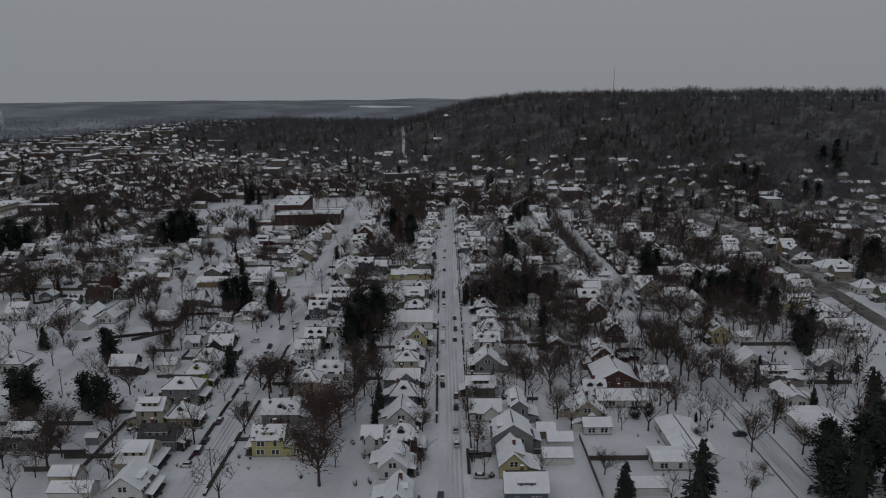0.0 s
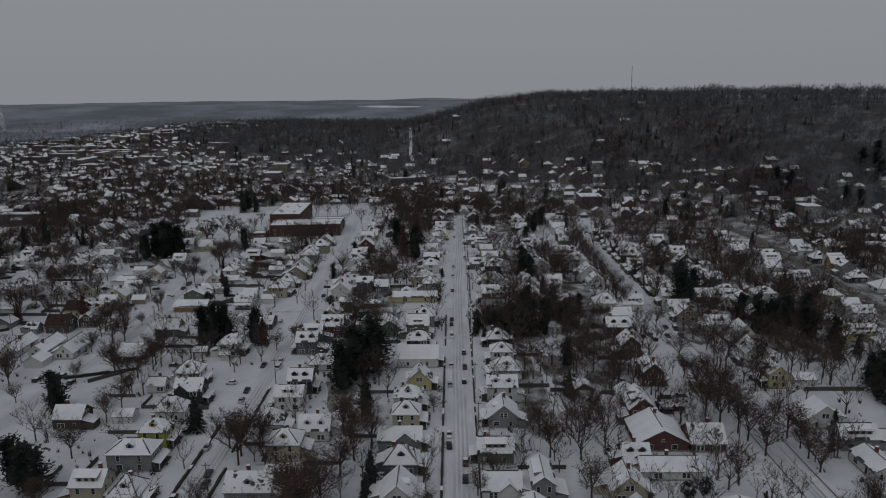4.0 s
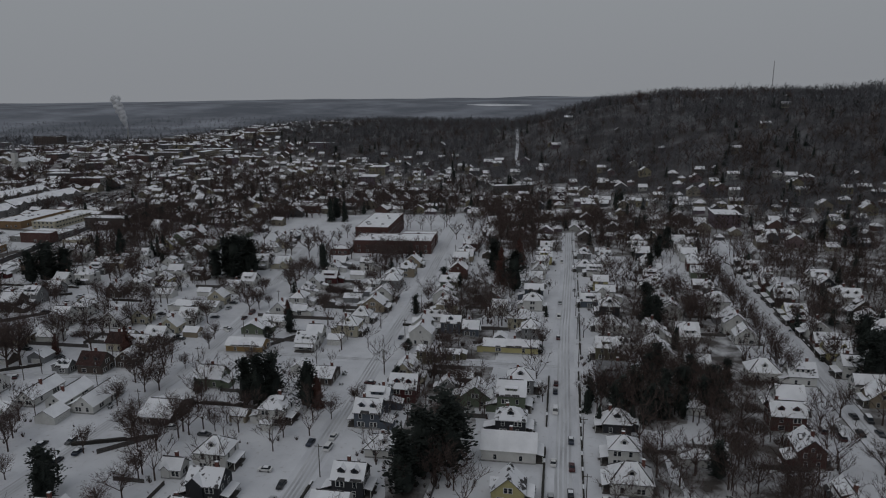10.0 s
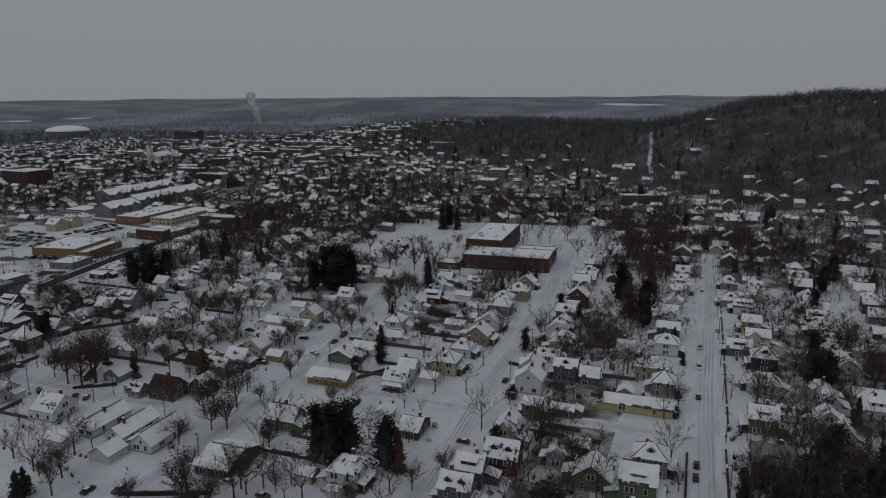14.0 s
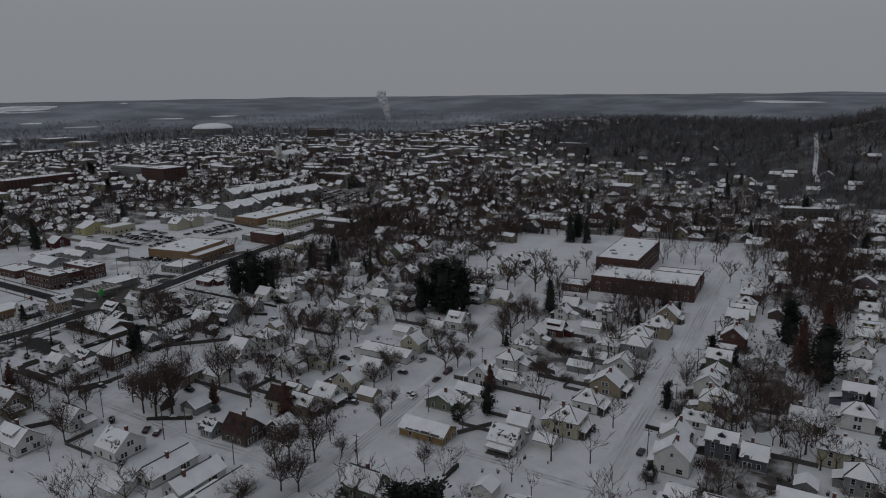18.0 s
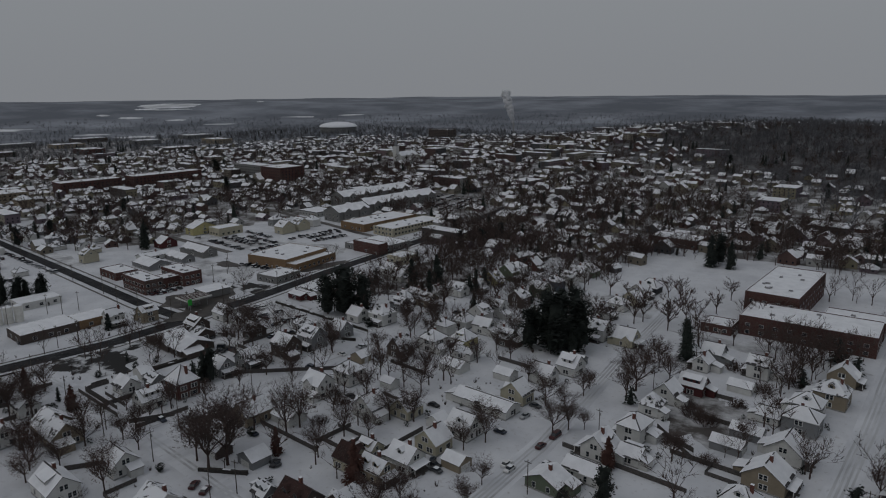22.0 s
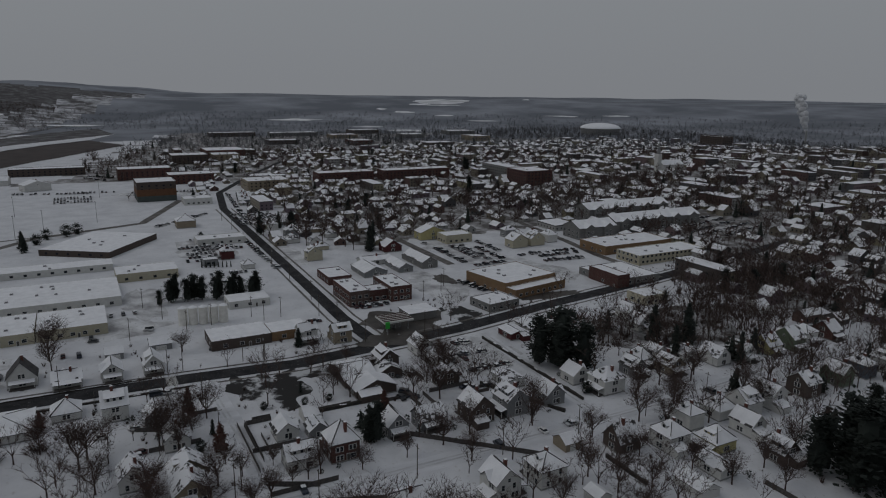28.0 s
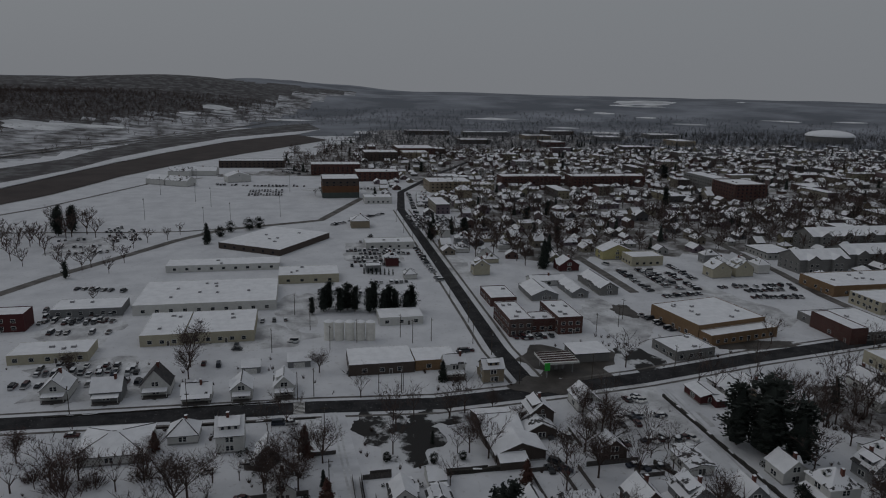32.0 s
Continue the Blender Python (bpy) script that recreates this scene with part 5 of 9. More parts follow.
def fuel_station(x, y):
    s = new("fuel_station")
    s.matrix_basis = pose(x, y, 0)
    tagged(s, "fuel station with striped flat canopy and snowy store", "fuel station")
    claim(x - 3, y + 6, 16, 22)
    c = Shape()
    c.box(-6, -7.5, 4.6, 6, 7.5, 5.4, 0)
    part("canopy", c, [TRIM], s)
    for i in range(5):
        r = Shape()
        r.box(-5.7 + i * 2.3, -7.3, 5.401, -4.1 + i * 2.3, 7.3, 5.46)
        part("canopy_strip", r, [SHINGLE_RED], s)
    for px in (-4, 4):
        for py in (-5.5, 5.5):
            p = Shape()
            p.box(px - 0.2, py - 0.2, 0, px + 0.2, py + 0.2, 4.6)
            part("canopy_post", p, [METAL], s)
    for py in (-3, 0, 3):
        p = Shape()
        p.box(-0.35, py - 0.5, 0, 0.35, py + 0.5, 1.7)
        part("pump", p, [METAL], s)
    w = Shape()
    w.box(-17.5, 10.5, -0.2, -5, 25.5, 3.6)
    part("store_wall", w, [PAINT["stone"]], s)
    r = Shape()
    r.box(-18, 10, 3.6, -4.5, 26, 4.0, 1, 0)
    part("store_roof", r, [ROOF_SNOW, EAVE], s)
    g = Shape()
    g.box(8, -7, 0, 8.3, -6.7, 5.5)
    part("sign_post", g, [METAL], s)
    g = Shape()
    g.box(7.95, -7.9, 3.2, 8.35, -5.8, 6.4)
    part("sign_panel", g, [SIGN_GREEN], s, "green price sign panel")


fuel_station(-386, 449.5)
WET_LOT = mottled("wet_lot_with_snow", (0.022, 0.021, 0.021), (0.50, 0.51, 0.53), 0.10, 0.85, 8.0, 0.50, 0.58, 0.2)
patch(-390, 457, 19, 20, WET_EARTH, "forecourt", "wet brown forecourt cleared of snow", 0.034)
patch(-342, 380, 17, 12, WET_LOT, "forecourt", "dark wet lot partly cleared of snow", 0.036)
patch(-353, 394, 7, 11, WET_LOT, "forecourt", "dark wet lot partly cleared of snow", 0.042)
patch(-352, 369, 8, 5, WET_LOT, "forecourt", "dark wet lot partly cleared of snow", 0.040)
patch(-391, 489.5, 17, 8, WET_LOT, "forecourt", "dark wet lot partly cleared of snow", 0.038)
patch(-372, 440, 9, 13, WET_EARTH, "forecourt", "brown slush spread over the road junction", 0.30)
patch(-397, 552, 5.5, 19, WET_EARTH, "forecourt", "wet brown lane cleared of snow", 0.032)
patch(-452, 512, 12, 6, WET_EARTH, "forecourt", "brown wheel-worn lane beside the supermarket", 0.033)
house(-340, 411, 20, 13, 1, "gy", "brown", rise=3.0, chimney=False)
house(-324.5, 413, 10, 16, 1, "gx", "brown", rise=3.2, chimney=False)
house(-338, 424, 14, 11, 1, "gx", "brown", rise=2.6, chimney=False)


TANK = mottled("cream_tank_paint", (0.60, 0.59, 0.55), (0.72, 0.71, 0.67), 0.5, 0.6)


def silo(x, y):
    t = new("storage_tank")
    t.matrix_basis = pose(x, y, 0)
    tagged(t, "upright white storage tank with snowy top", "storage tank", "tanks beside the yard")
    sh = Shape()
    sh.tube((0, 0, 0), (0, 0, 8.5), 2.1, 2.1, 20)
    part("shell", sh, [TANK], t)
    sh = Shape()
    sh.tube((0, 0, 8.5), (0, 0, 9.3), 2.15, 0.5, 20)
    part("cap", sh, [ROOF_SNOW], t)


for i in range(5):
    silo(-434 + 0.8 * i, 360 + 4.6 * i)


def dome_hall(x, y, r, h, z):
    b = new("domed_arena")
    b.matrix_basis = pose(x, y, z)
    tagged(b, "wide round arena with white shallow dome", "arena")
    sh = Shape()
    claim(x, y, r, r)
    sh.tube((0, 0, -8), (0, 0, 12), r * 0.96, r * 0.96, 48)
    part("drum", sh, [PAINT["stone"]], b)
    sh = Shape()
    for i in range(8):
        a, c = i / 8 * math.pi / 2, (i + 1) / 8 * math.pi / 2
        sh.tube((0, 0, 12 + h * math.sin(a)), (0, 0, 12 + h * math.sin(c)), r * math.cos(a), max(r * math.cos(c), 0.1), 48, ends=False)
    part("dome", sh, [ROOF_SNOW], b)


dome_hall(-1530, 1545, 52, 13, 3)


def church(x, y):
    c = new("church")
    c.matrix_basis = pose(x, y, land(x, y))
    claim(x, y, 12, 24)
    tagged(c, "white church with tall pointed steeple", "church")
    part("wall", body(16, 34, -1, 9, 5, "gy"), [PAINT["white"]], c)
    sh = Shape()
    pitched(sh, 16, 34, 9, 5, "gy")
    part("roof", sh, [ROOF_SNOW, EAVE], c)
    sh = Shape()
    sh.box(-3, -22, -1, 3, -16, 22)
    part("tower", sh, [PAINT["white"]], c)
    sh = Shape()
    sh.tube((0, -19, 22), (0, -19, 38), 2.6, 0.1, 8)
    part("steeple", sh, [PAINT["grey"]], c)


church(-731, 977)


# sheds and houses behind the supermarket
house(-486, 477, 22, 15, 1, "gx", "grey", rise=3.0, chimney=False)
house(-488, 498, 22, 9.5, 1, "gx", "grey", rise=2.6, chimney=False)
house(-494, 516, 29, 11, 1.5, "gx", "stone", rise=3.2, chimney=False)
house(-536, 513, 12, 14, 1.5, "gx", "red")
house(-507, 489, 10, 21, 1, "gy", "white", rise=2.0)
house(-561, 557, 12, 21, 2, "gx", "yellow")
house(-508, 601, 12, 14, 2, "gx", "cream", plain=True)
house(-508, 616.5, 12, 13, 2, "gx", "cream", plain=True)
flat_building(-544.5, 569.5, 15, 22, 6, "cream", "plain cream block with snowy flat roof", units=0)
for hx, hy, hp in ((-522, 612, "white"), (-512, 633, "white"), (-528, 632, "cream"), (-540, 615, "grey"), (-560, 470, "cream"), (-575, 470, "white"), (-592, 458, "white"), (-610, 462, "grey"), (-575, 500, "brown"),
                   (-598, 490, "white"), (-620, 485, "tan"), (-560, 405, "red"), (-640, 456, "white"), (-530, 412, "white"), (-590, 520, "grey"), (-615, 520, "white"), (-640, 500, "cream"), (-660, 470, "grey")):
    house(hx, hy, 8.5 + hx % 5, 8 + hy % 4, 1 if hy % 3 else 2, "gx" if hx % 2 else "h", hp, plain=True)

# ---- more houses along the streets ----
fill = random.Random(11)
PALE = ("white", "white", "white", "white", "cream", "grey", "tan", "blue", "brick", "brown", "green", "navy", "yellow")


def fill_row(x, y0, y1, face, step=14.0):
    """Houses in the gaps of a row that faces a street."""
    y = y0
    while y < y1:
        w, d = fill.uniform(9, 12), fill.uniform(7.5, 9.5)
        xx, yy = x + fill.uniform(-1.5, 1.5), y + fill.uniform(-2, 2)
        if free(xx, yy, w / 2 + 0.5, d / 2, 1.5):
            house(round(xx, 1), round(yy, 1), round(w, 1), round(d, 1), fill.choice((1.5, 1.5, 2, 2)), fill.choice(("gx", "gy", "h", "gx")), fill.choice(PALE),
                  porch=fill.choice((face, "")), top=fill.choice(("snow",) * 7 + ("patchy",)), plain=True)
        y += step + fill.uniform(-2, 3)


for row in ((17, 470, 650, "w"), (-11, 560, 650, "e"), (84, 440, 640, "e"), (117, 380, 640, "w"), (-62, 420, 640, "w"), (-93, 540, 570, "e"), (200, 330, 560, "e"), (240, 330, 600, "w"),
            (-142, 405, 560, "w"), (-285, 480, 640, "e"), (-250, 500, 640, "w"), (-205, 540, 640, "e"), (150, 380, 560, "w"), (55, 440, 640, "w")):
    fill_row(*row)
for k in range(60):
    gx, gy = fill.uniform(-350, 230), fill.uniform(180, 620)
    if free(gx, gy, 4, 4, 1.0) and not -150 < gx - 0 * gy < -140 and not (-240 < gx < -150 and gy > 560):
        garage(round(gx, 1), round(gy, 1), round(fill.uniform(5.5, 8), 1), round(fill.uniform(5, 6.5), 1), fill.choice(("gx", "gy")), fill.choice(("white", "white", "grey", "tan", "brown")), "e")


# ---- trees ----
def twig(rnd, shape, p, q, r0, r1):
    """A fine twig: one thin tapered blade."""
    d = (q - p).normalized()
    side = d.cross(Vector((rnd.uniform(-1, 1), rnd.uniform(-1, 1), rnd.uniform(-1, 1)))).normalized()
    if r1 > r0:
        shape.face([p, q - side * r1, q + side * r1])
    else:
        shape.face([p - side * r0, p + side * r0, q + side * r1])


def limbs(rnd, shape, p, d, length, r, depth, most):
    """A branch with its side branches, down to fine twigs."""
    n = 3 if depth < 2 else 2 if depth < most else 1
    q = p
    for i in range(n):
        d = (d + Vector((rnd.uniform(-1, 1), rnd.uniform(-1, 1), rnd.uniform(-0.35, 0.75))) * 0.2).normalized()
        e = q + d * (length / n)
        ra, rb = r * (1 - 0.42 * i / n), r * (1 - 0.42 * (i + 1) / n)
        if depth < 2:
            shape.tube(q, e, ra, rb, 4 if depth < 1 else 3, ends=False)
        else:
            twig(rnd, shape, q, e, max(ra, 0.0029), 0.0005)
        if depth < most:
            for k in range(2 if depth else 1 + (i > 0)):
                out = Vector((rnd.uniform(-1, 1), rnd.uniform(-1, 1), rnd.uniform(-0.1, 0.8))).normalized()
                side = (d * 0.6 + out).normalized()
                limbs(rnd, shape, e, side, length * rnd.uniform(0.5, 0.75), rb * 0.6, depth + 1, most)
        q = e
    if depth < most:
        limbs(rnd, shape, q, d, length * 0.6, r * 0.5, depth + 1, most)


def bare_meshes(seed, spread):
    rnd = random.Random(seed)
    trunk, crown = Shape(), Shape()
    fork = rnd.uniform(0.23, 0.33)
    trunk.tube((0, 0, -0.03), (0, 0, 0.02), 0.028, 0.020, 7)
    trunk.tube((0, 0, 0.02), (rnd.uniform(-0.01, 0.01), 0, fork), 0.020, 0.015, 7)
    n = rnd.randint(5, 6)
    for i in range(n):
        k = 2 * math.pi * (i + rnd.uniform(-0.3, 0.3)) / n
        tilt = rnd.uniform(0.3, spread)
        d = Vector((math.cos(k) * tilt, math.sin(k) * tilt, 1)).normalized()
        limbs(rnd, crown, Vector((0, 0, fork * rnd.uniform(0.75, 1.0))), d, rnd.uniform(0.32, 0.42), 0.0115, 0, 3)
    limbs(rnd, crown, Vector((0, 0, fork)), Vector((0, 0, 1)), 0.42, 0.014, 0, 3)
    ends = [Vector(v) for v in crown.v if v[2] > 0.36]
    for i in range(760):
        p = rnd.choice(ends)
        out = Vector((p.x, p.y, 0.25)) * 1.5 + Vector((rnd.uniform(-1, 1), rnd.uniform(-1, 1), rnd.uniform(-0.3, 1)))
        twig(rnd, crown, p, p + out.normalized() * rnd.uniform(0.05, 0.12), 0.0027, 0.0005)
    tall = max(v[2] for v in crown.v)
    crown.v = [(x, y, fork * 0.7 + (z - fork * 0.7) * (1 - fork * 0.7) / (tall - fork * 0.7)) if z > fork * 0.7 else (x, y, z) for x, y, z in crown.v]
    return trunk, crown


def spray(rnd, sh, p, d, length, width, droop=0.25):
    """One needle bough: a ragged, bent double leaf."""
    side = Vector((-d.y, d.x, 0)).normalized() * width
    mid = p + d * (length * 0.55) + Vector((0, 0, length * 0.06))
    tip = p + d * length - Vector((0, 0, length * droop))
    lift = Vector((0, 0, width * rnd.uniform(0.15, 0.6)))
    sh.face([p, mid - side - lift, tip, mid])
    sh.face([p, mid, tip, mid + side - lift])


def conifer_meshes(seed, kind):
    """Trunk and crown of a conifer, one metre tall: boughs in uneven whorls, each a ragged fan of needle sprays."""
    rnd = random.Random(seed)
    trunk, crown = Shape(), Shape()
    trunk.tube((0, 0, -0.03), (0, 0, 0.92), 0.022, 0.004, 6)
    def core(rim, rows=7, n=9):
        """Dense dark inner boughs, ragged."""
        ring = []
        for a in range(rows + 1):
            z = 0.10 + 0.84 * a / rows
            ring.append([Vector((math.cos(6.283 * b / n) * rim(z) * rnd.uniform(0.35, 0.72), math.sin(6.283 * b / n) * rim(z) * rnd.uniform(0.35, 0.72), z + rnd.uniform(-0.04, 0.04))) for b in range(n)])
        for a in range(rows):
            for b in range(n):
                crown.face([ring[a][b], ring[a][(b + 1) % n], ring[a + 1][(b + 1) % n], ring[a + 1][b]])

    if kind == "pine":
        def rim(z):
            return 0.30 * min(1.0, 0.62 + 1.3 * z) * max(1.03 - z, 0.02) ** 0.5
        core(rim)
        for i in range(44):
            z = 0.08 + 0.88 * ((i + rnd.random()) / 44) ** 0.9
            k = rnd.uniform(0, 2 * math.pi)
            reach = rim(z) * rnd.uniform(0.62, 1.15)
            d = Vector((math.cos(k), math.sin(k), rnd.uniform(0.0, 0.4))).normalized()
            for j in range(26):
                f = rnd.uniform(0.3, 1.0)
                p = Vector((0, 0, z)) + d * (reach * f) + Vector((rnd.gauss(0, 1), rnd.gauss(0, 1), rnd.gauss(0, 0.8))) * (0.014 + 0.046 * f)
                e = (d + Vector((rnd.uniform(-1, 1), rnd.uniform(-1, 1), rnd.uniform(-0.2, 0.7))) * 0.8).normalized()
                spray(rnd, crown, p, e, rnd.uniform(0.045, 0.085), rnd.uniform(0.014, 0.033), 0.1)
    else:
        wide = 0.12 if kind == "column" else 0.25

        def rim(z):
            return wide * max(1.0 - z, 0.0) ** (0.5 if kind == "column" else 0.8) + 0.012
        core(rim)
        for i in range(64):
            z = 0.04 + 0.95 * ((i + rnd.random()) / 64)
            k = rnd.uniform(0, 2 * math.pi)
            reach = rim(z) * rnd.uniform(0.62, 1.18)
            for j in range(15):
                f = rnd.uniform(0.3, 0.95)
                a = k + rnd.gauss(0, 0.38)
                d = Vector((math.cos(a), math.sin(a), rnd.uniform(-0.3, 0.15))).normalized()
                p = Vector((0, 0, z - 0.10 * reach * f)) + d * (reach * f) + Vector((0, 0, rnd.gauss(0, 0.012)))
                spray(rnd, crown, p, d, min(reach * 0.45, 0.07) + 0.012, rnd.uniform(0.014, 0.032))
    return trunk, crown


TREE_WORDS = {"bare": ("bare leafless broadleaf tree with fine dark twigs", "tree"), "russetbare": ("big tree holding some russet dead leaves", "tree"),
              "spruce": ("dark green spruce standing in snow", "conifer"), "pine": ("tall dense dark pine standing in snow", "conifer"),
              "column": ("narrow upright dark evergreen in snow", "conifer"), "russet": ("conifer-shaped tree with russet-brown leaves", "tree"),
              "hedgeball": ("rounded dark evergreen bush in snow", "bush"), "thicket": ("tangled leafless brown brush in a snowy yard", "bush")}
MODELS = {}


def model(kind):
    if kind not in MODELS:
        made = []
        for i in range({"bare": 6}.get(kind, 3)):
            if kind in ("bare", "russetbare"):
                t, c = bare_meshes(40 + i, 1.0)
                if kind == "russetbare":
                    rnd = random.Random(i)
                    for k in range(420):
                        a, r, z = rnd.uniform(0, 6.28), 0.3 * rnd.random() ** 0.5, rnd.uniform(0.3, 0.95)
                        spray(rnd, c, Vector((math.cos(a) * r, math.sin(a) * r, z)), Vector((math.cos(a), math.sin(a), 0.1)), 0.03, 0.012)
                        c.m[-1] = c.m[-2] = 1
                made.append((t.mesh("trunk", [BARK]), c.mesh("crown", [BARK, RUSSET])))
            elif kind == "thicket":
                rnd = random.Random(20 + i)
                t, c = Shape(), Shape()
                for k in range(5):
                    a = rnd.uniform(0, 6.28)
                    twig(rnd, t, Vector((0.2 * math.cos(a), 0.2 * math.sin(a), -0.05)), Vector((0.5 * math.cos(a), 0.5 * math.sin(a), 0.8)), 0.03, 0.01)
                for k in range(150):
                    a, r = rnd.uniform(0, 6.28), 0.75 * rnd.random() ** 0.6
                    foot = Vector((r * math.cos(a), r * math.sin(a), -0.03))
                    top = foot + Vector((0.3 * math.cos(a) + rnd.gauss(0, 0.12), 0.3 * math.sin(a) + rnd.gauss(0, 0.12), (1.05 - 0.6 * r) * rnd.uniform(0.55, 1.0)))
                    twig(rnd, c, foot, top, 0.022, 0.006)
                    for j in range(2):
                        mid = foot.lerp(top, rnd.uniform(0.35, 0.8))
                        twig(rnd, c, mid, mid + Vector((rnd.gauss(0, 0.2), rnd.gauss(0, 0.2), rnd.uniform(0.05, 0.25))), 0.014, 0.004)
                made.append((t.mesh("trunk", [BARK]), c.mesh("crown", [BARK])))
            elif kind == "hedgeball":
                rnd = random.Random(i)
                t, c = Shape(), Shape()
                t.tube((0, 0, -0.05), (0, 0, 0.5), 0.05, 0.03, 5)
                for k in range(600):
                    d = Vector((rnd.gauss(0, 1), rnd.gauss(0, 1), rnd.gauss(0, 1))).normalized()
                    p = Vector((0, 0, 0.5)) + d * rnd.uniform(0.15, 0.42) * (1 + 0.15 * math.sin(4 * d.x + i))
                    spray(rnd, c, p, d, 0.12, 0.035, 0.1)
                made.append((t.mesh("trunk", [BARK]), c.mesh("crown", [NEEDLE])))
            else:
                t, c = conifer_meshes(70 + i, "spruce" if kind == "russet" else kind)
                made.append((t.mesh("trunk", [BARK]), c.mesh("crown", [RUSSET if kind == "russet" else NEEDLE])))
        MODELS[kind] = made
    return MODELS[kind]


FAR_TREES, ROOTS = [], []


def tree(x, y, kind, height, slim=1.0):
    rnd = random.Random(int(x * 31 + y * 17))
    t, c = rnd.choice(model(kind))
    if kind in ("bare", "russetbare"):
        if any((x - a) ** 2 + (y - b) ** 2 < 27 for a, b in ROOTS):
            return None
        ROOTS.append((x, y))
        height *= 1.06
    if kind in ("bare", "russetbare") and (x < -450 or y > 540):
        FAR_TREES.append(pose(x, y, land(x, y), 0, 0, rnd.uniform(0, 360)) @ Matrix.Diagonal((1.1 * height, 1.1 * height, height, 1)))
        return None
    top = new("tree" if kind in ("bare", "russetbare", "russet") else "bush" if kind in ("hedgeball", "thicket") else "conifer")
    wide = rnd.uniform(0.88, 1.12) * slim
    top.matrix_basis = pose(x, y, land(x, y), 0, 0, rnd.uniform(0, 360)) @ Matrix.Diagonal((height * wide, height * wide, height, 1))
    tagged(top, *TREE_WORDS[kind])
    part("trunk", t, None, top)
    part("crown", c, None, top)
    return top


tree(-199, 517, "pine", 27, 1.3)
tree(-206.5, 521, "pine", 25, 1.15)
tree(-192.5, 525, "pine", 23, 1.15)
tree(-210.5, 512.5, "pine", 19, 1.15)
tree(-311, 492, "pine", 25, 1.3)
tree(-318, 486, "pine", 21, 1.15)
tree(-303.5, 497, "pine", 21, 1.15)
tree(-150, 541, "spruce", 18)
tree(-148.3, 230.1, "pine", 17, 1.3)
tree(-120.7, 227.5, "pine", 16, 1.25)
tree(-157.6, 237.1, "pine", 15)
tree(-140.5, 275.8, "column", 15)
tree(-183.1, 300.6, "spruce", 9)
tree(-87, 264.8, "spruce", 13)
tree(-38.3, 307.1, "pine", 23)
tree(-31.6, 314.7, "pine", 24)
tree(-42.4, 298.2, "pine", 20)
tree(-22.9, 228.5, "spruce", 13)
tree(69.4, 169.4, "spruce", 22)
tree(50.3, 173.6, "spruce", 13)
tree(110.2, 166.4, "spruce", 25)
tree(109.2, 175.8, "spruce", 22)
tree(133.5, 232.3, "spruce", 8)
tree(125.8, 259.2, "column", 10)
tree(153.7, 361.2, "pine", 16)
tree(160.3, 348.1, "pine", 17)
tree(166.9, 336.7, "pine", 16)
tree(161.5, 294.9, "pine", 13)
tree(150.6, 377.5, "pine", 14)
tree(131.4, 414.8, "pine", 18)
tree(132.2, 435.9, "pine", 15)
tree(120.2, 396.7, "pine", 22)
tree(148.5, 359, "pine", 17)
tree(160.2, 365.7, "pine", 17)
tree(163.6, 349.2, "pine", 15)
tree(11.3, 358.3, "spruce", 9)
tree(15.1, 348.1, "spruce", 8)
tree(22.7, 351.8, "spruce", 9)
tree(30.7, 352.9, "spruce", 12)
tree(37.9, 358.5, "spruce", 15)
tree(35.5, 388.3, "pine", 12)
tree(39.7, 395, "pine", 14)
tree(26.5, 350.1, "spruce", 8)
tree(-33.1, 520.2, "russet", 24)
tree(-24.7, 508.2, "pine", 24)
tree(-39.8, 547.5, "pine", 22)
tree(-25.3, 563.9, "russet", 20)
tree(54.5, 548, "pine", 16)
tree(130.1, 431.2, "pine", 18)
tree(190.6, 662.5, "pine", 16)
tree(204.2, 643.1, "pine", 16)
tree(48.3, 319.8, "pine", 12)
tree(-9.9, 490.9, "spruce", 8)
tree(-107.4, 345.4, "pine", 21)
tree(-103.2, 348.6, "pine", 20)
tree(-112.8, 346.9, "pine", 19)
tree(-89.3, 346.9, "pine", 18)
tree(-85.8, 348, "russet", 13)
tree(-189.2, 387.8, "russet", 13)
tree(-135, 442.3, "russet", 11)
tree(-57.2, 514.2, "spruce", 8)
tree(-5.6, 464.8, "spruce", 6)
tree(44.9, 475.9, "pine", 17)
tree(-7.1, 412.5, "hedgeball", 5)
tree(66.6, 601.4, "pine", 16)
tree(75.7, 631.6, "pine", 16)
tree(-297, 541.8, "column", 16)
tree(-280.4, 563, "column", 15)
tree(-55.1, 858, "column", 20)
tree(-200.8, 706.5, "spruce", 22)
tree(-189.2, 709.7, "spruce", 19)
tree(-131.1, 962.6, "column", 16)
tree(56.3, 782, "pine", 14)
tree(-136.2, 353.4, "hedgeball", 6)
tree(-65.3, 409.2, "hedgeball", 5)
tree(-208.2, 548.9, "pine", 20)
tree(-289.8, 398.2, "spruce", 13)
tree(-219.9, 382.3, "russet", 10)
tree(-304.5, 353.6, "russet", 10)
tree(-570.5, 514.1, "spruce", 16)
tree(-318.1, 550, "spruce", 18)
tree(-308.1, 560.8, "spruce", 20)
tree(-464.4, 399.9, "pine", 12)
tree(-466.9, 388.6, "pine", 12)
tree(-468.6, 381.6, "pine", 13)
tree(-472, 374.8, "pine", 13)
tree(-471.8, 367.5, "pine", 13)
tree(-473.7, 359.2, "pine", 13)
tree(-470.3, 353.4, "pine", 9)
tree(-468.4, 394.7, "pine", 12)
tree(-326, 282, "russetbare", 12)
tree(-344, 264, "russetbare", 11)
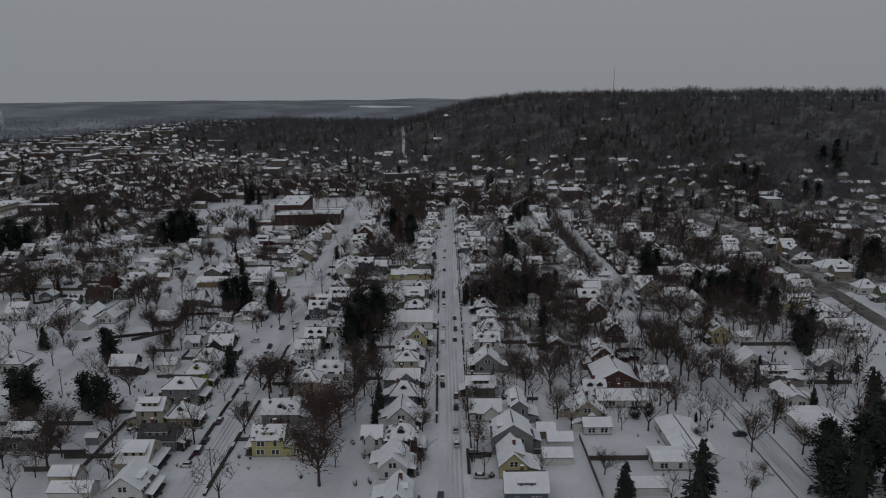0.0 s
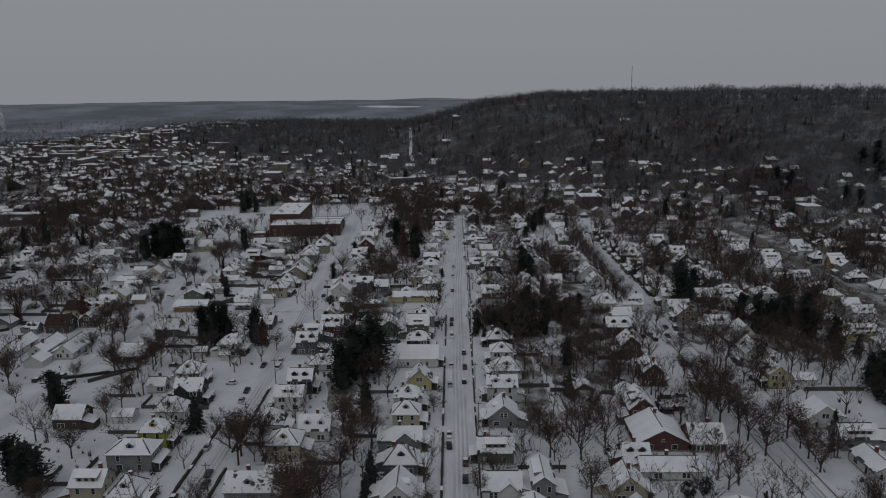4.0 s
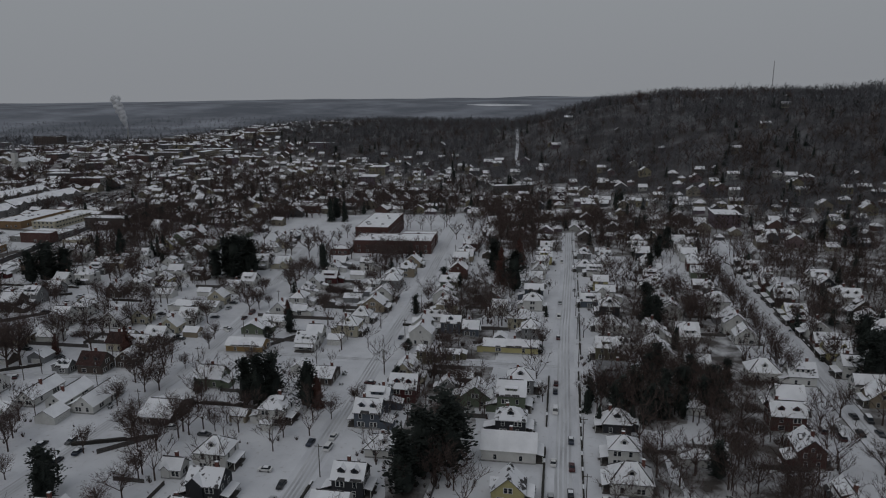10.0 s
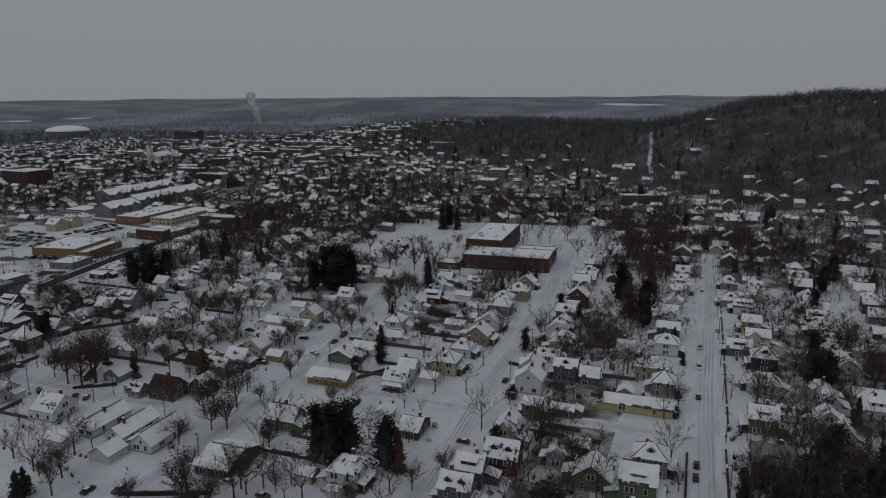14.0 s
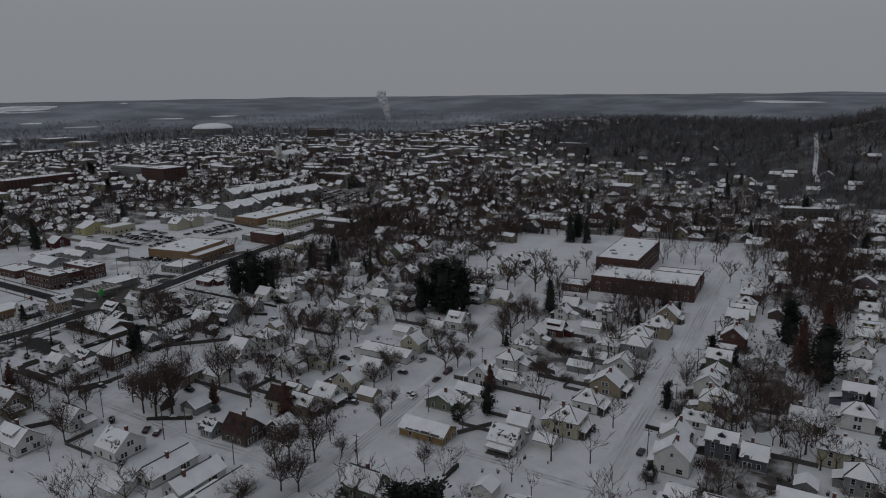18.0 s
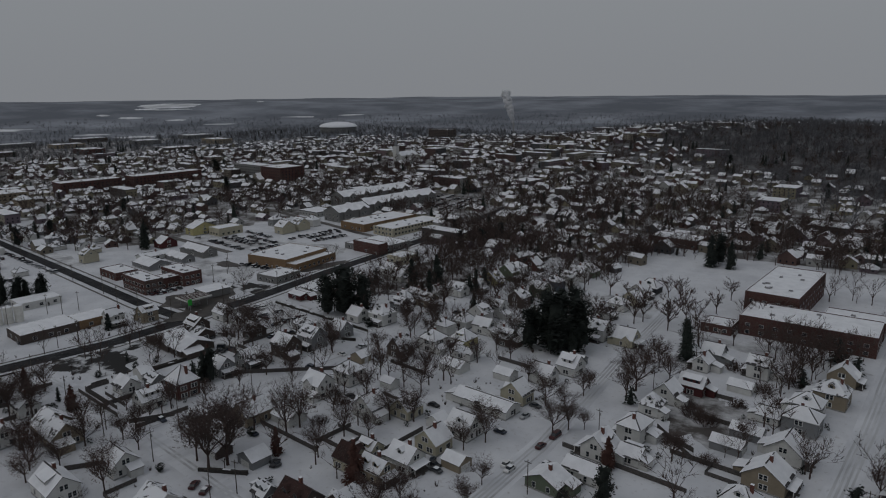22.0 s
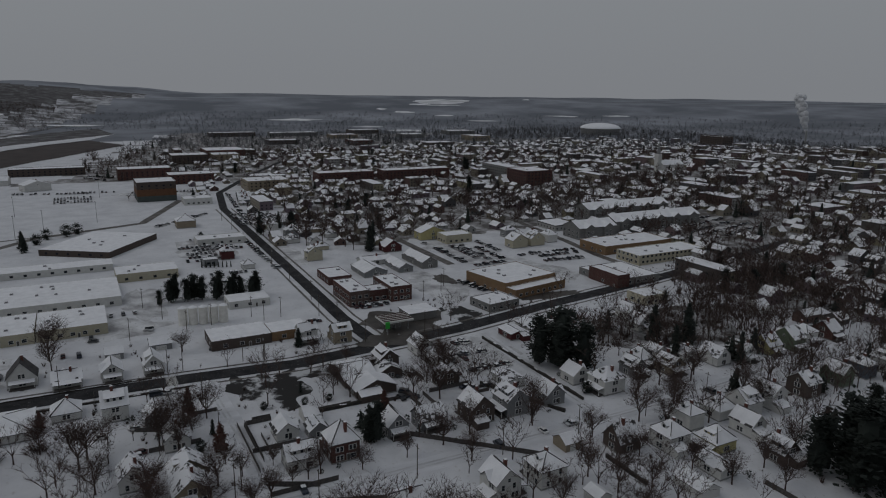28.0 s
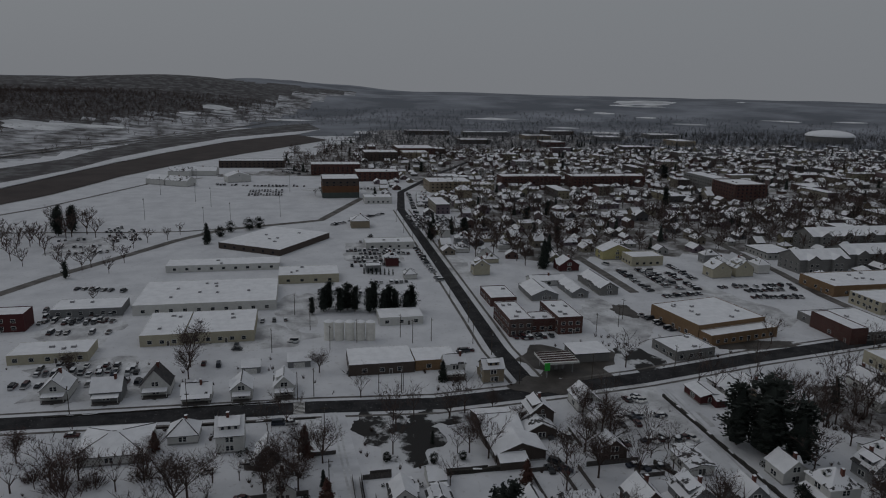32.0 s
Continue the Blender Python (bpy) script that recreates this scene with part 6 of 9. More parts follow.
tree(-333.8, 348.2, "russet", 11)
tree(-553.3, 217.1, "pine", 10)
tree(-586.9, 240.9, "bare", 12)
tree(-576.7, 224.5, "bare", 14)
tree(-566.6, 212.2, "bare", 14)
tree(-399.1, 305, "bare", 14)
tree(-312, 313.6, "bare", 18)
tree(-308.6, 341.6, "bare", 14)
tree(-316.1, 336.6, "bare", 13)
tree(-321.8, 435, "bare", 15)
tree(-316, 426.5, "bare", 13)
tree(-335.5, 450, "bare", 12)
tree(-306.7, 345.4, "bare", 12)
tree(-310.6, 522.9, "bare", 11)
tree(-333.6, 575, "bare", 13)
tree(-339.3, 563.5, "bare", 14)
tree(-370.9, 599.8, "bare", 13)
tree(-504.8, 244.1, "bare", 8)
tree(-371.9, 405.3, "bare", 7)
tree(-331.2, 284.6, "bare", 12)
tree(-340.8, 419.4, "bare", 8)
tree(-273.7, 498.5, "bare", 12)
tree(-265.3, 509, "bare", 14)
tree(-121.9, 193.4, "bare", 17)
tree(-121.2, 200.2, "bare", 13)
tree(-66.4, 248.1, "bare", 17)
tree(-36.7, 183.1, "russetbare", 22)
tree(-38.9, 206.4, "russetbare", 20)
tree(-37.2, 226.4, "bare", 15)
tree(-30.2, 245.1, "bare", 15)
tree(-29.7, 272.8, "bare", 12)
tree(31.2, 246.8, "bare", 16)
tree(29.4, 260.2, "bare", 13)
tree(89.2, 274.1, "bare", 17)
tree(92, 268, "bare", 18)
tree(95.8, 262.1, "bare", 18)
tree(99, 258.1, "bare", 17)
tree(98.5, 247.4, "bare", 16)
tree(93.6, 297.4, "bare", 14)
tree(98.5, 277.1, "bare", 16)
tree(97.9, 201.2, "bare", 15)
tree(113.1, 199.2, "bare", 12)
tree(111, 245.7, "bare", 13)
tree(111.9, 242.1, "bare", 13)
tree(111.5, 252, "bare", 12)
tree(48.2, 188.3, "bare", 9)
tree(83.6, 231.6, "bare", 12)
tree(82.1, 205.7, "bare", 7)
tree(94.1, 184.7, "bare", 6)
tree(87, 176, "bare", 7)
tree(-149.7, 305.2, "bare", 10)
tree(10.6, 202.2, "bare", 12)
tree(8.1, 205.8, "bare", 11)
tree(7.8, 225.8, "bare", 10)
tree(177.4, 296, "bare", 14)
tree(126.7, 378, "bare", 13)
tree(-123, 293.9, "bare", 10)
tree(-54.4, 214.2, "bare", 7)
tree(57.8, 313.2, "bare", 13)
tree(64.4, 305.3, "bare", 12)
tree(48.3, 271.6, "bare", 12)
tree(-6.1, 278.7, "bare", 8)
tree(-7.1, 192.1, "bare", 6)
tree(-125.3, 323.7, "bare", 14)
tree(-140.5, 318.6, "bare", 14)
tree(-152.2, 353.1, "bare", 14)
tree(-130.8, 346.5, "bare", 8)
tree(-158.9, 410.4, "bare", 9)
tree(-32.6, 255.8, "bare", 14)
tree(-25.5, 252.9, "bare", 15)
tree(-71.6, 252.9, "bare", 15)
tree(-61.7, 252.9, "bare", 14)
tree(55.8, 327.3, "bare", 12)
tree(52.2, 344.4, "bare", 11)
tree(61.3, 296.3, "bare", 11)
tree(96.3, 282.2, "bare", 19)
tree(112.5, 316.5, "bare", 17)
tree(112.4, 337.8, "bare", 13)
tree(125.2, 317.3, "bare", 17)
tree(97, 257, "bare", 15)
tree(110.4, 258.6, "bare", 14)
tree(145.7, 316.2, "bare", 14)
tree(92.4, 307.1, "bare", 11)
tree(43.6, 275.1, "bare", 12)
tree(84.6, 261.7, "bare", 7)
tree(97.6, 329.2, "bare", 13)
tree(117.1, 338.3, "bare", 11)
tree(30.5, 317.9, "bare", 15)
tree(68.3, 311.7, "bare", 14)
tree(98.5, 367.2, "bare", 13)
tree(-235, 374.5, "bare", 20)
tree(-247.5, 367.7, "bare", 13)
tree(-175, 302.5, "bare", 14)
tree(-167.4, 365.7, "bare", 15)
tree(-165.4, 370, "bare", 15)
tree(-159.1, 368.2, "bare", 15)
tree(-165.9, 358.6, "bare", 13)
tree(-154.9, 397.8, "bare", 10)
tree(-153.7, 375, "bare", 7)
tree(-35.3, 365, "bare", 15)
tree(62.8, 455.1, "bare", 17)
tree(-114.5, 325.4, "bare", 9)
tree(-89.6, 324.8, "bare", 9)
tree(-85.5, 324.5, "bare", 9)
tree(-71, 348, "bare", 10)
tree(-137.9, 313.5, "bare", 13)
tree(-126.1, 380.4, "bare", 9)
tree(-77.7, 339.7, "bare", 9)
tree(-65.1, 403.7, "bare", 6)
tree(-33.5, 413, "bare", 6)
tree(-6.2, 420.9, "bare", 10)
tree(-4.5, 364.8, "bare", 8)
tree(-175.8, 422.7, "bare", 11)
tree(-173.4, 431.2, "bare", 12)
tree(-166.3, 482.9, "bare", 11)
tree(-165.6, 468.2, "bare", 10)
tree(-93.7, 322, "bare", 9)
tree(-158.4, 518.6, "bare", 13)
tree(-146.8, 516, "bare", 12)
tree(-154.9, 566.5, "bare", 13)
tree(-193.4, 623.6, "bare", 13)
tree(-163.4, 613.2, "bare", 13)
tree(-126.8, 574.4, "bare", 13)
tree(-102.3, 581.4, "bare", 14)
tree(-104.4, 552.9, "bare", 12)
tree(-189.3, 480.1, "bare", 11)
tree(-229.3, 450.3, "bare", 14)
tree(-230.4, 431.3, "bare", 12)
tree(-230.1, 414.7, "bare", 11)
tree(45.5, 386.9, "bare", 12)
tree(62.6, 384.7, "bare", 11)
tree(97.5, 563.7, "bare", 13)
tree(103.7, 545.7, "bare", 14)
tree(-186.4, 541.9, "bare", 10)
tree(-162.4, 511.5, "bare", 9)
tree(-227.8, 362.9, "bare", 21)
tree(-235.9, 363.7, "bare", 17)
tree(-227.9, 392.1, "bare", 19)
tree(-229.1, 398.6, "bare", 15)
tree(-277.1, 377.3, "bare", 11)
tree(-152.3, 489.5, "bare", 15)
tree(-188.8, 571.9, "bare", 15)
tree(-174.7, 579.8, "bare", 16)
tree(-163.4, 585.3, "bare", 15)
tree(-195.7, 560.4, "bare", 13)
tree(-159.9, 450.8, "bare", 13)
tree(-156.9, 456, "bare", 12)
tree(-162.5, 537.4, "bare", 11)
tree(-109, 538.7, "bare", 15)
tree(-109.1, 557.8, "bare", 13)
tree(-267.6, 355, "bare", 10)
tree(-269.7, 360.7, "bare", 11)
tree(-315.7, 346, "bare", 12)
tree(-206.4, 409.7, "bare", 10)
tree(-208.3, 389.6, "bare", 12)
tree(-179.3, 436.9, "bare", 12)
tree(-279.5, 515.9, "bare", 15)
tree(-276.8, 530.2, "bare", 15)
tree(-212.4, 404.1, "bare", 13)
tree(-232, 418.1, "bare", 10)
tree(-209.2, 422.5, "bare", 12)
tree(-331.9, 445.2, "bare", 14)
tree(-322.4, 444.5, "bare", 13)
tree(-345.1, 444, "bare", 12)
tree(-258.4, 465, "bare", 11)
tree(-286.1, 356.2, "bare", 9)
tree(-288.1, 365.9, "bare", 7)
tree(-201.8, 427, "bare", 14)
tree(-219.5, 500, "bare", 11)
tree(-152.9, 459.7, "bare", 8)
tree(-132.9, 618.4, "bare", 14)
tree(-144.3, 607.9, "bare", 14)
tree(-270.3, 327.3, "bare", 12)
tree(-329.1, 353.3, "bare", 13)
tree(-397.3, 354.6, "bare", 10)
tree(-316, 564.7, "bare", 12)
tree(-294.2, 656.7, "bare", 13)
tree(-263.3, 421.4, "bare", 12)
tree(-306.9, 502.8, "bare", 12)
tree(-284.7, 458.6, "bare", 12)
tree(-354.6, 413.7, "bare", 8)
tree(-167.9, 490, "bare", 9)
# ==END TREES==
# groves and single trees
tree(13, 366, "pine", 10)
tree(21, 358, "pine", 12)
tree(29, 366, "pine", 14)
tree(33, 356, "pine", 13)
tree(39, 366, "pine", 15)
tree(46, 372, "pine", 14)
tree(52, 365, "pine", 13)
tree(44, 358, "pine", 12)
tree(58, 377, "pine", 13)
tree(51, 384, "pine", 14)
tree(18, 374, "spruce", 10)
tree(36, 377, "spruce", 13)
tree(43, 451, "pine", 17)
tree(48, 460, "pine", 15)
tree(52, 427, "spruce", 11)
tree(65, 388, "pine", 12)
tree(113, 187, "pine", 19)
tree(122, 183, "pine", 22)
tree(133, 195, "pine", 20)
tree(127, 176, "pine", 21)
tree(145, 361, "pine", 16)
tree(151, 354, "pine", 17)
tree(157, 364, "pine", 16)
tree(170, 369, "pine", 17)
tree(142, 376, "pine", 15)
tree(157, 288, "pine", 15)
tree(160, 298, "pine", 14)
tree(168, 302, "pine", 15)
tree(268, 425, "pine", 20)
tree(277, 432, "pine", 21)
tree(286, 426, "pine", 19)
tree(262, 440, "pine", 18)
tree(155, 231, "spruce", 15)
tree(96.6, 264, "bare", 18)
tree(97.4, 282, "bare", 19)
tree(96.5, 291, "bare", 17)
tree(97.2, 273, "bare", 18)
tree(57, 491, "bare", 17)
tree(66, 479, "bare", 18)
tree(55, 405, "bare", 15)
tree(-317, 316, "bare", 15)
tree(-404, 305, "bare", 13)
tree(-409, 260, "bare", 11)
tree(-676, 196, "bare", 19)
tree(-684, 184, "pine", 19)
tree(-672, 178, "pine", 18)
tree(-664, 205, "bare", 15)
tree(-620, 227, "bare", 12)
tree(-627, 238, "bare", 11)
tree(-643, 244, "bare", 11)
tree(-650, 256, "bare", 10)
tree(-634, 285, "spruce", 13)
tree(-668, 262, "bare", 9)
tree(-571, 221, "bare", 12)
tree(-562, 238, "bare", 10)
tree(-650, 168, "bare", 14)
tree(-600, 172, "bare", 15)
tree(-585, 184, "bare", 12)
tree(-476, 362, "pine", 15)
tree(-474, 371, "pine", 14)
tree(-472, 384, "pine", 15)
tree(-469, 391, "pine", 14)
tree(-467, 403, "pine", 14)
tree(-228, 362, "bare", 18)
tree(-128, 206, "bare", 17)
tree(-141, 213, "russetbare", 13)
tree(-150, 205, "russetbare", 14)
tree(-146, 195, "russetbare", 12)
tree(-136, 194, "bare", 13)
tree(-113, 217, "bare", 12)
tree(-158, 214, "bare", 14)
tree(-165, 203, "russetbare", 13)
tree(-700, 190, "bare", 17)
tree(-662, 186, "bare", 18)
tree(-640, 176, "bare", 17)
tree(-612, 188, "bare", 15)
tree(-690, 172, "pine", 17)
tree(-655, 158, "bare", 15)
tree(-628, 166, "russetbare", 14)
tree(-598, 200, "bare", 12)
tree(-850, 372, "russetbare", 8)
tree(-842, 365, "russetbare", 7)
tree(-654, 476, "spruce", 12)
tree(-657, 491, "spruce", 13)
tree(-540, 499, "spruce", 14)
tree(-830, 424, "spruce", 11)
tree(-1027, 506, "pine", 14)
tree(-930, 801, "pine", 15)
tree(-1033, 703, "spruce", 14)
tree(-358, 644, "pine", 14)
tree(-348, 656, "pine", 15)
tree(-352, 686, "pine", 14)
tree(-392, 678, "pine", 13)
tree(-375, 700, "spruce", 15)
tree(-199, 512, "pine", 14)
tree(-206, 521, "pine", 15)
tree(-195, 524, "pine", 15)
tree(-204, 531, "pine", 15)
tree(-190, 515, "pine", 14)
tree(-223, 562, "pine", 14)
tree(-259, 534, "spruce", 12)
tree(-262, 558, "bare", 15)
tree(-256, 500, "bare", 16)
tree(-216, 498, "bare", 13)
tree(-311, 564, "spruce", 14)
tree(-285, 577, "spruce", 13)
tree(-240, 448, "russetbare", 13)
tree(-231, 452, "russetbare", 14)
tree(-226, 460, "bare", 12)
tree(-343, 303, "russetbare", 7)
tree(-327, 303, "russetbare", 12)
tree(-273, 345, "bare", 12)
tree(-264, 324, "russetbare", 10)
tree(-278, 331, "russetbare", 11)
tree(-253, 344, "bare", 10)
tree(-199, 717, "pine", 20)
tree(-53, 862, "spruce", 18)
tree(-122, 914, "pine", 16)
tree(-131, 814, "spruce", 12)
tree(-195, 986, "pine", 15)
tree(-23, 942, "spruce", 15)
tree(-10, 764, "pine", 14)
tree(-334, 1129, "pine", 14)
tree(-419, 1026, "spruce", 15)
tree(-468, 1041, "pine", 14)
tree(-329, 943, "spruce", 12)
tree(96, 753, "pine", 15)
tree(304, 698, "pine", 21)
tree(312, 690, "pine", 19)
tree(384, 703, "pine", 22)
tree(392, 694, "pine", 21)
tree(386, 677, "pine", 20)
tree(338, 642, "pine", 18)
tree(346, 634, "pine", 17)
tree(161, 854, "spruce", 16)
tree(402, 712, "pine", 22)
tree(-128, 231, "pine", 16)
tree(-140, 276, "pine", 13)
tree(-40, 212, "bare", 16)
tree(-33, 236, "bare", 15)
tree(-44, 196, "bare", 14)
tree(-36, 262, "bare", 16)
tree(-180, 296, "spruce", 11)
tree(-30, 275, "pine", 13)
tree(-174, 303, "bare", 12)
tree(-157, 351, "bare", 12)
tree(-133, 309, "bare", 11)
tree(-113, 325, "bare", 11)
tree(-671, 453, "spruce", 12)
tree(-648, 463, "spruce", 14)
tree(-716, 487, "bare", 14)
for row in range(14):
    tree(89 + random.Random(row).uniform(-1, 1), 395 + 12.5 * row, "bare", 15 + row % 4, 0.62)
    if row % 2:
        tree(112 + random.Random(row).uniform(-1, 1), 400 + 12.5 * row, "bare", 14 + row % 5, 0.62)



def stand(x, y, kind, height):
    """A tree on the nearest open spot of its yard."""
    for i in range(40):
        r, a = 0.45 * i, 2.4 * i
        px, py = x + r * math.cos(a), y + r * math.sin(a)
        if free(px, py, 0.6, 0.6, 0.6):
            claim(px, py, 0.5, 0.5)
            return tree(round(px, 1), round(py, 1), kind, height)


for bx, by, bh in ((-66, 461, 4.5), (-61, 455, 5), (-66, 474, 4), (-133, 498, 5), (-123, 491, 5), (-128, 494, 5), (-119, 511, 4), (-113, 465, 4), (-39, 479, 6), (-43, 486, 5), (-48, 500, 5), (-126, 470, 4),
                   (-334, 272, 4), (-328, 280, 5), (-328, 289, 4.5), (-330, 302, 4), (46, 366, 5), (58, 372, 5), (70, 368, 4), (80, 376, 4), (52, 384, 5), (64, 390, 5), (76, 394, 5), (84, 400, 4), (60, 402, 5), (48, 398, 5),
                   (66, 352, 5), (74, 344, 4), (56, 345, 5), (-62, 492, 5), (-57, 530, 5), (-104, 522, 4), (-116, 530, 5), (-130, 545, 5), (-46, 440, 5), (-52, 425, 4), (-108, 545, 5), (-232, 420, 4), (-226, 405, 4)):
    stand(bx, by, "thicket", bh)
for bx, by in ((-141, 572), (-128, 574), (-117, 571), (-106, 575), (-151, 566), (-97, 570), (-170, 590), (-178, 606), (-186, 622), (-165, 640)):
    stand(bx, by, "bare", 13 + bx % 3)
stand(-332.0, 346.3, "bare", 13)
stand(-283.7, 348.9, "bare", 14)
stand(-273.1, 345.3, "bare", 11)
stand(-257.2, 356.1, "bare", 11)
stand(-264.4, 333.9, "bare", 11)
stand(-241.5, 337.3, "russetbare", 13)
stand(-287.4, 330.3, "russetbare", 11)
stand(-307.1, 433.0, "bare", 15)
stand(-343.7, 448.0, "bare", 12)
stand(-276.1, 418.2, "bare", 12)
stand(-233.6, 397.7, "bare", 21)
stand(-227.4, 445.8, "bare", 16)
stand(-274.2, 451.8, "bare", 11)
stand(-261.0, 467.8, "bare", 9)
stand(-210.3, 390.5, "bare", 15)
stand(-209.5, 400.4, "bare", 14)
stand(-205.6, 405.3, "bare", 10)
stand(-171.7, 380.0, "bare", 14)
stand(-171.7, 389.1, "bare", 11)
stand(-177.3, 377.4, "bare", 12)
stand(-293.5, 364.0, "bare", 14)
stand(-216.6, 447.0, "bare", 12)
stand(-287.8, 399.7, "pine", 14)
stand(-295.7, 484.2, "hedgeball", 5)
stand(-239.1, 353.1, "hedgeball", 3)
stand(-236.7, 384.3, "hedgeball", 3)
stand(-243.8, 471.4, "bare", 10)
stand(-278.3, 429.3, "bare", 14)
stand(-315.5, 353.0, "column", 6)
stand(-404.1, 303.9, "bare", 17)
stand(-308.5, 315.1, "bare", 20)
stand(-316.7, 341.2, "bare", 15)
stand(-329.7, 410.1, "bare", 10)
stand(-368.6, 407.4, "bare", 8)
stand(-327.6, 398.7, "bare", 12)
stand(-272.1, 389.7, "bare", 9)
stand(-272.4, 404.7, "bare", 9)
stand(-274.7, 368.1, "bare", 7)
stand(-306.6, 347.8, "hedgeball", 4)
stand(-345.3, 302.6, "russet", 7)
stand(-381.9, 402.3, "spruce", 9)
stand(-334.8, 388.3, "column", 5)
stand(-323.5, 386.5, "hedgeball", 3.5)
stand(-326.9, 372.6, "hedgeball", 3)
stand(-323.6, 395.7, "hedgeball", 3)
stand(-308.1, 411.0, "russet", 8)
stand(-295.1, 317.4, "bare", 14)
stand(-647.9, 283.1, "spruce", 13)
stand(-669.0, 300.1, "hedgeball", 9)
stand(-679.6, 310.7, "hedgeball", 10)
stand(-692.3, 319.0, "hedgeball", 9)
stand(-658.1, 291.4, "hedgeball", 8)
stand(-623.2, 398.5, "hedgeball", 7)
stand(-640.9, 470.9, "pine", 14)
stand(-627.2, 443.0, "pine", 14)
stand(-546.4, 501.7, "spruce", 18)
stand(-610.8, 536.6, "spruce", 9)
stand(-643.0, 486.8, "bare", 14)
stand(-606.3, 488.5, "bare", 14)
stand(-652.6, 465.7, "bare", 13)
stand(-664.5, 438.7, "bare", 12)
stand(-180.3, 310.7, "bare", 12)
stand(-162.8, 287.3, "bare", 8)
stand(-120.0, 246.9, "bare", 13)
stand(-157.0, 337.6, "bare", 11)
stand(-121.2, 272.1, "russetbare", 12)
stand(-120.4, 282.1, "bare", 13)
stand(-126.9, 310.0, "bare", 14)
stand(-65.7, 242.6, "bare", 17)
stand(-57.4, 242.7, "bare", 11)
stand(-44.0, 219.2, "russetbare", 17)
stand(-35.7, 219.3, "russetbare", 16)
stand(-30.8, 251.7, "bare", 16)
stand(-26.2, 253.9, "bare", 13)
stand(-23.6, 222.3, "spruce", 9)
stand(9.6, 231.4, "bare", 11)
stand(29.3, 249.6, "bare", 12)
stand(32.3, 314.3, "bare", 9)
stand(39.8, 224.7, "bare", 13)
stand(44.7, 262.0, "bare", 13)
stand(51.5, 266.4, "bare", 11)
stand(59.7, 296.0, "bare", 12)
stand(66.9, 225.0, "hedgeball", 5)
stand(72.5, 226.5, "hedgeball", 5)
stand(83.2, 228.1, "bare", 16)
stand(88.2, 270.5, "bare", 14)
stand(98.4, 285.0, "bare", 18)
stand(95.0, 299.0, "bare", 17)
stand(115.5, 295.3, "bare", 15)
stand(110.6, 237.8, "bare", 13)
stand(110.1, 234.2, "bare", 9)
stand(125.1, 253.0, "column", 7)
stand(87.4, 221.7, "column", 4)
stand(110.5, 213, "bare", 15)
stand(-127.8, 216.7, "bare", 10)
stand(113, 259, "bare", 12)
stand(111.5, 270.1, "bare", 9)
stand(-7.3, 216.1, "bare", 9)
stand(-73.1, 216.6, "bare", 12)
stand(-144.7, 282.5, "pine", 15)
stand(-209.1, 748.4, "bare", 15)
stand(-169.6, 755.9, "bare", 14)
stand(-156.8, 556.9, "pine", 13)
stand(-126.9, 797.1, "bare", 14)
stand(-95.1, 743.5, "bare", 15)
stand(-112.0, 808.1, "bare", 13)
stand(-142.0, 787.0, "bare", 12)
stand(-65.0, 507.8, "pine", 13)
stand(-68.7, 476.4, "bare", 11)
stand(-126.5, 423.1, "pine", 12)
stand(-72.7, 456.7, "pine", 11)
stand(-133.8, 414.6, "hedgeball", 6)
stand(-108.3, 552.4, "hedgeball", 5)
stand(-65.2, 539.7, "bare", 12)
stand(-158.5, 405.0, "bare", 11)
stand(-121.8, 459.0, "bare", 11)
stand(-107.3, 481.5, "bare", 10)
stand(-78.7, 644.5, "bare", 14)
stand(-107.7, 572.0, "bare", 12)
stand(-219.2, 512.5, "bare", 13)
stand(-248.2, 526.7, "bare", 14)
stand(-227.7, 478.0, "bare", 12)
stand(-278.2, 504.0, "bare", 13)
stand(-265.5, 589.1, "bare", 15)
stand(-284.9, 584.7, "bare", 15)
stand(-221.8, 536.6, "spruce", 11)
stand(-217.5, 483.3, "bare", 11)
stand(-242.4, 449.0, "bare", 12)
stand(-207.8, 494.0, "bare", 12)
stand(-253.8, 493.2, "bare", 11)

stand(-548.9, 503.6, "pine", 15)
stand(-640.0, 470.7, "pine", 14)
stand(-609.4, 535.6, "pine", 12)
stand(-685.3, 536.7, "pine", 14)
stand(-740.2, 694.8, "pine", 18)
stand(-720.3, 718.5, "pine", 14)
stand(-712.3, 564.3, "pine", 14)
stand(-931.7, 798.5, "pine", 18)
stand(-623.4, 444.6, "bare", 13)
stand(-636.9, 442.6, "bare", 14)
stand(-627.5, 451.1, "bare", 15)
stand(-622.5, 481.7, "bare", 16)
stand(-595.8, 485.1, "bare", 13)
stand(-645.5, 495.4, "bare", 14)
stand(-560.5, 488.3, "bare", 15)
stand(-548.6, 490.1, "bare", 16)
stand(-592.4, 494.3, "bare", 13)
stand(-645.0, 577.6, "bare", 14)
stand(-641.9, 586.2, "bare", 15)
stand(-795.6, 660.2, "bare", 16)
stand(-781.1, 691.2, "bare", 13)
stand(-566.8, 639.8, "bare", 14)
stand(-647.1, 725.5, "bare", 15)
stand(-784.7, 501.3, "bare", 16)
stand(-750.3, 483.0, "bare", 13)
stand(-579.8, 626.5, "bare", 14)
stand(-622.8, 666.3, "bare", 15)
stand(-697.5, 527.0, "bare", 16)
stand(-661.9, 824.7, "bare", 13)
stand(-665.3, 871.2, "bare", 14)
stand(-746.6, 605.8, "bare", 15)
stand(-738.8, 649.9, "bare", 16)
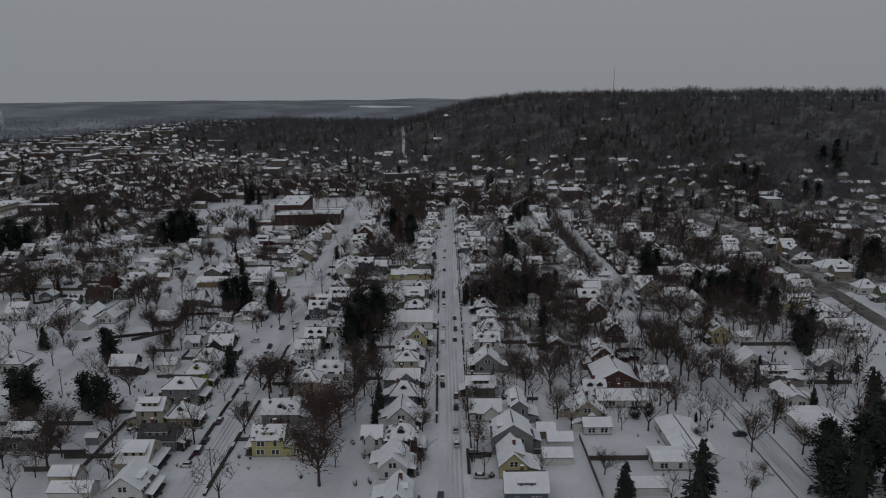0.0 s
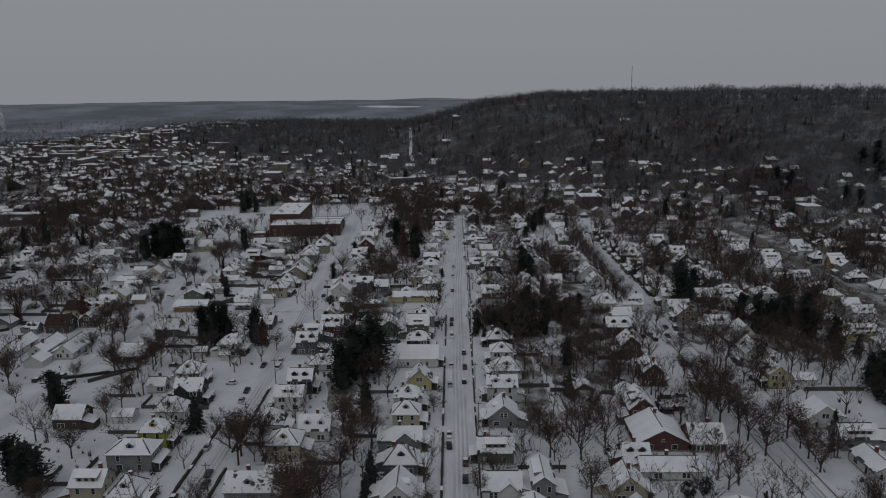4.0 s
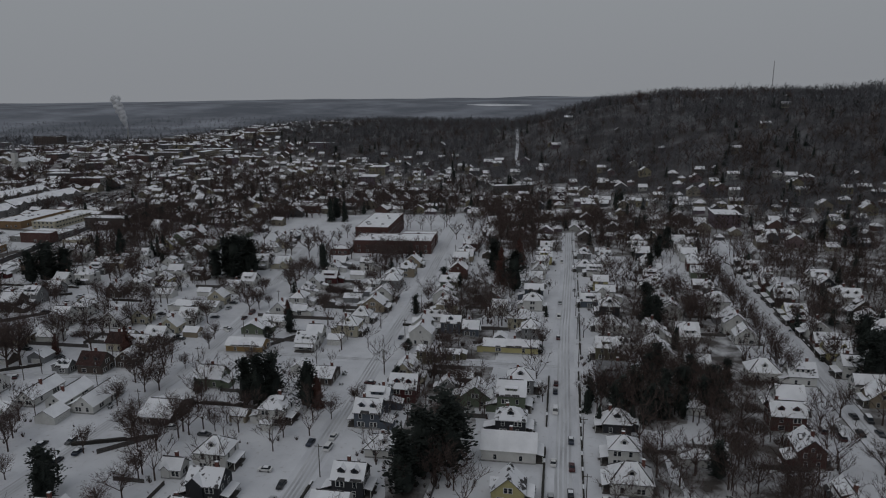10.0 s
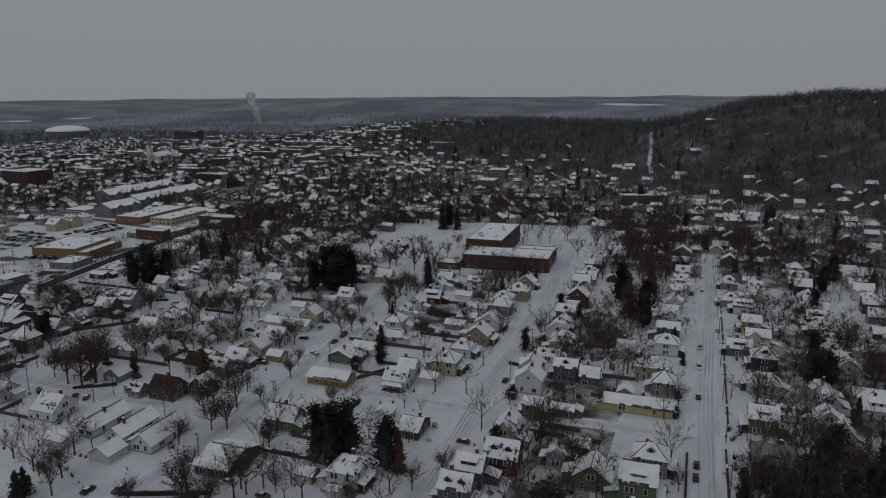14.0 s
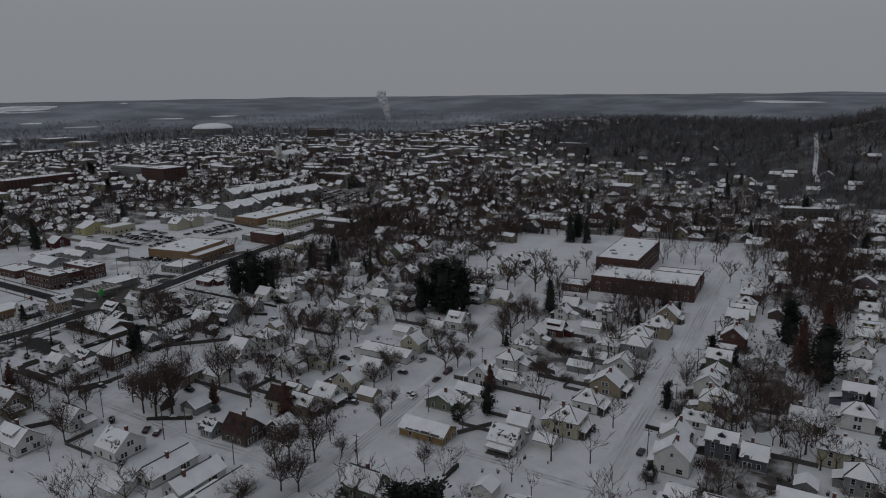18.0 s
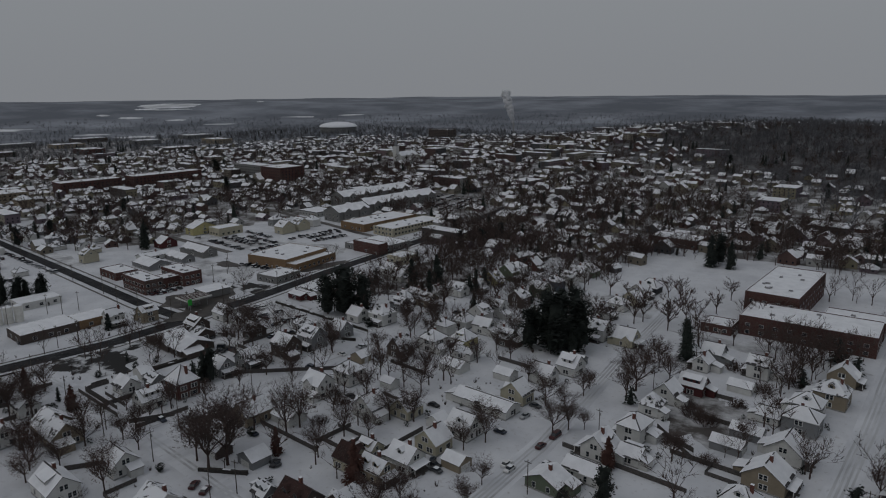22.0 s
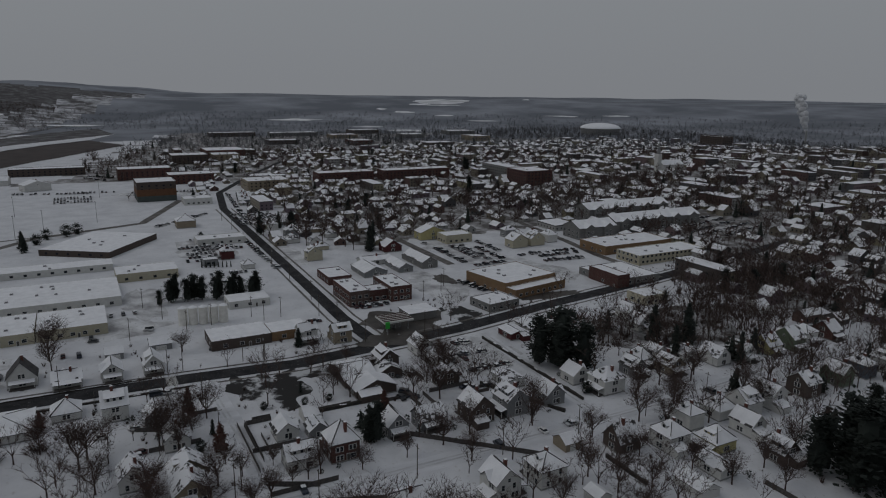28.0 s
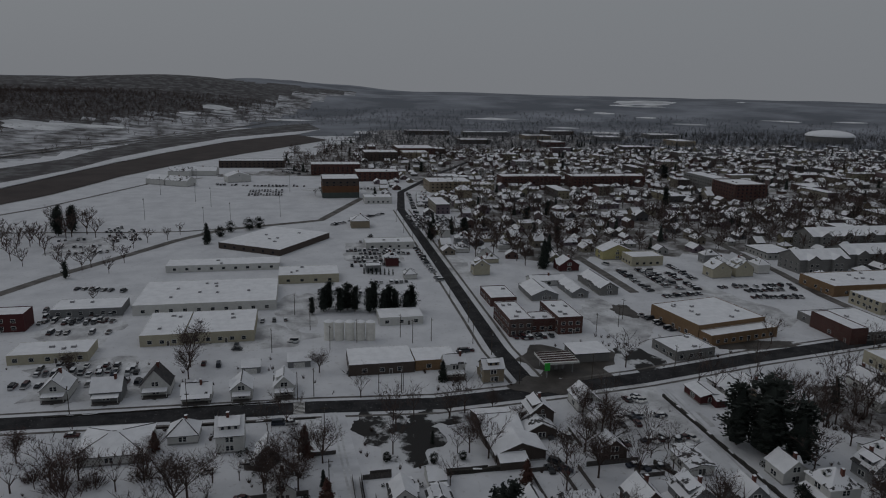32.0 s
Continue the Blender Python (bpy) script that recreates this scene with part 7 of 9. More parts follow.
stand(-634.1, 749.7, "bare", 13)
stand(-624.3, 627.4, "bare", 14)
stand(-608.4, 627.9, "bare", 15)
stand(-591.9, 463.9, "bare", 16)
stand(-548.3, 520.7, "bare", 13)


for k in range(8):
    tree(-542 + 0.8 * k, 386 + 2.4 * k, "column", 4.2)
for k in range(26):
    spot_rnd = random.Random(900 + k)
    stand(round(spot_rnd.uniform(-720, -575), 1), round(spot_rnd.uniform(455, 560), 1), "russetbare" if k % 4 == 0 else "bare", round(spot_rnd.uniform(13, 18), 1))
for px, py, ph in ((-194, 564, 16), (-194, 584, 17), (-172, 573, 17), (-183, 576, 15), (-202, 560, 14), (-221, 609, 16), (-236, 607, 15), (-153.3, 500, 18), (-156, 527, 12), (-232, 364, 23), (-231, 397, 18),
                   (-154, 452, 14), (-151, 456, 15), (-173, 467, 13), (-198, 545, 14), (-252, 497, 18), (-260, 467, 12), (-260, 487, 14), (-257, 536, 16), (-328, 545, 15), (-326, 587, 16), (-288, 584, 15), (-320, 316, 22), (-411, 304, 19)):
    stand(px, py, "bare", ph)
house(-355, 517, 10, 9, 1, "gx", "white", rise=1.8)
house(-349, 563, 11, 9, 1.5, "gx", "white")
house(-323, 627, 10, 10, 1.5, "gy", "white")
house(-304, 538, 8, 7, 1, "gx", "white", rise=1.8)
flat_building(-366, 592, 14, 16, 5, "cream", "plain cream store behind the main road with snowy roof", units=1, category="shop")
stand(-700, 170, "pine", 18)
stand(-706, 178, "pine", 17)
stand(-668, 188, "bare", 18)
stand(-675, 196, "bare", 17)
stand(-655, 160, "bare", 16)
stand(-648, 150, "bare", 17)
stand(-640, 170, "bare", 15)
stand(-628, 160, "bare", 15)
stand(-715, 160, "bare", 15)


# ---- parking lots ----
LOTS = ((-600, 380, 5, 10, 0, 10, 0.25),
        (-520, 388, 1, 8, 0, 10, 0.2),
        (-505, 742, 5, 24, 10, 12, 0.25),
        (-492, 226, 3, 12, 0, 9, 0.3),
        (-432, 526, 1, 4, 90, 3, 0.0),
        (-720, 440, 7, 12, 0, 8, 0.3),
        (-690, 205, 6, 7, 20, 9, 0.4),
        (-880, 300, 5, 12, 0, 8, 0.3),
        (-1120, 440, 6, 14, 0, 9, 0.25))
for lx, ly, rows, per, turn, gap, skip in LOTS:
    for r in range(rows):
        for i in range(0, per + 1, 2):
            claim(lx + r * gap * math.cos(radians(turn)) - i * 2.9 * math.sin(radians(turn)), ly + r * gap * math.sin(radians(turn)) + i * 2.9 * math.cos(radians(turn)), gap / 2, 4)


# ---- joined repeats: far houses, far woods ----
def joined(name, bits, mats, label, category):
    """Many placed copies of small templates as one mesh. bits: (verts array, faces list, slots list, 4x4 matrix)."""
    V, F, S, at = [], [], [], 0
    for v, f, sl, m in bits:
        V.append(v @ m[:3, :3].T + m[:3, 3])
        F += [tuple(i + at for i in q) for q in f]
        S += sl
        at += len(v)
    me = bpy.data.meshes.new(name)
    me.from_pydata(np.concatenate(V).tolist(), [], F)
    for m in mats:
        me.materials.append(m)
    me.polygons.foreach_set("material_index", S)
    me.update()
    return tagged(new(name, me), label, category, kind="stuff")


def template(shape):
    return np.array(shape.v), shape.f, shape.m


def varied(name, colours, rough=0.8):
    """One of several colours for each island."""
    m = material(name, colours[0], rough)
    g = node(m, "ShaderNodeNewGeometry")
    r = node(m, "ShaderNodeValToRGB")
    r.color_ramp.interpolation = "CONSTANT"
    while len(r.color_ramp.elements) < len(colours):
        r.color_ramp.elements.new(0.5)
    for i, c in enumerate(colours):
        r.color_ramp.elements[i].position, r.color_ramp.elements[i].color = i / len(colours), (*c, 1)
    m.node_tree.links.new(g.outputs["Random Per Island"], r.inputs[0])
    m.node_tree.links.new(r.outputs[0], m.node_tree.nodes["Principled BSDF"].inputs["Base Color"])
    return m


# The darkest wall colours are lifted to imitate haze over the far town.
FAR_WALL = varied("hazed_town_walls", [(0.30, 0.30, 0.29), (0.24, 0.22, 0.18), (0.10, 0.062, 0.056), (0.16, 0.12, 0.125), (0.17, 0.15, 0.12), (0.09, 0.082, 0.078), (0.14, 0.11, 0.13), (0.085, 0.085, 0.09), (0.22, 0.20, 0.14)])


def town():
    rnd = random.Random(5)
    kinds = []
    for i in range(14):
        w, d, h = rnd.uniform(6.5, 12), rnd.uniform(6, 8.5), rnd.choice((2.6, 3.0, 4.2, 5.2))
        k = rnd.choice(("gx", "gx", "gy", "h", "h"))
        sh = Shape()
        x, y = w / 2, d / 2
        rise = min(0.33 * (d if k == "gx" else w if k == "gy" else min(w, d)), 4)
        sh.v += [(-x, -y, -4), (x, -y, -4), (x, y, -4), (-x, y, -4), (-x, -y, h), (x, -y, h), (x, y, h), (-x, y, h)]
        sh.f += [(0, 1, 5, 4), (1, 2, 6, 5), (2, 3, 7, 6), (3, 0, 4, 7)]
        if k == "gx":
            sh.v += [(-x, 0, h + rise), (x, 0, h + rise)]
            sh.f += [(4, 8, 7), (5, 6, 9)]
        if k == "gy":
            sh.v += [(0, -y, h + rise), (0, y, h + rise)]
            sh.f += [(4, 5, 8), (6, 7, 9)]
        sh.m += [0] * len(sh.f)
        rf = Shape()
        for a, b in pitched(rf, w, d, h, rise, k):
            if i % 3:
                rf.tube((a[0], a[1], a[2] - 0.02), (b[0], b[1], b[2] - 0.02), 0.2, 0.2, 4, 1)
        n0 = len(sh.v)
        sh.v += rf.v
        sh.f += [tuple(q + n0 for q in f) for f in rf.f]
        sh.m += [m + 1 for m in rf.m]
        openings(sh, w, d, h)
        kinds.append((template(sh), w, d))
    blocks = []
    for i in range(8):
        w, d, h = rnd.uniform(16, 40), rnd.uniform(12, 28), rnd.uniform(4, 9.5)
        sh = Shape()
        sh.box(-w / 2, -d / 2, -6, w / 2, d / 2, h, 0)
        rf = len(sh.f)
        sh.box(-w / 2 - 0.3, -d / 2 - 0.3, h, w / 2 + 0.3, d / 2 + 0.3, h + 0.7, 2, 1)
        openings(sh, w, d, h)
        blocks.append((template(sh), w, d))
    bits = []
    for gx in range(-1320, 420, 11):
        for gy in range(440, 1700, 11):
            x, y = gx + rnd.uniform(-4, 4), gy + rnd.uniform(-4, 4)
            s, u = 0.55 * x + 0.84 * y, -0.84 * x + 0.55 * y
            far = math.hypot(x + 80, y - 200)
            river = 0.31 * (x + 990) + 0.95 * (y - 90)
            if x > -400 and y < 640 and x < 260 or x > 260 and y < 500:
                continue
            if river < (330 if x > -1000 else 190) or (-560 < x and x < -370 and y < 640):
                continue
            if -240 < x < -60 and 570 < y < 740 or far > 1750:
                continue
            hill = land(x, y)
            if s > 700 and u < 1150 and hill > 16 and rnd.random() < 0.975 - 0.5 * (s < 800):
                continue
            dense = (0.48 if far < 900 else 0.33) * (0.5 if -330 < x < 150 and y > 850 else 1.0)
            if rnd.random() > dense:
                continue
            centre = math.exp(-(((x + 700) / 350) ** 2 + ((y - 1150) / 300) ** 2))
            (t, w, d) = rnd.choice(blocks) if rnd.random() < 0.08 + 0.30 * centre and (hill < 14 or centre > 0.2) else rnd.choice(kinds)
            if not free(x, y, w / 2, d / 2, 0.8):
                continue
            claim(x, y, w / 2, d / 2)
            bits.append((*t, np.array(pose(x, y, hill, 0, 0, rnd.choice((0, 0, 0, 90, rnd.uniform(-20, 20)))))))
    joined("far_houses", bits, [FAR_WALL, ROOF_SNOW, SHINGLE, PANE], "crowded snow-roofed houses of the town", "houses")
    return len(bits)


def openings(sh, w, d, h):
    for r in range(max(int(h / 3), 1)):
        z = 1.2 + 3 * r
        for length, side in ((w, 0), (d, 1)):
            n = max(int(length / 3.6), 1)
            for i in range(n):
                k = (i - (n - 1) / 2) * length / n
                if side == 0:
                    q = [(k - 0.55, -d / 2 - 0.05, z), (k + 0.55, -d / 2 - 0.05, z), (k + 0.55, -d / 2 - 0.05, z + 1.4), (k - 0.55, -d / 2 - 0.05, z + 1.4)]
                else:
                    q = [(w / 2 + 0.05, k - 0.55, z), (w / 2 + 0.05, k + 0.55, z), (w / 2 + 0.05, k + 0.55, z + 1.4), (w / 2 + 0.05, k - 0.55, z + 1.4)]
                sh.face(q, 3)


town()


def yard_tree(rnd, fine=1.0):
    """A leafless tree of middling detail: trunk, limbs, branches and fine twigs."""
    sh = Shape()
    fork = rnd.uniform(0.16, 0.3)
    sh.tube((0, 0, -0.05), (0, 0, fork), 0.017, 0.012, 5, ends=False)
    n = rnd.randint(6, 8)
    for i in range(n):
        k = 6.283 * (i + rnd.uniform(-0.35, 0.35)) / n
        tilt = 0.12 if i == 0 else rnd.uniform(0.3, 1.05)
        d = Vector((math.cos(k) * tilt, math.sin(k) * tilt, 1)).normalized()
        p = Vector((0, 0, fork * rnd.uniform(0.75, 1.0)))
        q = p + d * rnd.uniform(0.3, 0.42)
        r = q + (d + Vector((rnd.uniform(-0.4, 0.4), rnd.uniform(-0.4, 0.4), 0.5))).normalized() * rnd.uniform(0.18, 0.3)
        twig(rnd, sh, p, q, 0.0085 * fine, 0.0036 * fine)
        twig(rnd, sh, q, r, 0.0055 * fine, 0.001 * fine)
        for j in range(5):
            f = rnd.uniform(0.35, 1.7)
            m = p.lerp(q, f) if f < 1 else q.lerp(r, f - 1)
            e = m + (d * 0.6 + Vector((rnd.uniform(-1, 1), rnd.uniform(-1, 1), rnd.uniform(-0.1, 0.9)))).normalized() * rnd.uniform(0.12, 0.22)
            twig(rnd, sh, m, e, 0.0050 * fine, 0.0008 * fine)
            for b in range(5):
                a = m.lerp(e, rnd.uniform(0.3, 1.0))
                twig(rnd, sh, a, a + (e - m) * 0.35 + Vector((rnd.uniform(-0.08, 0.08), rnd.uniform(-0.08, 0.08), rnd.uniform(-0.02, 0.09))), 0.0042 * fine, 0.0007 * fine)
    tall = max(v[2] for v in sh.v)
    sh.v = [(x / tall, y / tall, z / tall) for x, y, z in sh.v]
    return sh


def wood_tree(rnd, branches, tips, wide=1.0, fine=1.0, low=0.3):
    """A light leafless tree for far woods: a slim stem and an oval crown of fine, rising twigs."""
    sh = Shape()
    fork = low * rnd.uniform(0.8, 1.2)
    lean = Vector((rnd.uniform(-0.04, 0.04), rnd.uniform(-0.04, 0.04), 0))
    sh.tube((0, 0, -0.1), tuple(lean * 0.5 + Vector((0, 0, 0.72))), 0.011, 0.004, 3, ends=False)
    for i in range(branches):
        k, up = rnd.uniform(0, 6.28), (i + rnd.random()) / branches
        rim = math.sqrt(max(1 - (1.7 * up - 0.75) ** 2, 0.05)) * 0.33 * wide * rnd.uniform(0.55, 1.1)
        p = Vector((0, 0, fork + (0.68 - fork) * up * 0.8))
        q = lean + Vector((math.cos(k) * rim, math.sin(k) * rim, fork + (0.95 - fork) * (0.2 + 0.8 * up)))
        twig(rnd, sh, p, q, 0.006 * fine, 0.001)
        for j in range(tips):
            m = p.lerp(q, rnd.uniform(0.35, 1.0))
            e = m + Vector((math.cos(k) * 0.05 + rnd.uniform(-0.11, 0.11), math.sin(k) * 0.05 + rnd.uniform(-0.11, 0.11), rnd.uniform(0.0, 0.15)))
            twig(rnd, sh, m, e, 0.0042 * fine, 0.0006)
    return sh


def wood_conifer(rnd, n=44):
    sh = Shape()
    sh.tube((0, 0, 0.06), (0, 0, 0.85), 0.17, 0.03, 6, ends=False)
    slim = rnd.uniform(1.0, 1.6)
    for i in range(n):
        z = rnd.random()
        k = rnd.uniform(0, 6.28)
        r = (0.24 * (1 - z) ** 0.6 + 0.03) * slim * rnd.uniform(0.7, 1.15)
        spray(rnd, sh, Vector((math.cos(k) * r * 0.3, math.sin(k) * r * 0.3, 0.08 + 0.86 * z)), Vector((math.cos(k), math.sin(k), 0)), r * 0.85, 0.07)
    sh.m = [1] * len(sh.f)
    return sh


def yard_growth():
    """Trees and shrubs between the houses, too many to count."""
    rnd = random.Random(23)
    trees = [template(yard_tree(rnd)) for i in range(9)]
    shrubs = []
    for i in range(5):
        sh = Shape()
        for j in range(24):
            k = rnd.uniform(0, 6.28)
            r = rnd.uniform(0.05, 0.5)
            twig(rnd, sh, Vector((0.1 * math.cos(k), 0.1 * math.sin(k), -0.05)), Vector((math.cos(k) * r, math.sin(k) * r, rnd.uniform(0.45, 1))), 0.04, 0.0)
        shrubs.append(template(sh))
    dark = [template(wood_conifer(rnd)) for i in range(4)]
    bits, small = [], []
    plots = ((-400, 300, 165, 720, 560, 0.02), (20, 92, 215, 520, 190, 0.03), (108, 205, 300, 620, 300, 0.08), (256, 340, 300, 720, 300, 0.12), (-62, -14, 185, 640, 190, 0.03),
             (-150, -84, 380, 590, 150, 0.04), (-262, -190, 370, 560, 150, 0.03), (-355, -275, 370, 640, 190, 0.04), (-262, -200, 560, 760, 160, 0.05), (-140, -82, 160, 390, 110, 0.02),
             (-360, -165, 225, 350, 200, 0.04), (-60, 110, 600, 720, 300, 0.08), (-75, -20, 640, 800, 130, 0.08), (-210, -95, 735, 870, 130, 0.08), (115, 205, 150, 300, 90, 0.08))
    for x0, x1, y0, y1, want, share in plots:
        got = tries = 0
        while got < want and tries < 20000:
            tries += 1
            x, y = rnd.uniform(x0, x1), rnd.uniform(y0, y1)
            if x < -374 and y < 470 or (-240 < x < -150 and 570 < y < 720) or (200 < x < 252 and y < 600) or not free(x, y, 0.9, 0.9, 0.2):
                continue
            if -362 < x < -14 and y < 560 and rnd.random() < (0.95 if -200 < x < -112 and 390 < y < 530 else 0.62):
                got += 1
                continue
            if noise.noise((x / 45, y / 45, 7.0)) < rnd.uniform(-0.6, 0.25):
                continue
            got += 1
            c = rnd.random() < share
            h = rnd.uniform(9, 18) if not c else rnd.uniform(6, 14)
            bits.append((*rnd.choice(dark if c else trees), np.array(pose(x, y, land(x, y), 0, 0, rnd.uniform(0, 360))) @ np.diag((h, h, h, 1))))
    for x0, x1, y0, y1, want in ((-370, -300, 600, 700, 75), (-345, -305, 512, 600, 45), (14, 62, 348, 404, 40), (22, 90, 400, 560, 75), (112, 205, 330, 470, 65), (262, 335, 380, 560, 80), (-56, -24, 300, 480, 70), (-398, -345, 638, 705, 60)):
        for k in range(want):
            x, y = rnd.uniform(x0, x1), rnd.uniform(y0, y1)
            if free(x, y, 0.7, 0.7, 0.1):
                h = rnd.uniform(11, 18)
                bits.append((*rnd.choice(trees), np.array(pose(x, y, land(x, y), 0, 0, rnd.uniform(0, 360))) @ np.diag((h, h, h, 1))))
            for b in range(2):
                x, y, h = x + rnd.uniform(-4, 4), y + rnd.uniform(-4, 4), rnd.uniform(1.5, 4)
                if free(x, y, 0.7, 0.7, 0.1):
                    small.append((*rnd.choice(shrubs), np.array(pose(x, y, land(x, y), 0, 0, rnd.uniform(0, 360))) @ np.diag((h, h, h, 1))))
    got = 0
    while got < 1500:
        x, y = rnd.uniform(-420, 300), rnd.uniform(165, 680)
        if not free(x, y, 0.4, 0.4, 0.1) or -250 < x < -60 and y > 565 or noise.noise((x / 30, y / 30, 9.0)) < rnd.uniform(0.0, 0.4):
            continue
        got += 1
        h = rnd.uniform(0.7, 2.6)
        small.append((*rnd.choice(shrubs), np.array(pose(x, y, land(x, y), 0, 0, rnd.uniform(0, 360))) @ np.diag((h, h, h, 1))))
    bush = []
    for i in range(5):
        sh = Shape()
        for k in range(46):
            d = Vector((rnd.gauss(0, 1), rnd.gauss(0, 1), rnd.gauss(0, 0.8))).normalized()
            spray(rnd, sh, Vector((0, 0, 0.42)) + d * rnd.uniform(0.1, 0.32), d, 0.26, 0.09, 0.1)
        sh.m = [1] * len(sh.f)
        bush.append(template(sh))
    for o in [o for o in bpy.data.objects if o.parent is None and o.name.split(".")[0] == "house"]:
        hx, hy = o.location.x, o.location.y
        if -350 < hx < 210 and 160 < hy < 520:
            for k in range(rnd.choice((1, 2, 3, 4, 5))):
                x, y, h = hx + rnd.choice((-1, 1)) * rnd.uniform(5, 8), hy + rnd.choice((-1, 1)) * rnd.uniform(3, 7), rnd.uniform(0.9, 2.8)
                if free(x, y, h / 3, h / 3, 0.1):
                    small.append((*rnd.choice(bush), np.array(pose(x, y, land(x, y), 0, 0, rnd.uniform(0, 360))) @ np.diag((h, h, h, 1))))
    bold = [template(yard_tree(rnd, 2.0)) for i in range(6)]
    for place in FAR_TREES:
        bits.append((*rnd.choice(bold), np.array(place)))
    joined("yard_trees", bits, [BARK, NEEDLE], "leafless grey-brown trees crowding the back yards", "trees")
    joined("shrubs", small, [BARK, NEEDLE], "leafless shrubs and dark bushes poking through the snow", "shrubs")


yard_growth()


def woods():
    rnd = random.Random(8)
    bare = [template(wood_tree(rnd, 8, 5, 1.15, 2.9)) for i in range(10)]
    # thin and tall trees use slot 2, the twig colour paled for haze
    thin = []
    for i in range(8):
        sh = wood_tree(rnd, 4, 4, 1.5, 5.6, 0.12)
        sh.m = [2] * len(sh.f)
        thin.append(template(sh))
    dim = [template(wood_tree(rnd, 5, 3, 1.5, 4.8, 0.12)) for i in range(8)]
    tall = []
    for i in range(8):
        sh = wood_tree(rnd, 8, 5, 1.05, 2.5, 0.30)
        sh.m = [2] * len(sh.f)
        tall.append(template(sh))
    dark = [template(wood_conifer(rnd, 22)) for i in range(4)]
    bits = []
    zones = ((-500, 900, 560, 1500, 8000), (-1700, 330, 330, 1750, 9500), (-2800, -700, -1000, 900, 14500), (-2700, 700, -400, 2700, 6000), (-260, 330, 640, 900, 850), (-700, -250, 640, 950, 1100), (150, 800, 450, 1100, 2200))
    for n, (x0, x1, y0, y1, want) in enumerate(zones):
        got = tries = 0
        while got < want and tries < 90000:
            tries += 1
            x, y = rnd.uniform(x0, x1), rnd.uniform(y0, y1)
            s, u = 0.55 * x + 0.84 * y, -0.84 * x + 0.55 * y
            over = -0.31 * (x + 990) - 0.95 * (y - 90)
            near = 620 - 60 * smooth(-330, -230, x) - 30 * smooth(120, 260, x)
            if n in (0, 6) and not (s > near and s < 1160 and u < 1250 and rnd.random() < smooth(near + 40, near + 210, s)):
                continue
            if n in (1, 4, 5) and (not town_land(x, y) or not free(x, y, 1, 1, 0.2) or noise.noise((x / 70, y / 70, 3.0)) < rnd.uniform(-1.2, 0.0)):
                continue
            if n == 2 and (over < 180 or clearing(x, y) or rnd.random() > 0.04 + smooth(250, 520, over)):
                continue
            if n == 3 and (not free(x, y, 4, 4, 1) or not 1650 < math.hypot(x + 80, y - 200) < 2650 or over > -160 and x > -2000 or clearing(x, y)):
                continue
            got += 1
            if n in (0, 6) and s < 800 and not free(x, y, 0.5, 0.5, 0.2):
                continue
            c = rnd.random() < (0.02, 0.05, 0.0, 0.0, 0.08, 0.05, 0.03)[n]
            h = rnd.uniform(8, 15) if c else rnd.uniform(11, 19) if n in (1, 4, 5) else rnd.uniform(9, 15) if n == 2 else rnd.uniform(12, 19) * (1 + 0.55 * noise.noise((x / 55, y / 55, 2.5))) if n in (0, 6) else rnd.uniform(8, 14)
            m = np.array(pose(x, y, land(x, y), 0, 0, rnd.uniform(0, 360))) @ np.diag((h, h, h, 1))
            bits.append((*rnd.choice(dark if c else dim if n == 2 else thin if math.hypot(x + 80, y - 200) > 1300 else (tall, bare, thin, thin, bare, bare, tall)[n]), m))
    joined("far_woods", bits, [BARK, NEEDLE, HAZED_BARK], "leafless grey woods and dark conifers on snowy hills", "woods")


woods()


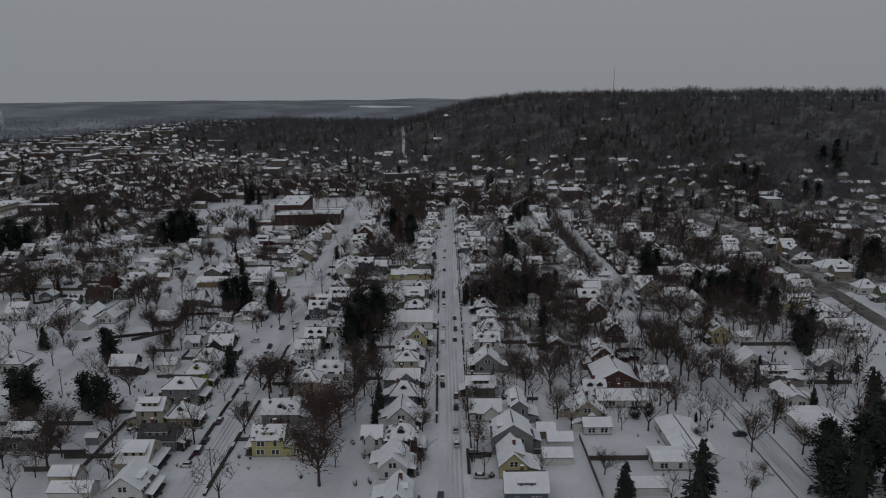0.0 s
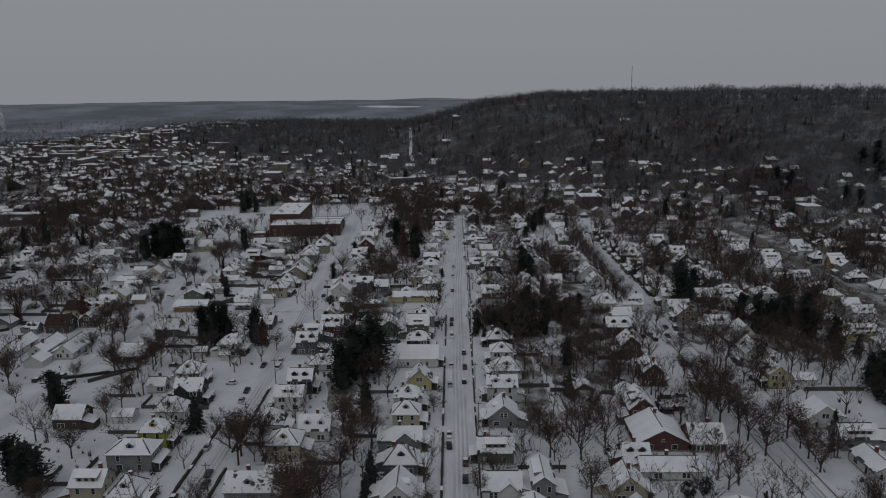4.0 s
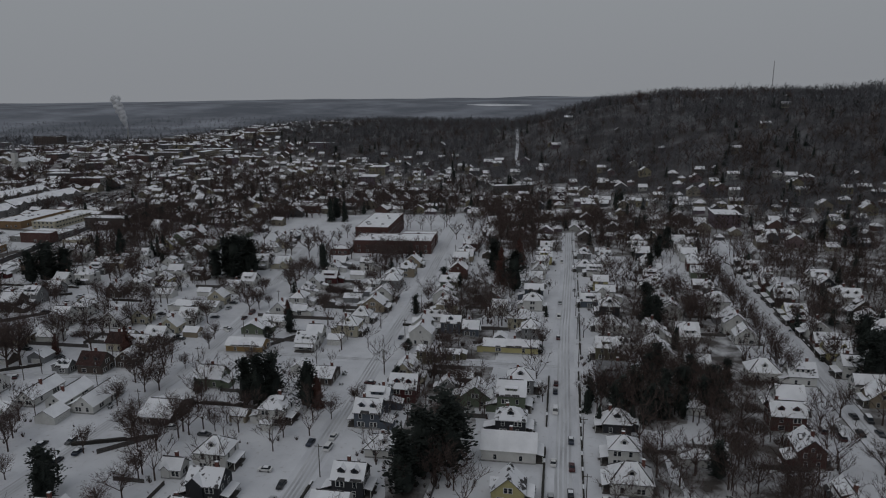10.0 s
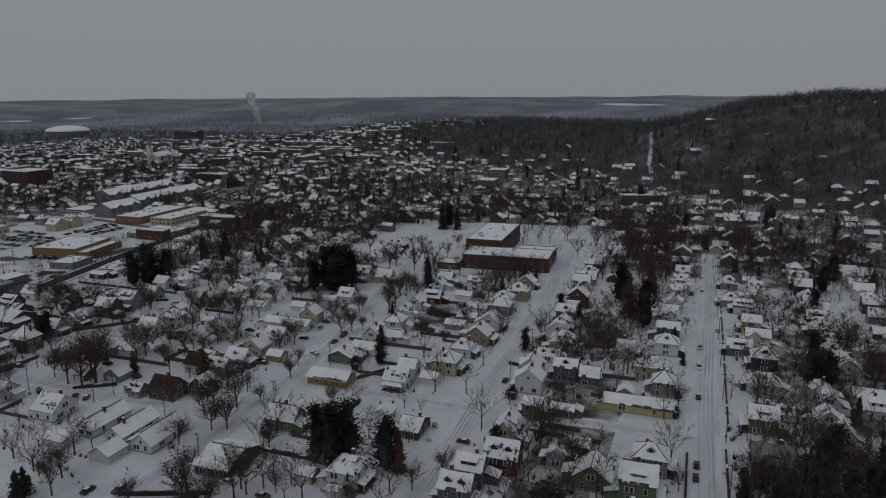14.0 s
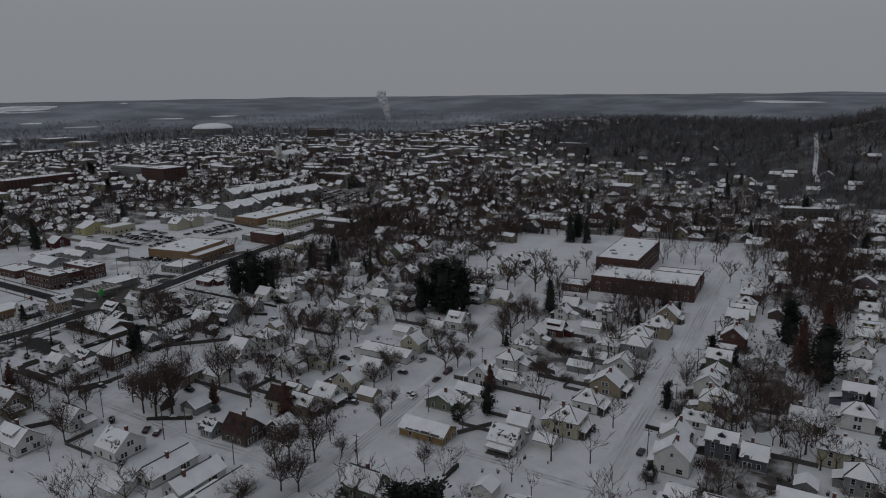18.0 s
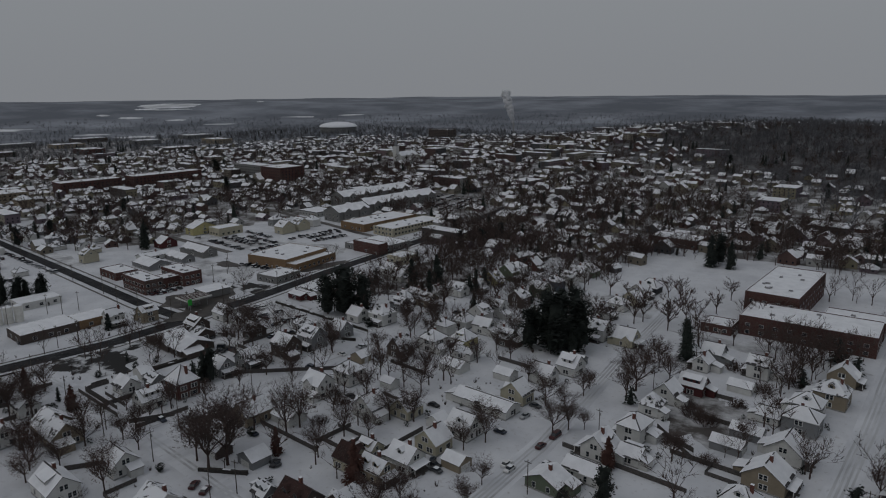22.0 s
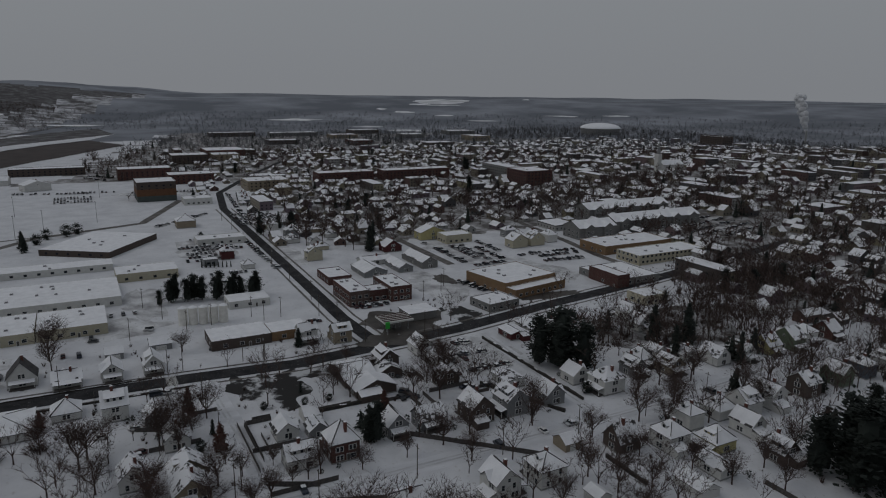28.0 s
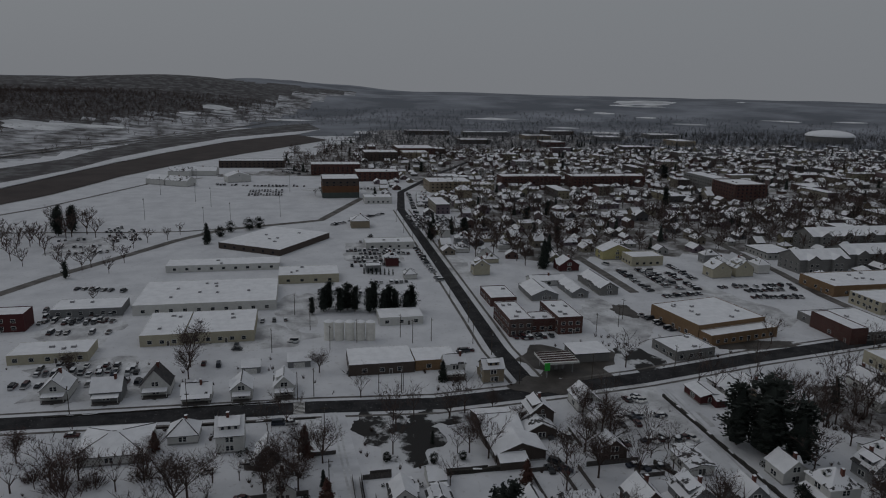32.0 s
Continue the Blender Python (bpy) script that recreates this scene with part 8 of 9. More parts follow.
# ---- cars ----
def car_meshes(n, van=False):
    """Body panels, glass and snow of a parked car, nose towards +x."""
    l, w = (4.6, 1.8) if not van else (5.2, 1.95)
    prof = [(-2.25, 0.55), (-2.2, 0.95), (-1.45, 1.0), (1.0, 0.98), (2.15, 0.82), (2.28, 0.5)] if not van else [(-2.5, 0.5), (-2.5, 1.1), (-1.5, 1.1), (1.2, 1.1), (2.3, 0.95), (2.5, 0.5)]
    b = Shape()
    for (x0, z0), (x1, z1) in zip(prof, prof[1:]):
        b.face([(x0, -w / 2, z0), (x0, w / 2, z0), (x1, w / 2, z1), (x1, -w / 2, z1)][::-1])
    for s in (-1, 1):
        pts = [(x, s * w / 2, z) for x, z in prof] + [(prof[-1][0], s * w / 2, 0.28), (prof[0][0], s * w / 2, 0.28)]
        b.face(pts if s < 0 else pts[::-1])
    b.face([(prof[0][0], -w / 2, 0.28), (prof[0][0], w / 2, 0.28), (prof[-1][0], w / 2, 0.28), (prof[-1][0], -w / 2, 0.28)])
    b.face([(prof[0][0], w / 2, 0.28), (prof[0][0], -w / 2, 0.28), (prof[0][0], -w / 2, prof[0][1]), (prof[0][0], w / 2, prof[0][1])])
    b.face([(prof[-1][0], -w / 2, 0.28), (prof[-1][0], w / 2, 0.28), (prof[-1][0], w / 2, prof[-1][1]), (prof[-1][0], -w / 2, prof[-1][1])])
    g, t = Shape(), Shape()
    x0, x1, x2, x3, h = (-1.75, -1.1, 0.35, 1.15, 1.48) if not van else (-2.45, -2.2, 0.9, 1.6, 1.95)
    k = w / 2 - 0.05
    j = w / 2 - 0.22
    base = [(x0, -k, 0.97), (x3, -k, 0.97), (x3, k, 0.97), (x0, k, 0.97)]
    top = [(x1, -j, h), (x2, -j, h), (x2, j, h), (x1, j, h)]
    for a in range(4):
        c = (a + 1) % 4
        g.face([base[a], base[c], top[c], top[a]])
    t.slab(0, [(x1 - 0.05, -j - 0.03, h + 0.06), (x2 + 0.05, -j - 0.03, h + 0.06), (x2 + 0.05, j + 0.03, h + 0.06), (x1 - 0.05, j + 0.03, h + 0.06)], 0.07, 0, 0)
    return b, g, t


def car_paint(name, c):
    m = mottled(name, c, tuple(min(v * 1.15 + 0.01, 0.8) for v in c), 0.9, 0.3, 4.0, second=((0.45, 0.45, 0.47), 0.62, 0.8))
    return m


CAR_COLOURS = (("black", (0.015, 0.015, 0.017)), ("dark grey", (0.05, 0.052, 0.055)), ("silver", (0.32, 0.33, 0.34)), ("white", (0.55, 0.55, 0.55)), ("dark red", (0.05, 0.012, 0.013)), ("dark blue", (0.018, 0.024, 0.04)))
CAR_PAINTS = [(n, car_paint(n.replace(" ", "_") + "_car_paint", c)) for n, c in CAR_COLOURS]
WHEEL = Shape()
WHEEL.tube((0, -0.11, 0), (0, 0.11, 0), 0.33, 0.33, 12)
WHEEL.tube((0, -0.12, 0), (0, -0.115, 0), 0.19, 0.19, 8, 1)
WHEEL.tube((0, 0.115, 0), (0, 0.12, 0), 0.19, 0.19, 8, 1)
WHEEL = WHEEL.mesh("wheel", [TYRE, METAL])
CAR_MODELS = []
for van in (False, True):
    bb, gg, tt = car_meshes(0, van)
    for colour, paint in CAR_PAINTS:
        for snowy in (False, True):
            top = new("car")
            tagged(top, ("van-like " if van else "") + f"{colour} parked car " + ("with snow on its roof" if snowy else "with wet dark windows"), "car", "cars parked along the streets")
            part("body", bb.mesh("body", [paint]), None, top)
            part("cabin_glass", gg.mesh("cabin_glass", [PANE]), None, top)
            part("roof", tt.mesh("roof", [ROOF_SNOW if snowy else paint]), None, top)
            for wx in (-1.4, 1.4):
                for wy in (-0.8, 0.8):
                    part("wheel", WHEEL, None, top, place=pose(wx, wy, 0.33))
            CAR_MODELS.append([top, False, van])
car_rnd = random.Random(3)


def car(x, y, turn):
    """A parked car; the first of each model is placed, the others are copies."""
    pick = car_rnd.choice([m for m in CAR_MODELS if not m[2]] if car_rnd.random() < 0.8 else [m for m in CAR_MODELS if m[2]])
    m = pose(x, y, land(x, y) + 0.08, 0, 0, turn + car_rnd.choice((0, 180)) + car_rnd.uniform(-4, 4))
    if pick[1]:
        return copy_thing(pick[0], m)
    pick[0].matrix_basis, pick[1] = m, True
    return pick[0]


# ==CARS==
car(0.3, 380.7, 90)
car(0.1, 373.2, 90)
car(0.3, 356.6, 90)
car(5.6, 335.4, 90)
car(0.1, 320.8, 90)
car(5.7, 318.7, 90)
car(5.2, 304.4, 90)
car(-0.4, 301.6, 90)
car(0.7, 432.7, 90)
car(0.8, 463.2, 90)
car(9.2, 513.6, 90)
car(1.3, 487.1, 90)
car(2.1, 579.4, 90)
car(1.7, 611.3, 90)
car(100.4, 354.5, 90)
car(106.6, 355.1, 90)
car(93.2, 350.6, 90)
car(105.8, 322.9, 90)
car(-78.8, 321.6, 90)
car(-72, 319.8, 90)
car(-72.6, 326.8, 90)
car(-78.6, 296.4, 90)
car(-78.2, 288.1, 90)
car(-166.7, 307.5, 90)
car(-158.4, 310.8, 90)
car(-151.5, 304.8, 90)
car(-130.1, 324.8, 0)
car(-157.3, 422.1, 90)
car(-157.7, 440.1, 90)
car(-157.6, 448.8, 90)
car(-174.2, 407.2, 0)
car(-173.6, 454.4, 90)
car(-72.3, 371.1, 0)
car(-71.8, 423.4, 90)
car(-86.9, 303.8, 0)
car(-173.7, 439.6, 0)
car(-0.5, 253.5, 90)
car(-0.5, 260.7, 90)
car(10.9, 186.9, 0)
car(4.6, 243.1, 90)
car(4.4, 233.5, 90)
car(4, 216.1, 90)
car(-1.1, 176.4, 90)
car(4, 206.4, 90)
car(9.9, 198.8, 0)
car(-78.6, 223.4, 90)
car(-78.8, 209.3, 90)
car(-78.7, 203, 90)
car(-73, 236.8, 90)
car(-71.9, 230.8, 90)
car(-78.9, 252.5, 90)
car(-79.6, 194.4, 0)
car(85.9, 290.1, 0)
car(80.9, 278.8, 0)
car(104.4, 262, 90)
car(98.7, 211.8, 0)
car(107.1, 365.1, 90)
car(103, 367.3, 90)
car(88.9, 354.8, 90)
car(92.9, 356, 90)
car(97.7, 319.1, 0)
car(79.2, 288.7, 0)
car(75.8, 276.6, 0)
car(-116.7, 322, 0)
car(-154.3, 298.4, 90)
car(-175.1, 463.5, 0)
car(-159.7, 424, 90)
car(-150.3, 431.1, 90)
car(-176.6, 409.3, 0)
car(-204.2, 440.4, 0)
car(-270.4, 370.1, 0)
car(-215.1, 378.2, 0)
car(-268.7, 452.3, 0)
car(-268.2, 464.1, 90)
car(-237, 384.9, 0)
car(-233.4, 425.9, 0)
car(-354.2, 464.9, 0)
car(-352.5, 469.4, 0)
car(-340, 471.1, 90)
car(-341.3, 457.7, 0)
car(-341.1, 462.5, 0)
car(-336.2, 454.5, 0)
car(-335.8, 460.2, 0)
car(-324.4, 457.8, 90)
car(-323.6, 463.1, 90)
car(-323.9, 468.8, 90)
car(-324.2, 471.4, 90)
car(-325.5, 449.9, 90)
car(-308.9, 454.4, 90)
car(-311, 446.1, 90)
car(-312.9, 420.3, 0)
car(-311.9, 424.2, 0)
car(-332.9, 427.1, 0)
car(-331.5, 432.9, 0)
car(-329.1, 320, 90)
car(-311.8, 330.1, 0)
car(-331.4, 331.1, 0)
car(-433, 344.3, 90)
car(-394, 367.3, 90)
car(-410.3, 418.9, 90)
car(-409.6, 415.5, 90)
car(-422.9, 443.9, 0)
car(-422.2, 447.1, 0)
car(-421.4, 450.3, 0)
car(-421.4, 453.7, 0)
car(-421.5, 457.2, 0)
car(-422.2, 460.9, 0)
car(-358.4, 275.2, 90)
car(-355.9, 339.8, 90)
car(-355.7, 344.1, 90)
car(-470.7, 249.6, 0)
car(-471.5, 252.9, 0)
car(-472.2, 239.8, 0)
car(-471.3, 243.6, 0)
car(-417, 247.3, 0)
car(-418.3, 253.9, 0)
car(-418.5, 257.8, 0)
car(-417.6, 264.1, 0)
car(-417.1, 271.4, 0)
car(-416.6, 275.6, 0)
car(-408.3, 267.3, 0)
car(-408.4, 271.2, 0)
car(-407.7, 276.3, 0)
car(-407.7, 281.4, 0)
car(-408.1, 284.4, 0)
car(-431.4, 320.2, 0)
car(-267.4, 433.9, 0)
car(-265.8, 528.2, 0)
car(-268.1, 583, 0)
# ==END CARS==
spare = [(-148 + 3.2 * i, 575, 90) for i in range(6)] + [(-70 + 3.1 * i, 668, 90) for i in range(14)]
for m in CAR_MODELS:
    if not m[1]:
        px, py, k = spare.pop()
        m[0].matrix_basis, m[1] = pose(px, py, land(px, py) + 0.08, 0, 0, k), True


def car_lot(x0, y0, rows, per, turn, gap=14.0, skip=0.25):
    """Rows of parked cars too many to count, for one lot."""
    rnd = random.Random(int(x0 + y0))
    ca, sa = math.cos(radians(turn)), math.sin(radians(turn))
    for r in range(rows):
        for i in range(per):
            if rnd.random() < skip:
                continue
            dx, dy = r * gap + rnd.uniform(-0.3, 0.3), i * 2.9
            x, y = x0 + dx * ca - dy * sa, y0 + dx * sa + dy * ca
            LOT.append((*rnd.choice(LOT_KINDS), np.array(pose(x, y, land(x, y) + 0.05, 0, 0, turn + rnd.choice((0, 180))))))


LOT, LOT_KINDS = [], []
for van in (False, False, True):
    for slot in (0, 1, 0, 1):
        bb, gg, tt = car_meshes(0, van)
        sh = Shape()
        for bit, sl in ((bb, 2), (gg, 3), (tt, slot and 1 or 2)):
            n0 = len(sh.v)
            sh.v += bit.v
            sh.f += [tuple(q + n0 for q in f) for f in bit.f]
            sh.m += [sl] * len(bit.f)
        LOT_KINDS.append(template(sh))
def car_row(ax, ay, bx, by, n):
    """A single row of parked cars, too many to count."""
    rnd_row = random.Random(int(ax * 3 + by))
    k = math.degrees(math.atan2(by - ay, bx - ax)) + 90
    for i in range(n):
        f = i / max(n - 1, 1)
        if rnd_row.random() < 0.85:
            px, py = ax + (bx - ax) * f + rnd_row.uniform(-0.3, 0.3), ay + (by - ay) * f + rnd_row.uniform(-0.2, 0.2)
            LOT.append((*rnd_row.choice(LOT_KINDS), np.array(pose(px, py, land(px, py) + 0.05, 0, 0, k + rnd_row.choice((0, 180)) + rnd_row.uniform(-4, 4)))))


car_row(-411, 248, -411, 286, 13)
car_row(-401, 243, -398, 287, 11)
car_row(-530, 230, -522, 255, 8)
car_row(-476, 231, -472, 261, 9)
car_row(-459, 238, -456, 263, 8)
car_row(-629, 385, -623, 417, 11)
car_row(-601, 382, -597, 415, 11)
car_row(-574, 385, -565, 410, 8)
car_row(-654, 184, -658, 207, 7)
car_row(-632, 192, -634, 215, 7)
car_row(-613, 202, -616, 224, 7)
car_row(-892, 372, -880, 436, 20)
car_row(-914, 310, -907, 355, 13)
car_row(-527, 545, -480, 543, 17)
car_row(-528, 558, -489, 557, 14)
car_row(-524, 564, -484, 563, 15)
car_row(-520, 573, -482, 572, 14)
car_row(-534, 583, -502, 582, 12)
car_row(-472, 546, -474, 568, 8)
car_row(-443, 517.5, -421, 521.5, 9)
car_row(-484, 588, -481, 632, 15)
car_row(-475, 592, -473, 628, 11)
car_row(-463, 595, -459, 622, 9)
car_row(-543, 543, -551, 556, 4)
car_row(-700, 470, -672, 472, 9)
car_row(-500, 372, -500, 392, 6)
car_row(-700, 447, -850, 461, 34)
car_row(-735, 462, -840, 472, 22)
car_row(-590, 388, -588, 420, 11)
car_row(-602, 428, -520, 428, 14)
car_row(-1040, 330, -1010, 350, 12)
car_row(-1060, 335, -1035, 360, 12)
car_row(-925, 262, -905, 330, 18)
car_row(-690, 375, -735, 420, 16)
car_row(-462, 330, -462, 346, 4)
for lot in LOTS:
    car_lot(*lot)
joined("parked_cars", LOT, [TYRE, ROOF_SNOW, varied("many_car_paints", [(0.02, 0.02, 0.022), (0.05, 0.052, 0.055), (0.45, 0.45, 0.46), (0.02, 0.02, 0.022), (0.3, 0.31, 0.32), (0.03, 0.035, 0.05), (0.5, 0.5, 0.5), (0.05, 0.014, 0.014)], 0.35), PANE], "rows of snow-dusted cars in parking lots", "cars")



def roadside_car(x, y, turn):
    for i in range(24):
        px, py = x + 0.4 * i * math.cos(2.4 * i), y + 0.4 * i * math.sin(2.4 * i)
        if all(abs(px - X) > RX + 2.2 or abs(py - Y) > RY + 2.2 for c in cells(px, py, 3, 3) for X, Y, RX, RY in TAKEN[c]):
            return car(px, py, turn)


roadside_car(-432.7, 345.1, 0)
roadside_car(-426.8, 320.9, 80)
roadside_car(-330.8, 331.5, 75)
roadside_car(-313.3, 330.6, 80)
roadside_car(-424.2, 446.7, 5)
roadside_car(-423.4, 449.8, 5)
roadside_car(-423.0, 453.6, 5)
roadside_car(-422.7, 457.2, 5)
roadside_car(-423.0, 461.2, 5)
roadside_car(-411.1, 416.1, 70)
roadside_car(-410.4, 419.0, 70)
roadside_car(-357.4, 339.7, 75)
roadside_car(-356.8, 342.3, 75)
roadside_car(-412.8, 309.0, 0)
roadside_car(-410.4, 315.0, 0)
roadside_car(-313.7, 420.5, 60)
roadside_car(-312.1, 424.8, 60)
roadside_car(-333.9, 428.3, 120)
roadside_car(-216.7, 379.1, 120)
roadside_car(-178.4, 410.4, 120)
roadside_car(-218.2, 355.9, 125)
roadside_car(-223.3, 355.4, 125)
roadside_car(-269.2, 464.0, 40)
roadside_car(-355.5, 469.8, 40)
roadside_car(-317.2, 422.3, 40)
roadside_car(67.3, 304.7, 90)
car(-353.7, 465.2, 20)
car(-353.3, 467.9, 20)
car(-352.9, 470.6, 20)
car(-340.1, 470.3, 60)
car(-340.8, 455.7, 25)
car(-340.2, 459.6, 25)
car(-341.3, 463.4, 25)
car(-324.2, 459.7, 20)
car(-325.0, 463.6, 20)
car(-322.8, 468.0, 20)
car(-323.4, 473.5, 20)
car(-323.7, 449.4, 25)
car(-308.9, 455.2, 20)
car(-309.3, 448.9, 20)
roadside_car(-106.3, 217.0, 60)

# ---- poles, fences, hedges, mast, steam ----
POLE_MESH = Shape()
POLE_MESH.tube((0, 0, -0.5), (0, 0, 11), 0.17, 0.11, 7)
POLE_MESH = POLE_MESH.mesh("post", [POLE])
ARM = Shape()
ARM.box(-1.2, -0.06, 10.1, 1.2, 0.06, 10.24)
for k in (-1.1, -0.5, 0.5, 1.1):
    ARM.tube((k, 0, 10.24), (k, 0, 10.42), 0.05, 0.03, 5)
ARM = ARM.mesh("crossarm", [POLE])
CAN = Shape()
CAN.tube((0.32, 0, 8.6), (0.32, 0, 9.5), 0.22, 0.22, 8)
CAN = CAN.mesh("transformer", [METAL])


def pole(x, y, turn=0, can=False):
    p = new("utility_pole")
    p.matrix_basis = pose(x, y, land(x, y), 0, 0, turn)
    tagged(p, "wooden utility pole with crossarm beside the street", "utility pole", "utility poles")
    part("post", POLE_MESH, None, p)
    part("crossarm", ARM, None, p)
    if can:
        part("transformer", CAN, None, p, "grey metal transformer can")


for i in range(14):
    pole(9.3, 196 + 34 * i, 0, i % 3 == 1)
for i in range(12):
    pole(-69 - 0.01 * i, 186 + 39 * i, 0, i % 4 == 2)
for i in range(9):
    pole(-146, 205 + 42 * i, 0, i % 3 == 0)
for i in range(6):
    pole(-180 - 33 * i, 354.5, 90, i % 2 == 0)
for i in range(8):
    pole(-262, 372 + 30 * i, 0)
for i in range(9):
    pole(-374 - 0.6 * i * (i > 5), 270 + 38 * i + 8 * (i == 4), 0, i % 3 == 0)
for i in range(8):
    pole(-405 - 42 * i, 427.5, 90, i % 3 == 0)
for px, py in ((-447, 352), (-428, 372), (-432, 392), (-425, 405), (-470, 345), (-430, 498), (-440, 505), (91, 250), (205, 380), (205, 430), (226, 480)):
    pole(px, py, 30)


def run(name, x0, y0, x1, y1, h, thick, mat, label, category):
    """A fence, wall or hedge between two points, with an uneven top."""
    rnd = random.Random(int(x0 * 3 + y1))
    L = math.hypot(x1 - x0, y1 - y0)
    n = max(int(L / 2.4), 1)
    sh = Shape()
    for i in range(n + 1):
        hh = h * (rnd.uniform(0.8, 1.15) if mat is HEDGE else rnd.uniform(0.97, 1.03))
        tt = thick * (rnd.uniform(0.7, 1.2) if mat is HEDGE else 1.0) / 2
        at = L * i / n
        sh.v += [(at, -tt, -0.1), (at, -tt, hh), (at, tt, hh), (at, tt, -0.1)]
    for i in range(n):
        k = 4 * i
        for q in ((0, 4, 5, 1), (1, 5, 6, 2), (2, 6, 7, 3)):
            sh.f.append(tuple(k + j for j in q))
            sh.m.append(1 if q[0] == 1 and mat is HEDGE and rnd.random() < 0.15 else 0)
    sh.f += [(0, 1, 2, 3), tuple(4 * n + j for j in (3, 2, 1, 0))]
    sh.m += [0, 0]
    top = new(name, sh.mesh(name, [mat, ROOF_SNOW]))
    top.matrix_basis = pose(x0, y0, land(x0, y0), 0, 0, math.degrees(math.atan2(y1 - y0, x1 - x0)))
    tagged(top, label, category)


def fence(x0, y0, x1, y1, h=1.7):
    run("fence", x0, y0, x1, y1, h, 0.07, FENCE, "weathered dark board fence round a snowy yard", "fence")


def hedge(x0, y0, x1, y1, h=1.2, thick=0.9):
    run("hedge", x0, y0, x1, y1, h, thick, HEDGE, "clipped dark leafless hedge edged with snow", "hedge")


yard = random.Random(31)
for o in [o for o in bpy.data.objects if o.parent is None and o.name.split(".")[0] == "house"]:
    hx, hy = o.location.x, o.location.y
    if not (-350 < hx < 100 and 170 < hy < 470) or yard.random() > 0.42:
        continue
    away = 1 if any(abs(hx - sx) < 26 and hx > sx for sx in (3, -75, -155, -268, 98)) else -1
    fx, fy, reach = hx + away * 6.5, hy + yard.choice((-6.2, 6.2)), yard.uniform(9, 17)
    if free(fx + away * reach / 2, fy, reach / 2, 0.3, 0.1):
        fence(round(fx, 1), round(fy, 1), round(fx + away * reach, 1), round(fy, 1), 1.4)
        if yard.random() < 0.5 and free(fx + away * reach, fy + 5, 0.3, 5, 0.1):
            fence(round(fx + away * reach, 1), round(fy, 1), round(fx + away * reach, 1), round(fy + 10, 1), 1.4)


def light_mast(x, y, h=17):
    t = new("light_mast")
    t.matrix_basis = pose(x, y, land(x, y))
    tagged(t, "slim grey floodlight mast standing in a snowy field", "light mast", "floodlights round the field")
    sh = Shape()
    sh.tube((0, 0, -0.3), (0, 0, h), 0.22, 0.12, 6)
    part("post", sh, [METAL], t)
    sh = Shape()
    sh.box(-1.6, -0.1, h - 0.1, 1.6, 0.1, h + 0.1)
    part("crossarm", sh, [METAL], t)
    for k in (-1.3, -0.45, 0.45, 1.3):
        sh = Shape()
        sh.box(k - 0.3, -0.45, h + 0.1, k + 0.3, 0.05, h + 0.6)
        part("floodlight", sh, [EAVE], t)


for lx, ly in ((-727, 226), (-813, 254), (-785, 271), (-702, 295), (-732, 333), (-925, 241), (-860, 215), (-684, 277), (-870, 340)):
    light_mast(lx, ly)


# ==FENCES==
hedge(8.7, 196, 8.7, 282, 0.5, 0.5)
hedge(8.8, 286, 9.2, 394, 0.6, 0.6)
hedge(10.4, 408, 11.8, 560, 0.6, 0.6)
hedge(-2.6, 222, -2.6, 262, 0.9, 0.8)
hedge(-2.7, 268, -2.7, 330, 0.8, 0.7)
hedge(-2.6, 345, -2.6, 388, 0.7, 0.6)
hedge(-79.8, 196, -79.6, 268, 0.9, 0.8)
hedge(-68.7, 178, -68.8, 240, 0.9, 0.8)
hedge(-70, 250, -70.4, 300, 0.7, 0.7)
hedge(88, 405, 97.5, 405, 0.6, 0.6)
hedge(110.6, 420, 112, 540, 0.7, 0.7)
hedge(-359.6, 300, -358.5, 352, 0.6, 0.5)
hedge(-373.5, 262, -373.2, 340, 0.5, 0.4)
fence(-100.6, 195.9, -100.6, 254.9)
fence(-128.3, 191.8, -110.2, 191.8)
fence(-120.2, 199.5, -102.6, 199.5)
fence(45.1, 196.4, 69.2, 196.4)
fence(44.9, 211, 44.9, 175.9)
fence(138.7, 253, 159.6, 253)
hedge(8.7, 199.3, 15, 199.3)
hedge(7.5, 202.2, 7.5, 188.8)
fence(25.8, 200.5, 38.4, 200.5)
fence(133.7, 295.1, 156.5, 295.1)
fence(62.1, 327.4, 76.6, 327.4)
fence(56.5, 292.8, 68.3, 292.8)
fence(37.9, 295.3, 55, 295.3)
fence(124.2, 343.6, 124.2, 362.7)
hedge(111.8, 409.9, 111.8, 473.5)
fence(18.6, 299.3, 38.1, 299.3)
fence(-108.7, 281.2, -88.2, 281.2)
hedge(-156.7, 308.9, -131.7, 318.5)
fence(-145, 305.2, -134, 316.3)
fence(-60.8, 384.8, -29.2, 384.8)
fence(39, 467.3, 61.9, 467.3)
fence(-35.4, 348.2, -23.3, 348.2)
fence(-36.1, 440.8, -22.8, 440.8)
fence(-128.8, 405.5, -121.2, 417.3)
fence(-124.3, 463.5, -99, 463.5)
hedge(-118.7, 372.2, -118.7, 388.2)
hedge(29.3, 431, 45.2, 431)
hedge(-133.5, 344.7, -113.1, 344.7)
fence(-146.8, 513.9, -121.5, 513.9)
fence(-286.7, 410.7, -256.3, 442.1)
fence(-318.5, 361.4, -285.3, 361.4)
fence(-277.4, 361.6, -270.6, 375.1)
fence(-329.2, 330.5, -321.7, 346.9)
fence(-213.1, 492.2, -189.6, 492.2)
